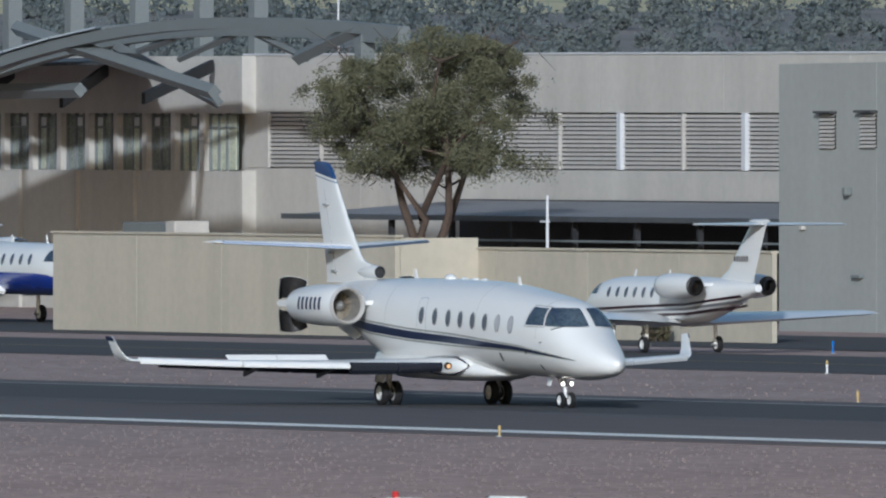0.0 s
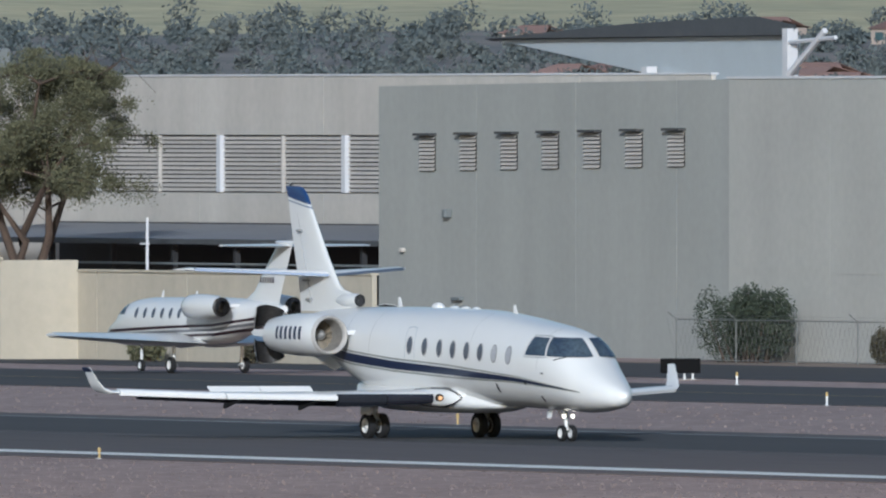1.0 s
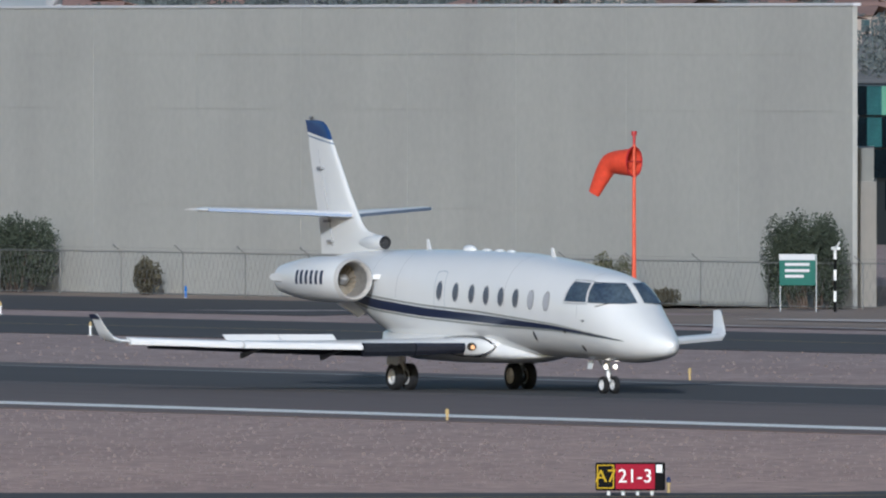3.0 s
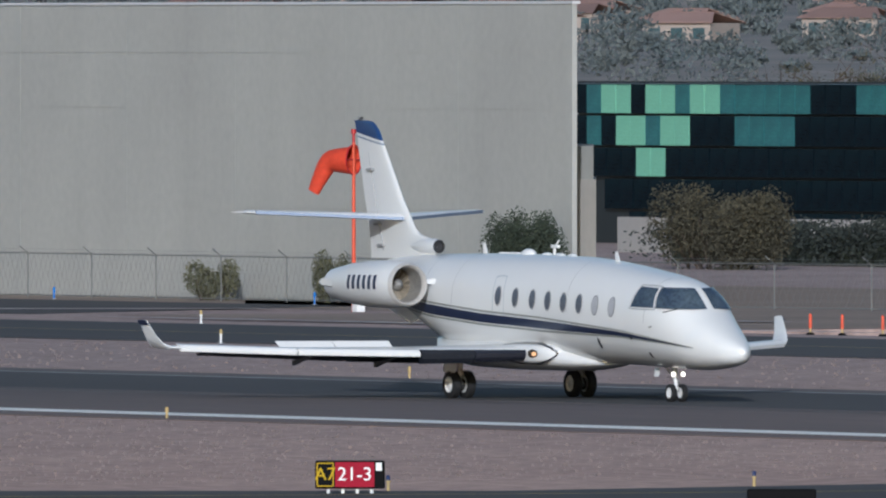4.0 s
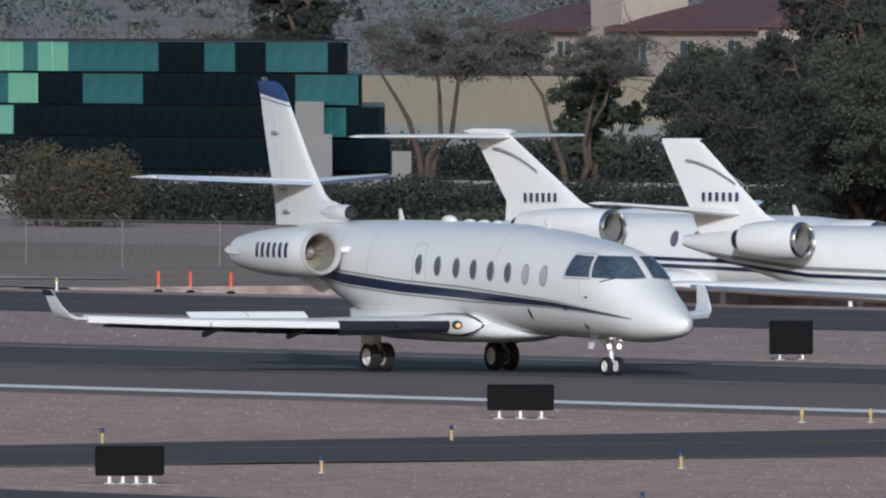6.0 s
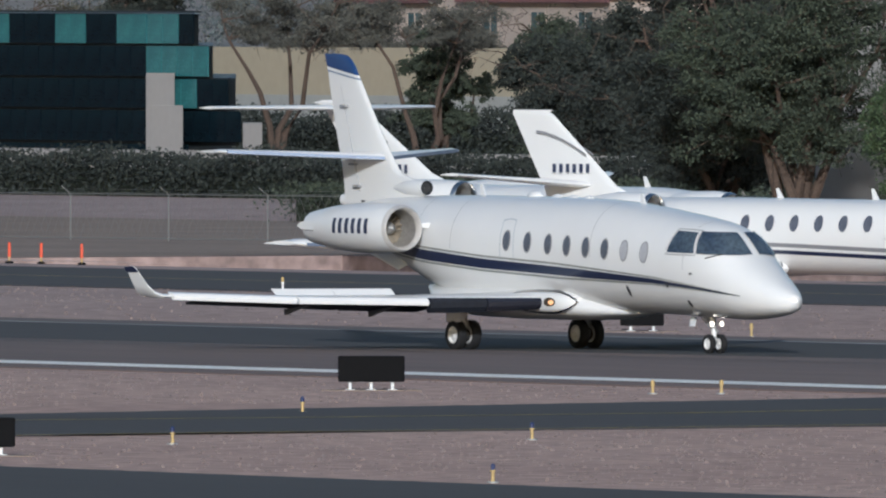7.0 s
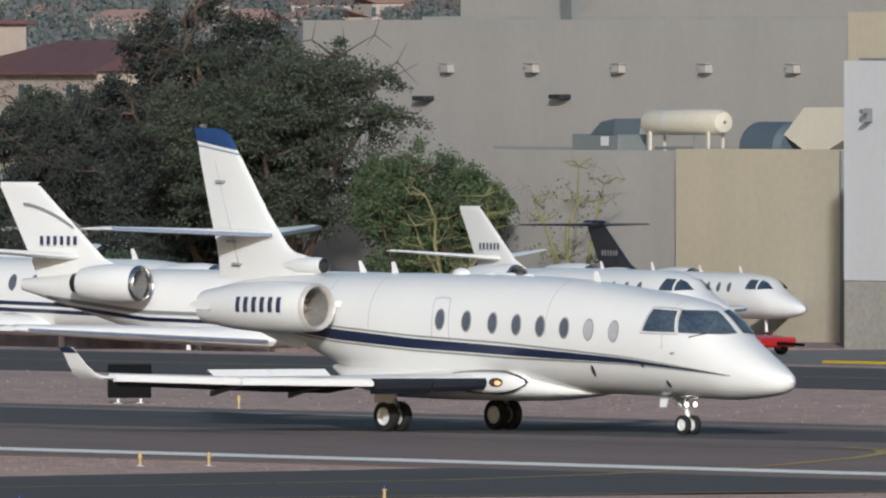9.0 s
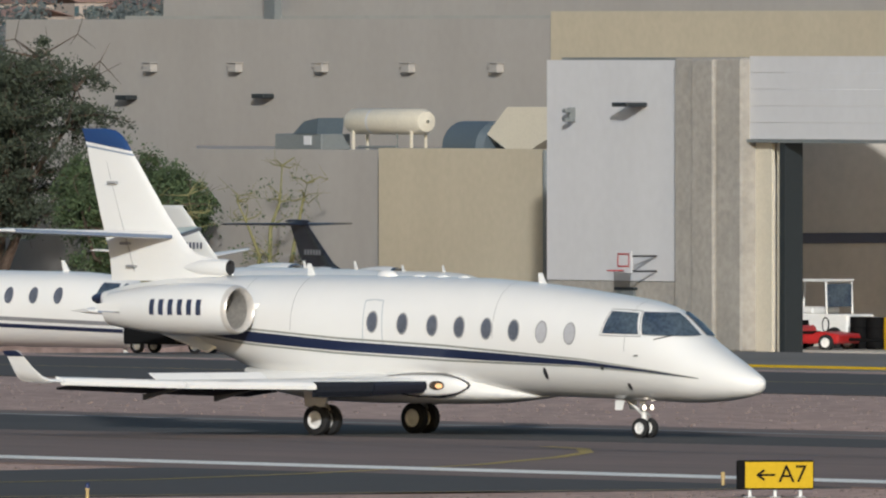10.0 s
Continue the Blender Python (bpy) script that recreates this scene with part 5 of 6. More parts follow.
# ---- plants ----
BARK = shade("brown_bark", (0.09, 0.062, 0.045), 0.95, vary=0.3, scale=2, fine=14, bump=0.03)
GREEN_BARK = shade("yellow_green_bark", (0.20, 0.19, 0.085), 0.9, vary=0.15, scale=2, fine=10)
LEAF_OLIVE = shade("olive_leaves", (0.128, 0.124, 0.066), 0.8, vary=0.25, scale=0.6, fine=3.5, second=(0.088, 0.088, 0.046))
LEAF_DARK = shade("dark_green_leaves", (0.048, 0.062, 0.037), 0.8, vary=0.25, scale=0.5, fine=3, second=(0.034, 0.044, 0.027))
LEAF_GREEN = shade("green_leaves", (0.062, 0.096, 0.036), 0.75, vary=0.3, scale=0.5, fine=3, second=(0.040, 0.062, 0.026))
LEAF_GREY = shade("grey_brown_twigs", (0.098, 0.096, 0.078), 0.85, vary=0.25, scale=0.5, fine=3, second=(0.068, 0.068, 0.055))
LEAF_DUSK = shade("dusky_leaves", (0.028, 0.034, 0.026), 0.85, vary=0.25, scale=0.5, fine=3, second=(0.020, 0.025, 0.020))
LEAF_TAN = shade("yellow_brown_leaves", (0.078, 0.067, 0.036), 0.8, vary=0.3, scale=0.5, fine=3, second=(0.052, 0.047, 0.028))


def leaf_mesh(points, size, rng):
    """Small bent leaves, one folded quad at each point."""
    pts = np.asarray(points)
    n = len(pts)
    a = rng.normal(size=(n, 3))
    a /= np.linalg.norm(a, axis=1)[:, None]
    b = np.cross(a, rng.normal(size=(n, 3)))
    b /= np.linalg.norm(b, axis=1)[:, None] + 1e-9
    s = size * rng.uniform(0.6, 1.4, size=(n, 1))
    v = np.stack([pts - a * s, pts + b * s * 0.45, pts + a * s, pts - b * s * 0.45], axis=1).reshape(-1, 3)
    me = bpy.data.meshes.new("leaves")
    me.from_pydata(v.tolist(), [], np.arange(4 * n).reshape(n, 4).tolist())
    return me


def tree(label, x, y, z0, trunk, height, spread, leaf, bark, seed, leaves=7000, size=0.13, limbs=5, density=1.0, flat=0.75, lean=0.5, name="tree", bare=0.0, low=0.75, twigs=0.0):
    """A tree with a forked trunk, limbs, and a crown of leaf clumps round the twigs. trunk: height of the fork."""
    rng = np.random.default_rng(seed)
    t = thing(name, label, "tree", pose(x, y, z0))
    wood = bmesh.new()
    tips = []
    r0 = 0.035 * height
    ends = []
    for k in range(limbs):
        a = 2 * math.pi * (k + rng.uniform(-0.3, 0.3)) / limbs
        r = spread * rng.uniform(0.45, 0.9)
        top = np.array([r * math.cos(a), r * math.sin(a), trunk + (height - trunk) * rng.uniform(0.45, 0.85)])
        base = np.array([0.12 * math.cos(a), 0.12 * math.sin(a), 0.0])
        p = [base]
        for u in (0.25, 0.45, 0.65, 0.85, 1.0):
            q = base + (top - base) * np.array([u ** 1.5, u ** 1.5, u])
            p.append(q + rng.normal(size=3) * 0.035 * height * (1 - abs(u - 0.5)))
        tube(wood, p, [r0 * (1 - 0.85 * i / 5) * 0.6 for i in range(6)], 7)
        ends.append(p)
        for i in range(2, 6):
            if p[i][2] < trunk * twigs:
                continue
            for _ in range(4):
                d = rng.normal(size=3)
                d[2] = abs(d[2]) * 0.5
                d /= np.linalg.norm(d)
                e = p[i] + d * spread * rng.uniform(0.22, 0.5)
                m = (p[i] + e) / 2 + rng.normal(size=3) * 0.05 * spread
                tube(wood, [p[i], m, e], [r0 * 0.16, r0 * 0.10, r0 * 0.03], 5)
                tips += [m, e]
                for _ in range(3):
                    g = e + rng.normal(size=3) * spread * 0.13
                    tube(wood, [e, g], [r0 * 0.05, r0 * 0.015], 4)
                    tips.append(g)
    part("trunk", wood, bark, t, smooth=True)
    if bare < 1.0 and leaves:
        tips = np.array(tips)
        tips = tips[tips[:, 2] > trunk * low]
        idx = rng.integers(0, len(tips), leaves)
        tight = rng.uniform(0.45, 1.25, size=(len(tips), 1))[idx]
        pts = tips[idx] + rng.normal(size=(leaves, 3)) * spread * 0.062 * tight * np.array([1, 1, flat])
        out = np.hypot(pts[:, 0], pts[:, 1]) / spread
        keep = (pts[:, 2] > trunk * low * 0.9) & (pts[:, 2] < trunk + (height - trunk) * (1.04 - 0.42 * out ** 2))
        pts = pts[keep]
        o = new("crown", leaf_mesh(pts, size, rng))
        o.data.materials.append(leaf)
        o.parent = t
    return t


def shrub(label, x, y, w, d, h, leaf, seed, leaves=2500, size=0.10, name="bush", z=0.0):
    """A bush: leaves round a few uneven lobes, over short stems."""
    rng = np.random.default_rng(seed)
    t = thing(name, label, "bush" if name == "bush" else name, pose(x, y, z))
    n = max(5, int(w * 2.4))
    lobes = np.stack([rng.uniform(-0.38, 0.38, n) * w, rng.uniform(-0.35, 0.35, n) * d, h * rng.uniform(0.35, 0.62, n)], axis=1)
    k = rng.integers(0, n, leaves)
    v = rng.normal(size=(leaves, 3))
    v /= np.linalg.norm(v, axis=1)[:, None]
    rad = rng.uniform(0.55, 1.08, size=(leaves, 1))
    pts = lobes[k] + v * rad * np.array([min(w, 3.2) * 0.27, d * 0.3, h * 0.42])
    pts[:, 2] = np.clip(pts[:, 2], 0.03, None)
    o = new("foliage", leaf_mesh(pts, size, rng))
    o.data.materials.append(leaf)
    o.parent = t
    for q in lobes:
        part("stem", tube(bmesh.new(), [(q[0] * 0.6, q[1] * 0.6, 0), tuple(q)], [0.05, 0.02], 5), BARK, t)
    return t


def hedge(label, x0, x1, y, d, h, leaf, seed, leaves=14000, size=0.16):
    rng = np.random.default_rng(seed)
    t = thing("hedge", label, "hedge")
    xs = rng.uniform(x0, x1, leaves)
    top = h * (0.84 + 0.16 * np.sin(xs * 0.7) * np.sin(xs * 0.23 + 1) + 0.05 * rng.normal(size=leaves))
    u = rng.uniform(0, 1, leaves)
    pts = np.stack([xs, y + rng.normal(size=leaves) * d * 0.3, np.clip(np.sqrt(u) * top, 0.03, None)], axis=1)
    o = new("foliage", leaf_mesh(pts, size, rng))
    o.data.materials.append(leaf)
    o.parent = t
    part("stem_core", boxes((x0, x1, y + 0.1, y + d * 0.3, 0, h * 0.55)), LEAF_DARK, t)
    return t


tree("spreading olive-green desert tree with forked brown trunk", -777.2, 362, 0, 6.0, 10.9, 5.0, LEAF_OLIVE, BARK, 3, 150000, 0.05, 5, flat=0.8, low=0.94, twigs=0.9)
tree("large dark evergreen tree with a thick brown trunk", -607.6, 370, 0, 3.6, 9.3, 4.0, LEAF_DARK, BARK, 11, 100000, 0.06, 7, flat=0.6)
tree("dense dark evergreen tree behind the parked jets", -619.0, 374, 0, 1.2, 7.4, 3.6, LEAF_DUSK, BARK, 25, 70000, 0.065, 7)
tree("rounded green tree beside the beige hangar wall", -578.3, 357, 0, 1.2, 5.9, 2.5, LEAF_GREEN, BARK, 12, 90000, 0.055, 9, flat=1.0)
tree("bare yellow-green tree with pruned branches by the wall", -571.5, 357.6, 0, 2.2, 5.4, 1.6, LEAF_GREEN, GREEN_BARK, 13, 500, 0.05, 3)
tree("bare yellow-green tree with pruned branches by the wall", -574.0, 355.4, 0, 2.0, 4.9, 1.8, LEAF_GREEN, GREEN_BARK, 14, 300, 0.05, 4)
tree("grey-brown thin tree with twisted dark limbs", -864.0, 500, 0, 5.4, 8.2, 4.6, LEAF_GREY, BARK, 15, 30000, 0.055, 3, flat=0.5, low=0.98, twigs=0.9)
tree("grey-brown thin tree with twisted dark limbs", -855.0, 502, 0, 5.2, 7.6, 4.2, LEAF_GREY, BARK, 16, 26000, 0.055, 3, flat=0.5, low=0.98, twigs=0.9)
tree("dusty grey-green tree behind the parked jets", -838.0, 500, 0, 1.0, 7.4, 3.6, LEAF_DARK, BARK, 17, 70000, 0.08, 7)
tree("dusty grey-green tree behind the parked jets", -858.5, 505, 0, 1.0, 6.3, 2.1, LEAF_DARK, BARK, 61, 40000, 0.08, 6)
tree("dusty grey-green tree before the tiled houses", -961.0, 560, 0, 2.5, 7.3, 3.0, LEAF_GREY, BARK, 62, 36000, 0.09, 6)
tree("dusty grey-green tree before the tiled houses", -951.5, 560, 0, 2.5, 7.0, 2.6, LEAF_GREY, BARK, 63, 30000, 0.09, 6)
tree("dusty grey-green tree before the tiled houses", -938.0, 560, 0, 2.5, 7.0, 2.4, LEAF_GREY, BARK, 64, 30000, 0.09, 6)
tree("dense dusty dark tree behind the parked jets", -803.0, 480, 0, 0.8, 7.2, 4.6, LEAF_DUSK, BARK, 18, 80000, 0.08, 8)
tree("dense dusty dark tree behind the parked jets", -790.0, 476, 0, 0.8, 6.4, 4.4, LEAF_DUSK, BARK, 19, 80000, 0.08, 8)
tree("tall dark cypress-like tree behind the glass office", -909.5, 520, 0, 4.0, 12.6, 2.3, LEAF_DUSK, BARK, 22, 70000, 0.08, 8)
tree("dusty low tree behind the glass office", -925.0, 524, 0, 1.5, 8.0, 4.2, LEAF_TAN, BARK, 23, 18000, 0.08, 6)
tree("dusty low tree behind the glass office", -940.0, 530, 0, 1.5, 7.8, 4.6, LEAF_TAN, BARK, 24, 18000, 0.08, 6)
shrub("dark green rounded bush before the grey hangar", -719.5, 362.6, 5.6, 1.6, 2.75, LEAF_DARK, 31, 16000, 0.055)
shrub("small dry bush beside the chain fence", -710.0, 362.8, 1.8, 1.0, 1.3, LEAF_TAN, 32, 1200, 0.09)
shrub("dark green rounded bush at the corner of the hangar", -661.9, 362.7, 6.6, 1.0, 3.1, LEAF_DARK, 33, 26000, 0.05)
shrub("yellow-brown rounded bush before the glass office", -770.0, 430, 9.0, 3.0, 3.2, LEAF_TAN, 34, 24000, 0.065)
shrub("small grey-green bush at the foot of the hangar wall", -684.0, 362.5, 2.4, 1.0, 1.35, LEAF_OLIVE, 35, 5000, 0.05)
shrub("small grey-green bush at the foot of the hangar wall", -675.6, 362.5, 1.8, 1.0, 1.7, LEAF_OLIVE, 36, 5000, 0.05)
shrub("small grey-green bush at the foot of the hangar wall", -671.8, 362.5, 1.2, 0.8, 0.6, LEAF_TAN, 37, 1500, 0.05)
shrub("low olive bush before the beige boundary wall", -731.0, 345.0, 2.2, 1.0, 1.15, LEAF_OLIVE, 38, 1800, 0.09)
shrub("low olive bush before the beige boundary wall", -722.5, 345.2, 1.2, 0.9, 0.9, LEAF_TAN, 39, 900, 0.09)
shrub("low green shrub on the dirt bank", -637.0, 372.0, 2.6, 1.2, 0.9, LEAF_OLIVE, 40, 1500, 0.09)
shrub("low green shrub on the dirt bank", -628.5, 371.0, 1.8, 1.0, 0.8, LEAF_DARK, 41, 1200, 0.09)
tree("tall dark evergreen behind the beige hangar", -694.8, 420, 0, 1.5, 11.2, 3.8, LEAF_DUSK, BARK, 65, 90000, 0.08, 8)
hedge("dusty dark hedge before the pale garden wall", -915, -850, 522, 3.0, 2.7, LEAF_DUSK, 53, 40000, 0.10)
hedge("long dusty dark hedge behind the perimeter fence", -792, -690, 440, 3.0, 1.95, LEAF_DUSK, 51, 60000, 0.09)
hedge("long dusty dark hedge behind the perimeter fence", -690, -610, 400, 2.4, 1.6, LEAF_DARK, 52, 36000, 0.08)


# ---- far slope with its town ----
SLOPE = shade("dry_far_slope", (0.145, 0.145, 0.138), 0.95, vary=0.2, scale=0.012, fine=0.08, second=(0.26, 0.225, 0.195))
# sunlight on the upper slope is put into this lighter yellow-green
SUNNY = shade("sunlit_grass_slope", (0.54, 0.48, 0.29), 0.95, vary=0.2, scale=0.02, fine=0.1, second=(0.42, 0.39, 0.24))
# distance haze is mixed into this bluish leaf colour
FAR_LEAF = shade("hazed_far_trees", (0.080, 0.100, 0.104), 0.95, vary=0.1, scale=0.02, fine=0.15, second=(0.110, 0.122, 0.116))


def slope_height(d):
    return interp(d, [(1200, 0.0), (2700, 8.0), (3600, 13.5), (4000, 20.0), (4400, 25.0), (4800, 36.0)])[0]


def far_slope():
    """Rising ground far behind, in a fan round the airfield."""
    for name, d0, d1, mat, label in (("slope", 1190, 4350, SLOPE, "dark dusty slope with scrub far behind the airfield"), ("upper_slope", 4350, 4800, SUNNY, "yellow-green grass slope far behind, sunlight painted into its colour")):
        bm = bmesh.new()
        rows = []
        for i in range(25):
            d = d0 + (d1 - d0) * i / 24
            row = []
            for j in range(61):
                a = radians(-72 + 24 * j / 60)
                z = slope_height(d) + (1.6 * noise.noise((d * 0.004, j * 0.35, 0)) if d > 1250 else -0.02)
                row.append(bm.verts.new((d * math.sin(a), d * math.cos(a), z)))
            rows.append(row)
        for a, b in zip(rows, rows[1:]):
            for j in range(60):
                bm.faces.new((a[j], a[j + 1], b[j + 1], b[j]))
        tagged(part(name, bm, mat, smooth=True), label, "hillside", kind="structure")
    rng = np.random.default_rng(9)
    pts, size = [], []
    for _ in range(2200):
        d = 1300 + 3050 * rng.random() ** 0.55
        a = radians(rng.uniform(-66.6, -55.6))
        w = rng.uniform(2.5, 8.0) * (0.5 + d / 6500)
        h = w * rng.uniform(0.4, 0.75)
        c = np.array([d * math.sin(a), d * math.cos(a), slope_height(d) + h * 0.55])
        v = rng.normal(size=(150, 3))
        v *= (rng.uniform(0.4, 1.0, size=(150, 1)) / np.linalg.norm(v, axis=1)[:, None])
        pts.append(c + v * np.array([w * 0.5, w * 0.5, h * 0.6]))
        size.append(np.full((150, 1), d * 0.00014))
    o = new("far_scrub", leaf_mesh(np.concatenate(pts), np.concatenate(size), rng))
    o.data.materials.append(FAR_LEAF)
    tagged(o, "dark scrub and trees on the far slope, haze painted in as blue", "trees", kind="stuff")


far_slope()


def far_house(d, a, w, rng):
    x, y = d * math.sin(radians(a)), d * math.cos(radians(a))
    t = thing("house", "small distant house with pale walls and brown tiled roof", "house", pose(x, y, slope_height(d), 0, 0, 30 + rng.uniform(-25, 25)), group="houses on the far slope")
    h = rng.uniform(1.8, 2.8)
    part("wall", boxes((-w / 2, w / 2, -4, 4, -3, h)), HOUSE_WALL, t)
    bm = bmesh.new()
    prism(bm, [(-w / 2 - 0.6, -4.6, h), (w / 2 + 0.6, -4.6, h), (w / 2 - 1.5, 0, h + 1.3), (-w / 2 + 1.5, 0, h + 1.3)], (0, 0.1, 0.12))
    prism(bm, [(-w / 2 - 0.6, 4.6, h), (w / 2 + 0.6, 4.6, h), (w / 2 - 1.5, 0, h + 1.3), (-w / 2 + 1.5, 0, h + 1.3)], (0, -0.1, 0.12))
    part("roof", bm, FAR_ROOF, t)
    for i in range(3):
        cx = -w / 2 + w * (i + 0.5) / 3
        part("window", boxes((cx - 0.8, cx + 0.8, -4.05, -3.9, h - 2.0, h - 0.6)), HOUSE_GLASS, t)


FAR_ROOF = shade("brown_far_roof", (0.27, 0.17, 0.14), 0.85, vary=0.15, scale=0.2, random_tint=0.35)
town = random.Random(4)
for i in range(170):
    far_house(2850 + 1450 * town.random(), town.uniform(-63.8, -55.8), town.uniform(6.5, 10), town)


# ---- airfield furniture ----
SIGN_BLACK = shade("sign_black", (0.004, 0.004, 0.0045), 0.8, vary=0.2, specular=0.15)
SIGN_RED = shade("sign_red", (0.30, 0.012, 0.03), 0.8, vary=0.08, specular=0.15)
SIGN_YELLOW = shade("sign_yellow", (0.52, 0.35, 0.014), 0.8, vary=0.06, specular=0.15)
SIGN_WHITE = shade("sign_white", (0.78, 0.78, 0.76), 0.5, vary=0.04)
SIGN_GREEN = shade("sign_green", (0.02, 0.13, 0.10), 0.5, vary=0.1)
ORANGE = shade("orange_cloth", (0.62, 0.055, 0.018), 0.75, vary=0.12, scale=1.5, fine=8)
ORANGE_PAINT = shade("orange_mast_paint", (0.66, 0.085, 0.03), 0.5, vary=0.08)
AMBER = shade("amber_light_body", (0.46, 0.33, 0.13), 0.5, vary=0.1)
BLUE_LAMP = shade("blue_lamp_glass", (0.01, 0.16, 0.55), 0.2, vary=0.05)
NAVY_CAP = shade("dark_blue_lamp_cap", (0.015, 0.03, 0.10), 0.3, vary=0.05)
FENCE = shade("dull_fence_steel", (0.21, 0.21, 0.20), 0.6, metal=0.3, vary=0.1)
GALV = shade("galvanised_steel", (0.36, 0.37, 0.37), 0.5, metal=0.5, vary=0.1)


def lettering(body, text, size, x, y, z, material, parent, name="lettering"):
    cu = bpy.data.curves.new(name, "FONT")
    cu.body, cu.size, cu.align_x, cu.align_y, cu.extrude = text, size, "CENTER", "CENTER", 0.004
    tmp = new("tmp", cu)
    me = bpy.data.meshes.new_from_object(tmp.evaluated_get(bpy.context.evaluated_depsgraph_get()))
    bpy.data.objects.remove(tmp)
    bpy.data.curves.remove(cu)
    me.materials.clear()
    me.materials.append(material)
    o = new(name, me)
    o.parent = parent
    o.matrix_basis = pose(x, y, z, 90, 0, 0)
    return o


def sign(label, x, y, turn, w, h, face, legs=3, lift=0.22):
    """A lit airfield sign on short legs; it faces its own -Y."""
    t = thing("airfield_sign", label, "sign", pose(x, y, 0.0, 0, 0, turn), group="airfield signs")
    part("cabinet", boxes((-w / 2, w / 2, 0, 0.22, lift, lift + h), bevel=0.025), SIGN_BLACK, t)
    for i in range(legs):
        cx = -w / 2 + 0.25 + (w - 0.5) * i / (legs - 1)
        leg = part("leg", tube(bmesh.new(), [(cx, 0.11, 0), (cx, 0.11, lift + 0.02)], 0.035, 8), SIGN_WHITE, t)
        part("base_plate", boxes((cx - 0.1, cx + 0.1, 0.02, 0.2, 0, 0.03)), GALV, leg)
    part("concrete_pad", boxes((-w / 2 - 0.35, w / 2 + 0.35, -0.35, 0.55, -0.05, 0.015)), DIRT, t)
    return t


def signs():
    s = sign("black, red and yellow lit airfield sign reading A7 21-3", -387.0, 208.1, 61.7, 1.32, 0.53, None, 4, 0.12)
    part("location_panel", boxes((-0.64, -0.30, -0.012, -0.003, 0.150, 0.620)), SIGN_BLACK, s)
    part("yellow_border", boxes((-0.63, -0.31, -0.018, -0.013, 0.590, 0.610), (-0.63, -0.31, -0.018, -0.013, 0.160, 0.180), (-0.63, -0.61, -0.018, -0.013, 0.160, 0.610), (-0.33, -0.31, -0.018, -0.013, 0.160, 0.610)), SIGN_YELLOW, s)
    lettering(s, "A7", 0.34, -0.47, -0.02, 0.385, SIGN_YELLOW, s, "yellow_letters")
    part("red_panel", boxes((-0.28, 0.46, -0.012, -0.003, 0.150, 0.620)), SIGN_RED, s)
    lettering(s, "21-3", 0.36, 0.09, -0.02, 0.385, SIGN_WHITE, s, "white_letters")
    part("white_plate", boxes((0.49, 0.60, -0.012, -0.003, 0.460, 0.610)), SIGN_WHITE, s)
    s = sign("yellow lit airfield sign with arrow reading A7", -364.9, 239.5, 57.2, 1.45, 0.55, None, 3, 0.16)
    part("yellow_panel", boxes((-0.56, 0.71, -0.012, -0.003, 0.190, 0.680)), SIGN_YELLOW, s)
    lettering(s, "A7", 0.46, 0.33, -0.02, 0.440, SIGN_BLACK, s, "black_letters")
    bm = boxes((-0.34, 0.0, -0.02, -0.013, 0.415, 0.455))
    prism(bm, [(-0.36, -0.02, 0.435), (-0.22, -0.02, 0.540), (-0.18, -0.02, 0.515), (-0.30, -0.02, 0.435)], (0, 0.007, 0))
    prism(bm, [(-0.36, -0.02, 0.435), (-0.22, -0.02, 0.330), (-0.18, -0.02, 0.355), (-0.30, -0.02, 0.435)], (0, 0.007, 0))
    part("arrow", bm, SIGN_BLACK, s)
    back = "black back of an airfield sign on white legs"
    sign(back, -409.3, 239.1, 60.0, 1.36, 0.53, None, 3, 0.18)
    sign(back, -357.2, 200.7, 60.6, 1.22, 0.52, None, 4, 0.16)
    sign(back, -473.6, 284.1, 58.8, 1.04, 0.80, None, 2, 0.14)
    sign(back, -673.4, 336.9, 64.0, 1.30, 0.48, None, 4)


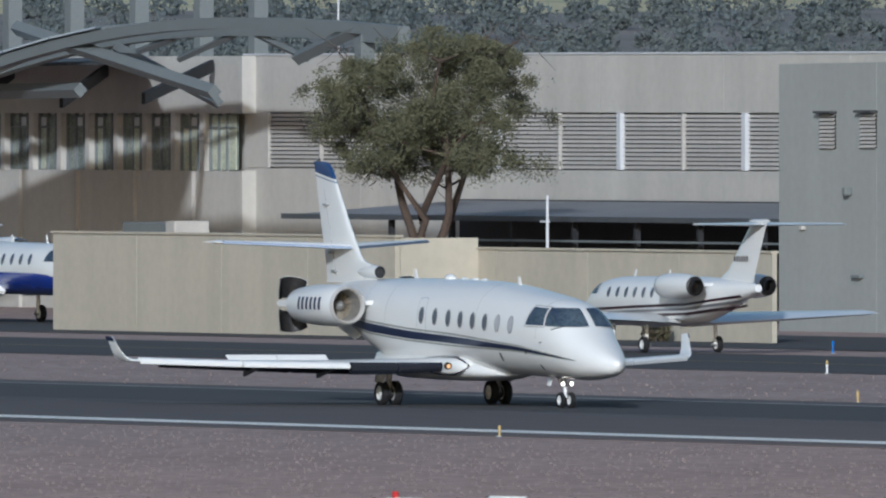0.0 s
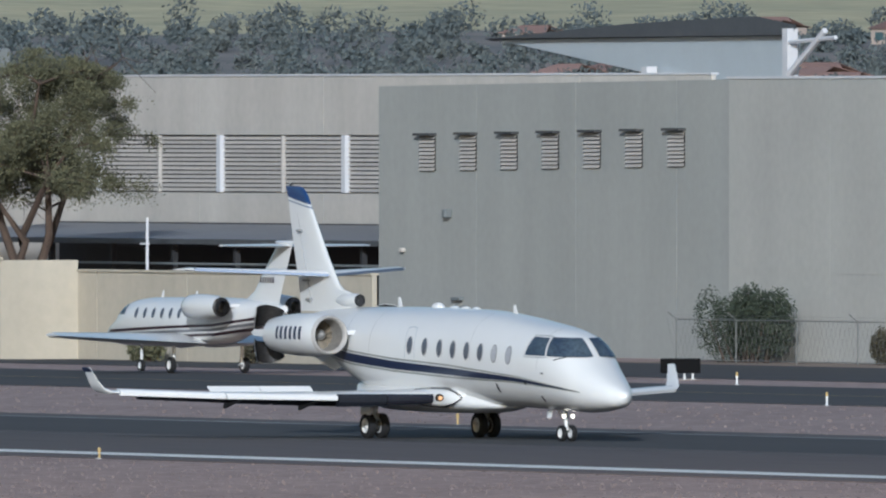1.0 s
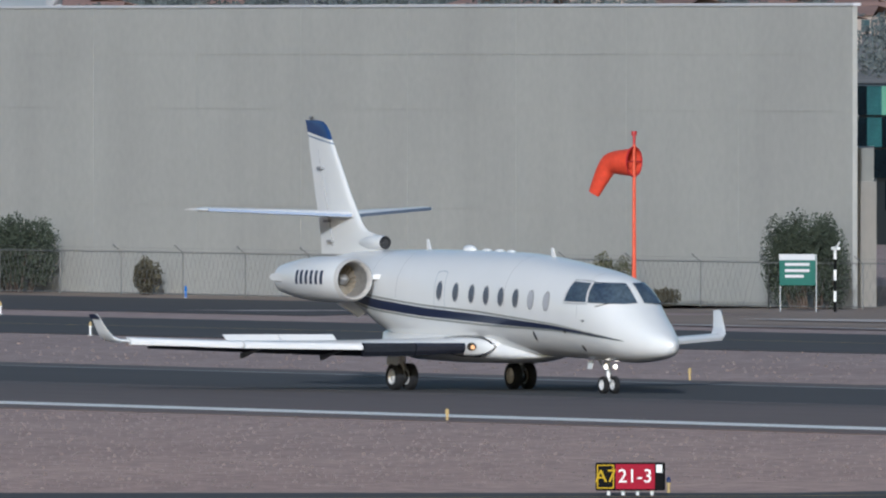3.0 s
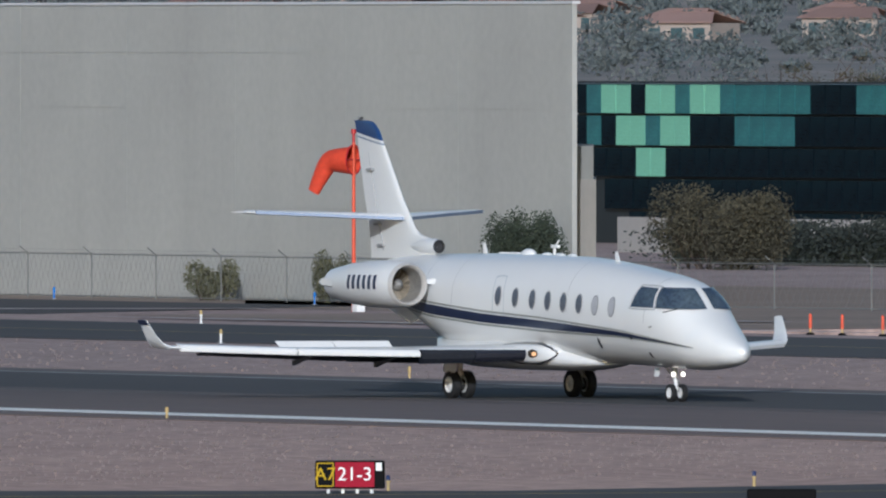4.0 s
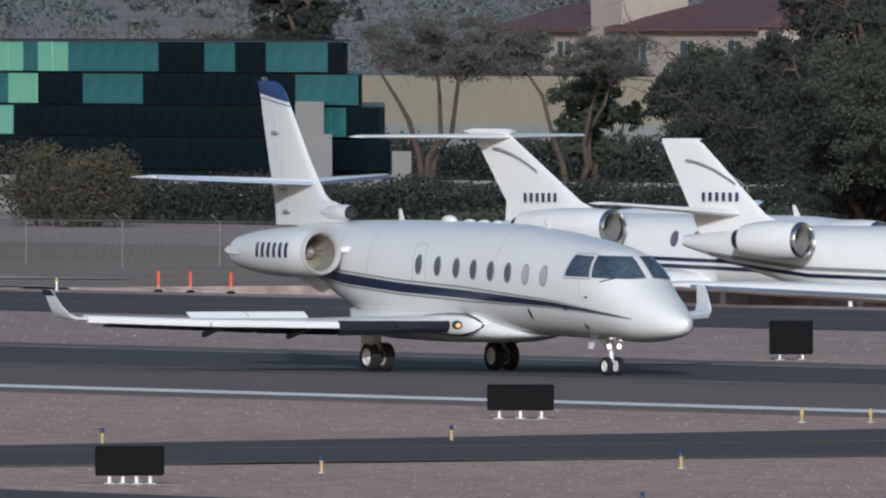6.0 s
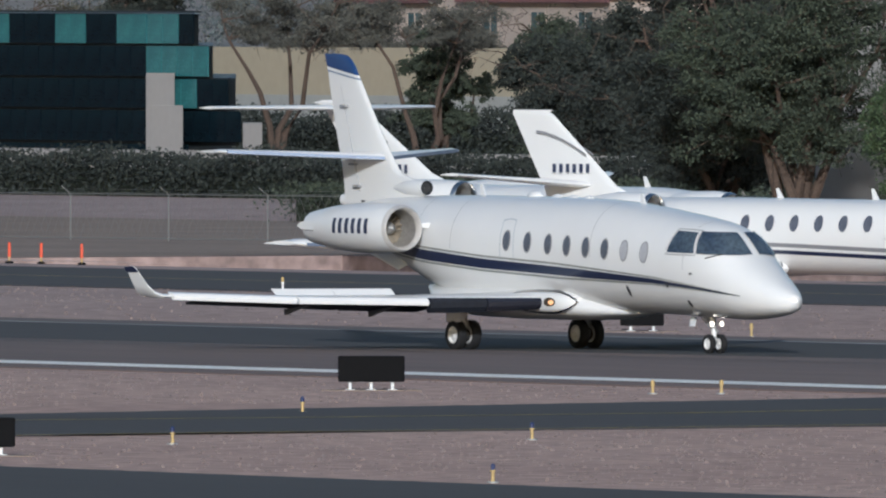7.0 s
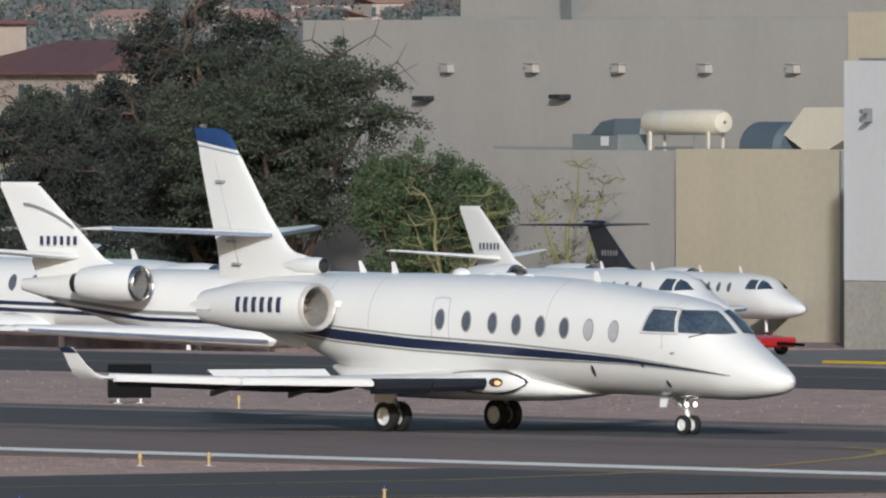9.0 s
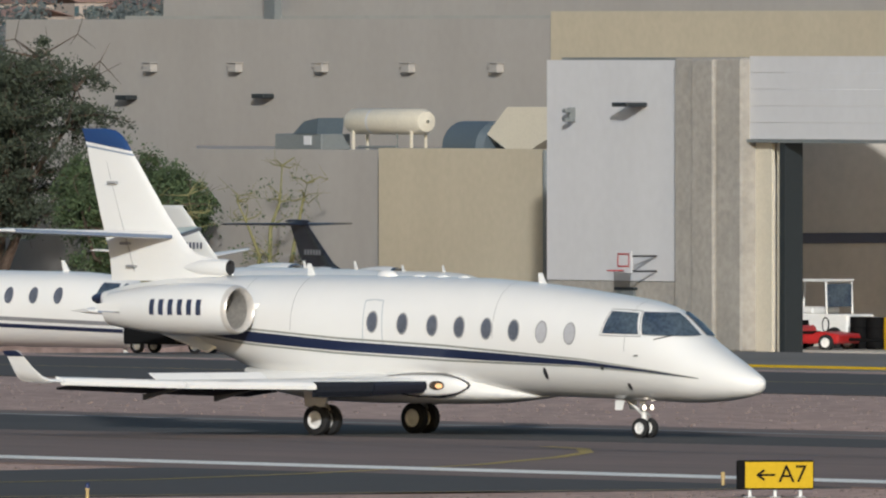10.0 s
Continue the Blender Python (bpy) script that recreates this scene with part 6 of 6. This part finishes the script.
def windsock():
    t = thing("windsock", "orange windsock on a slim orange mast", "windsock", pose(-652.5, 351.0, 0))
    part("mast", tube(bmesh.new(), [(0, 0, 0), (0, 0, 5.4)], [0.07, 0.05], 10), ORANGE_PAINT, t)
    part("lamp", tube(bmesh.new(), [(0, 0, 5.4), (0, 0, 5.75)], 0.05, 8), RED_PAINT, t)
    part("lamp_cap", tube(bmesh.new(), [(0, 0, 5.68), (0, 0, 5.82)], 0.09, 10), RED_PAINT, t)
    rings = []
    for i in range(15):
        u = i / 14
        along, drop = interp(u, [(0, 0, 0), (0.4, 0.82, 0.03), (0.5, 0.98, 0.12), (0.6, 1.10, 0.30), (1.0, 1.50, 1.02)])
        c = Vector((0, 0, 4.85)) + Vector((-0.85, -0.50, 0)) * along - Vector((0, 0, drop))
        tilt = radians(interp(u, [(0.38, 0), (0.62, 58), (1, 62)])[0])
        r = 0.46 - 0.26 * u
        w = 1.0 if u < 0.35 else 0.8
        ring = []
        for j in range(18):
            a = 2 * math.pi * j / 18
            up = Vector((0, 0, 1)) * math.cos(tilt) + Vector((-0.85, -0.50, 0)) * math.sin(tilt)
            n = Vector((0.50, -0.86, 0)) * math.cos(a) * r * w + up * math.sin(a) * r
            ring.append(c + n * (1 + 0.05 * math.sin(3 * a + 5 * u)))
        rings.append(ring)
    part("sock", loft(bmesh.new(), rings, caps=False), ORANGE, t, "drooping orange cloth sock", smooth=True)
    hoop = [Vector((0, 0, 4.85)) + Vector((0.50, -0.86, 0)) * math.cos(a) * 0.47 + Vector((0, 0, 1)) * math.sin(a) * 0.47 for a in (2 * math.pi * j / 20 for j in range(21))]
    part("hoop", tube(bmesh.new(), hoop, 0.03, 6), RED_PAINT, t)
    for a in (0, math.pi / 2):
        d = Vector((0.50, -0.86, 0)) * math.cos(a) * 0.46 + Vector((0, 0, 1)) * math.sin(a) * 0.46
        part("spoke", tube(bmesh.new(), [Vector((0, 0, 4.85)) - d, Vector((0, 0, 4.85)) + d], 0.025, 6), RED_PAINT, t)
    part("base_box", boxes((0.15, 0.5, -0.15, 0.15, 0, 0.45), bevel=0.02), SIGN_WHITE, t)


def edge_light(label, x, y, body, cap, h=0.40, group="edge lights"):
    t = thing("edge_light", label, "airfield light", pose(x, y, 0.0), group=group)
    part("stem", tube(bmesh.new(), [(0, 0, 0), (0, 0, h * 0.62)], [0.034, 0.028], 10), body, t)
    part("collar", tube(bmesh.new(), [(0, 0, h * 0.58), (0, 0, h * 0.68)], 0.046, 10), body, t)
    part("lens", tube(bmesh.new(), [(0, 0, h * 0.66), (0, 0, h * 0.9), (0, 0, h)], [0.042, 0.042, 0.02], 10), cap, t)
    part("base", tube(bmesh.new(), [(0, 0, -0.02), (0, 0, 0.03)], 0.10, 12), GALV, t)
    return t


def lights():
    a = edge_light("amber elevated runway edge light on a short stem", -524.0, 246.0, AMBER, AMBER, 0.29, "runway edge lights")
    for x, y in ((-467.0, 246.4), (-403.0, 242.0), (-402.3, 243.2), (-581.0, 246.2), (-374.8, 244.8)):
        copy_thing(a, pose(x, y, 0))
    a = edge_light("amber elevated light beyond the far runway edge", -520.5, 281.6, AMBER, AMBER, 0.34, "far runway edge lights")
    for x in (-577.0, -464.8, -407.0):
        copy_thing(a, pose(x, 281.8, 0))
    a = edge_light("amber taxiway light with a dark blue cap", -389.6, 218.3, AMBER, NAVY_CAP, 0.33, "taxiway lights")
    for x, y in ((-356.6, 196.2), (-364.2, 208.6), (-389.0, 225.7), (-364.3, 216.2), (-333.9, 197.4), (-389.0, 210.0), (-370.0, 227.5)):
        copy_thing(a, pose(x, y, 0))
    a = edge_light("small pale taxiway edge marker", -628.5, 315.0 - 4.4, SIGN_WHITE, AMBER, 0.42, "far taxiway markers")
    for x, y in ((-721.1, 334.0), (-610.8, 310.4), (-627.0, 332.0), (-597.4, 333.2), (-637.9, 310.5), (-536.2, 310.5), (-525.5, 310.6), (-494.9, 310.4), (-585.0, 310.4), (-660.0, 332.2), (-560.0, 310.3)):
        copy_thing(a, pose(x, y, 0))
    a = edge_light("bright blue taxiway light beside the apron", -688.4, 335.3, BLUE_LAMP, BLUE_LAMP, 0.42, "blue apron lights")
    for x, y in ((-729.3, 358.6), (-725.5, 359.6), (-700.5, 359.6), (-690.0, 359.8), (-671.0, 359.5), (-655.2, 352.5)):
        copy_thing(a, pose(x, y, 0))


def fence():
    """Chain-link perimeter fence along the hangar and the hedge."""
    t = thing("chain_fence", "grey chain-link perimeter fence with angled barb arms", "fence", kind="")
    runs = (((-722.5, 361.3), (-663.0, 361.6)), ((-663.0, 361.6), (-612.0, 372.0)))
    for (x0, y0), (x1, y1) in runs:
        n = int(math.hypot(x1 - x0, y1 - y0) / 4.5)
        wires = bmesh.new()
        d = Vector((x1 - x0, y1 - y0, 0)).normalized()
        for i in range(n + 1):
            x, y = x0 + (x1 - x0) * i / n, y0 + (y1 - y0) * i / n
            part("post", tube(bmesh.new(), [(x, y, 0), (x, y, 1.5), (x - 0.05, y - 0.3, 1.75)], 0.025, 6), FENCE, t)
        for z in (0.1, 1.5):
            part("rail", tube(bmesh.new(), [(x0, y0, z), (x1, y1, z)], 0.018, 5), FENCE, t)
        for k in range(2):
            tube(wires, [(x0 - 0.04, y0 - 0.14 * (k + 1), 1.55 + 0.1 * k), (x1 - 0.04, y1 - 0.14 * (k + 1), 1.55 + 0.1 * k)], 0.0045, 3)
        m = int(n * 4.5 / 0.34)
        for i in range(m):
            for sgn in (1, -1):
                a = Vector((x0, y0, 0.1)) + d * (0.34 * i)
                b = a + d * 0.7 * sgn + Vector((0, 0, 1.4))
                tube(wires, [a, b], 0.0045, 3, caps=False)
        tagged(part("chain_link", wires, FENCE, t), kind="stuff")
    s = thing("green_sign", "green airport notice board on two white posts", "sign", pose(-666.2, 365.6, 0, 0, 0, 28))
    s.matrix_basis = pose(-655.2, 358.4, 0, 0, 0, 40)
    part("board", boxes((-0.62, 0.62, 0, 0.06, 0.85, 1.85), bevel=0.01), SIGN_GREEN, s)
    part("header", boxes((-0.62, 0.62, -0.012, -0.004, 1.66, 1.85)), WHITE_PANEL, s)
    for z in (1.48, 1.28, 1.10):
        part("text_bar", boxes((-0.42, 0.42 - 0.2 * (z < 1.2), -0.014, -0.005, z, z + 0.09)), WHITE_PANEL, s)
    for x in (-0.62, 0.62):
        part("post", tube(bmesh.new(), [(x, 0.08, 0), (x, 0.08, 1.85)], 0.022, 8), GALV, s)
    p = thing("striped_pole", "short black and white striped pole", "pole", pose(-653.6, 358.9, 0))
    for i in range(6):
        part("band", tube(bmesh.new(), [(0, 0, 0.34 * i), (0, 0, 0.34 * (i + 1))], 0.05, 8), SIGN_WHITE if i % 2 else SIGN_BLACK, p)
    part("lamp", boxes((-0.15, 0.25, -0.06, 0.06, 2.0, 2.1)), SIGN_WHITE, p)
    part("lamp_arm", tube(bmesh.new(), [(0, 0, 2.0), (0.3, 0, 2.25)], 0.03, 6), SIGN_WHITE, p)


def tug(x, y, turn, body, label, k=1.0):
    t = thing("tow_tug", label, "vehicle", pose(x, y, 0.03, 0, 0, turn))
    bm = bmesh.new()
    prism(bm, [(-1.9 * k, -0.7, 0.20), (1.8 * k, -0.7, 0.20), (1.85 * k, -0.7, 0.46), (0.7 * k, -0.7, 0.54), (0.45 * k, -0.7, 0.46), (-0.35 * k, -0.7, 0.46), (-0.5 * k, -0.7, 0.70), (-0.95 * k, -0.7, 0.70), (-1.1 * k, -0.7, 0.56), (-1.9 * k, -0.7, 0.54)], (0, 1.4, 0))
    bmesh.ops.bevel(bm, geom=bm.edges[:], offset=0.05, segments=1, affect="EDGES")
    part("body", bm, body, t)
    part("seat", boxes((-0.45, 0.0, -0.5, 0.5, 0.44, 0.54), (-0.5, -0.4, -0.5, 0.5, 0.52, 0.84), bevel=0.03), SIGN_BLACK, t)
    part("steering_wheel", tube(bmesh.new(), [(0.35, 0.2 * math.cos(a), 0.72 + 0.2 * math.sin(a)) for a in (2 * math.pi * i / 12 for i in range(13))], 0.02, 5), SIGN_BLACK, t)
    part("tow_bar", tube(bmesh.new(), [(1.75 * k, 0, 0.32), (1.75 * k + 1.1, 0, 0.28)], 0.05, 6), SIGN_BLACK, t)
    for wx in (-1.25 * k, 1.2 * k):
        for wy in (-0.68, 0.68):
            wheel(t, wx, wy, 0.23, 0.23, 0.2)
    return t


def hall_things():
    t = thing("utility_cart", "white utility cart with open cab inside the hangar", "vehicle", pose(-541.6, 357.0, 0.06, 0, 0, 20))
    part("body", boxes((-1.4, 1.4, -0.65, 0.65, 0.35, 0.95), (-1.4, 0.2, -0.65, 0.65, 0.95, 1.15), bevel=0.05), SIGN_WHITE, t)
    part("roof", boxes((-1.1, 0.7, -0.65, 0.65, 1.85, 1.92), bevel=0.03), SIGN_WHITE, t)
    for px, py in ((-1.05, -0.6), (-1.05, 0.6), (0.65, -0.6), (0.65, 0.6)):
        part("pillar", tube(bmesh.new(), [(px, py, 0.95), (px * 0.95, py, 1.86)], 0.03, 6), SIGN_WHITE, t)
    part("window", boxes((0.62, 0.66, -0.55, 0.55, 1.15, 1.8)), SCREEN_GLASS, t)
    for wx in (-0.9, 0.95):
        for wy in (-0.6, 0.6):
            wheel(t, wx, wy, 0.3, 0.3, 0.2)
    tug(-538.9, 355.0, 30, RED_PAINT, "small red tow tug standing inside the hangar", 0.6)
    for i, (mat, lab) in enumerate(((SIGN_BLACK, "black oil drum on the hangar floor"), (SIGN_BLACK, "black oil drum on the hangar floor"), (SIGN_YELLOW, "yellow oil drum on the hangar floor"))):
        d = thing("oil_drum", lab, "drum", pose(-539.0 + 0.85 * i, 356.6, 0.06), group="drums")
        part("shell", spun_up([(0, 0.02), (0, 0.29), (0.30, 0.29), (0.31, 0.305), (0.33, 0.29), (0.60, 0.29), (0.61, 0.305), (0.63, 0.29), (0.9, 0.29), (0.9, 0.02)]), mat, d, smooth=True)
        part("lid", tube(bmesh.new(), [(0, 0, 0.89), (0, 0, 0.905)], 0.27, 16), GALV, d)
    tug(-539.4, 342.9, 10, RED_PAINT, "red low tow tug beside the parked jets")
    t = thing("ground_power_unit", "dark ground power unit on small wheels under a jet", "power unit", pose(-543.5, 337.0, 0.03, 0, 0, 30))
    part("casing", boxes((-1.3, 1.3, -0.6, 0.6, 0.25, 1.0), bevel=0.04), SIGN_BLACK, t)
    for wx in (-0.9, 0.9):
        for wy in (-0.5, 0.5):
            wheel(t, wx, wy, 0.2, 0.2, 0.14)


def spun_up(profile, sides=18):
    rings = [[(r * math.cos(2 * math.pi * i / sides), r * math.sin(2 * math.pi * i / sides), z) for i in range(sides)] for z, r in profile]
    return loft(bmesh.new(), rings)


def twin_tail_plane():
    """A light aircraft with two white fins, standing on the near grass."""
    t = thing("light_aircraft", "white light aircraft with two tail fins", "aircraft", pose(-317.9, 145.0, 0, 0, 0, 195))
    h = Hull([(2.2, 1.2, 1.1, 0.05), (1.8, 1.45, 0.7, 0.45), (1.0, 1.7, 0.6, 0.6), (-0.6, 1.72, 0.6, 0.6), (-1.6, 1.5, 0.9, 0.35), (-2.1, 1.3, 1.1, 0.1)])
    part("cabin", h.mesh(20, 24), JET_WHITE, t, smooth=True)
    for s in (-1, 1):
        part("windscreen", h.patch([(0.9, 1.3), (1.5, 1.28), (1.2, 1.55), (0.9, 1.6)], s), SCREEN_GLASS, t)
        part("wing", loft(bmesh.new(), foil_rings([(0.7, -0.7, 0, 1.66, 0.7), (0.5, -0.6, 5.4 * s, 1.74, 0.7)])), JET_WHITE, t, smooth=True)
        part("boom", tube(bmesh.new(), [(0, 1.0 * s, 1.55), (-4.3, 1.0 * s, 1.45)], [0.16, 0.08], 10), JET_WHITE, t)
        f = part("fin", loft(bmesh.new(), foil_rings([(-3.1, -4.4, 1.0 * s, 1.4, 0.4), (-4.55, -5.4, 1.0 * s, 2.53, 0.4)], True)), JET_WHITE, t, smooth=True)
        wheel(t, -0.3, 1.2 * s, 0.25, 0.25, 0.16)
        part("gear_leg", tube(bmesh.new(), [(-0.3, 0.4 * s, 0.8), (-0.3, 1.15 * s, 0.27)], 0.05, 6), JET_WHITE, t)
        if s > 0:
            part("beacon", tube(bmesh.new(), [(-4.75, 1.0 * s, 2.5), (-4.75, 1.0 * s, 2.62)], 0.05, 8), RED_PAINT, f, "red tail beacon")
    part("tailplane", loft(bmesh.new(), foil_rings([(-3.9, -4.7, -1.0, 1.5, 0.5), (-3.9, -4.7, 1.0, 1.5, 0.5)])), JET_WHITE, t)
    part("nose_leg", tube(bmesh.new(), [(1.5, 0, 0.8), (1.55, 0, 0.25)], 0.05, 6), JET_WHITE, t)
    wheel(t, 1.55, 0, 0.22, 0.22, 0.14)


def markings():
    """Painted lines and pale patches."""
    def ribbon(name, pts, w, mat, label, z=0.038, n=1):
        bm = bmesh.new()
        rows = []
        for i, p in enumerate(pts):
            a, b = Vector(pts[max(i - 1, 0)]), Vector(pts[min(i + 1, len(pts) - 1)])
            d = (b - a).normalized()
            q = Vector((-d.y, d.x)) * w / 2
            rows.append((bm.verts.new((p[0] + q.x, p[1] + q.y, z)), bm.verts.new((p[0] - q.x, p[1] - q.y, z))))
        for a, b in zip(rows, rows[1:]):
            bm.faces.new((a[0], a[1], b[1], b[0]))
        bmesh.ops.recalc_face_normals(bm, faces=bm.faces)
        return tagged(part(name, bm, mat), label, "line marking", kind="structure")
    worn = "worn yellow painted taxiway line"
    ribbon("lead_line", [(-388, 197), (-386.4, 204), (-384.6, 212), (-383.8, 222), (-383.9, 231), (-385.6, 238.5), (-389.3, 244.5), (-395.5, 252.4), (-402.2, 258.7), (-406.3, 262.0), (-410.2, 264.4), (-413.0, 265.2)], 0.3, YELLOW_LINE, worn)
    ribbon("taxi_edge_line", [(-371.0, 199), (-371.9, 211.7), (-372.4, 230), (-371.5, 243)], 0.22, YELLOW_LINE, worn)
    ribbon("near_taxi_line", [(-1000, 183.5), (0, 183.0)], 0.2, YELLOW_LINE, worn)
    tagged(part("yellow_kerb", boxes((-523.5, -300, 335.6, 336.0, -0.1, 0.09), bevel=0.015), SIGN_YELLOW), "yellow painted kerb along the hangar apron", "kerb", kind="structure")
    ribbon("taxi_centre_line", [(-1300, 321), (100, 321)], 0.18, YELLOW_LINE, worn)
    ribbon("runway_centre_line", [(-1300, 264), (100, 264)], 0.3, WORN_WHITE, "faded white runway centre line")
    for pts, lab in ((((-648, 337.2), (-636, 336.5), (-606, 336.7), (-588, 337.6), (-604, 338.3), (-632, 338.0)), "pale dust patch beside the taxiway"), (((-666, 341.4), (-663.0, 342.6), (-660.4, 347.5), (-658.2, 352.0), (-660.6, 351.6), (-663.4, 347.0)), "pale dust patch beside the taxiway"), (((-636.5, 346.0), (-630, 345.2), (-623.0, 346.4), (-618.6, 348.6), (-625, 349.4), (-633, 349.0)), "pale dust patch beside the taxiway")):
        bm = bmesh.new()
        polygon(bm, [(x, y, 0.042) for x, y in pts])
        tagged(part("dust_patch", bm, PALE_DUST), lab, "ground", kind="structure")
    # dirt bank between taxiway and fence
    for y0, y1, x0, x1, name in ((358.3, 364.5, -723, -664, "dirt_strip"), (353.2, 400, -664, -560, "dirt_yard"), (340, 353.0, -648, -607, "dirt_bank")):
        bm = bmesh.new()
        k = y1 / y0
        polygon(bm, [(x0, y0, 0.012), (x1, y0, 0.012), (x1 * (k if name == "dirt_yard" else 1), y1, 0.012), (x0 * (k if name == "dirt_yard" else 1), y1, 0.012)])
        tagged(part(name, bm, DIRT), "pale brown bare dirt beside the apron", "ground", kind="structure")
    slab("hangar_apron", [(-545.9, 334.0), (-300, 334.0), (-300, 352.9), (-545.9, 352.9)], 0.024, CONCRETE_GROUND, "grey concrete hangar apron", category="apron")


PALE_DUST = shade("pale_dust", (0.52, 0.47, 0.43), 0.95, vary=0.3, scale=0.35, fine=2, second=(0.27, 0.22, 0.20), stretch=(0.3, 1, 1))
WORN_WHITE = shade("worn_white_paint", (0.13, 0.13, 0.13), 0.8, vary=0.3, scale=0.8)
CONCRETE_GROUND = shade("apron_concrete", (0.16, 0.155, 0.15), 0.9, vary=0.15, scale=0.1, fine=2, second=(0.12, 0.118, 0.115))

def marker_posts():
    """Slim orange posts on dark rubber feet by the edge of the parking stand."""
    t = thing("marker_post", "slim orange marker post on a dark rubber foot", "marker post", pose(-594.5, 335.0, 0), group="orange marker posts")
    part("foot", tube(bmesh.new(), [(0, 0, 0), (0, 0, 0.05), (0, 0, 0.08)], [0.13, 0.12, 0.05], 10), SIGN_BLACK, t)
    part("shaft", tube(bmesh.new(), [(0, 0, 0.07), (0, 0, 0.2)], 0.035, 8), AMBER, t)
    part("sleeve", tube(bmesh.new(), [(0, 0, 0.2), (0, 0, 0.6), (0, 0, 0.63)], [0.05, 0.045, 0.02], 8), ORANGE_PAINT, t)
    for x in (-592.6, -590.2):
        copy_thing(t, pose(x, 335.0, 0))


marker_posts()
signs()
windsock()
lights()
fence()
hall_things()
twin_tail_plane()
markings()


def motions():
    run = [
        (0.0, -576.88, 269.13, 0.68),
        (0.5, -564.80, 269.09, 1.32),
        (1.0, -552.80, 269.18, 1.83),
        (1.5, -541.40, 269.37, 1.77),
        (2.0, -530.55, 269.59, 1.27),
        (2.2, -525.93, 269.44, 1.13),
        (3.3, -502.51, 268.45, 0.11),
        (3.5, -498.70, 268.30, 0.13),
        (4.0, -490.14, 268.19, 0.38),
        (4.5, -482.44, 268.21, 0.55),
        (5.0, -475.26, 268.20, 0.52),
        (5.5, -468.47, 268.04, 0.42),
        (6.0, -462.33, 267.93, 0.68),
        (6.2, -460.05, 267.91, 0.96),
        (7.3, -448.75, 267.82, 3.77),
        (7.5, -446.96, 267.86, 4.35),
        (8.0, -443.06, 268.34, 6.33),
        (8.5, -439.21, 268.84, 8.64),
        (9.0, -435.47, 269.40, 11.34),
        (9.5, -431.80, 270.02, 14.39),
        (10.0, -428.15, 270.52, 18.05),
    ]
    walk(JET, [(t, pose(x, y, 0.03, 0, 0, turn)) for t, x, y, turn in run])
    walk(TAXI_JET, [(0.0, pose(-691.0, 331.0, 0.03, 0, 0, 180)), (5.0, pose(-719.0, 331.0, 0.03, 0, 0, 180)), (10.0, pose(-747.0, 331.0, 0.03, 0, 0, 180))])
    # reverser buckets fold back into the nacelles
    for bucket, x, y, z, up in BUCKETS:
        walk(bucket, [(t, pose(x, y, z, 0, -up * a, 0)) for t, a in ((0.0, 66), (0.5, 66), (1.0, 62), (1.3, 34), (1.7, 0), (3.0, 0), (10.0, 0))])
    # wheels roll with the ground covered
    gone = [0.0]
    for a, b in zip(run, run[1:]):
        gone.append(gone[-1] + math.hypot(b[1] - a[1], b[2] - a[2]))
    for w, r in WHEELS:
        x, y, z = w.matrix_basis.translation
        rows, turn, last = [], 0.0, 0.0
        for n in range(101):
            t = n / 10
            i = max(j for j in range(len(run) - 1) if run[j][0] <= t + 1e-6)
            d = gone[i] + (t - run[i][0]) / (run[i + 1][0] - run[i][0]) * (gone[i + 1] - gone[i])
            # the rims repeat every 72 degrees, so whole repeats are left out
            turn += (math.degrees((d - last) / r) + 36) % 72 - 36
            last = d
            rows.append((t, pose(x, y, z, 0, 0, 90) @ pose(0, 0, 0, turn, 0, 0)))
        walk(w, rows)


motions()
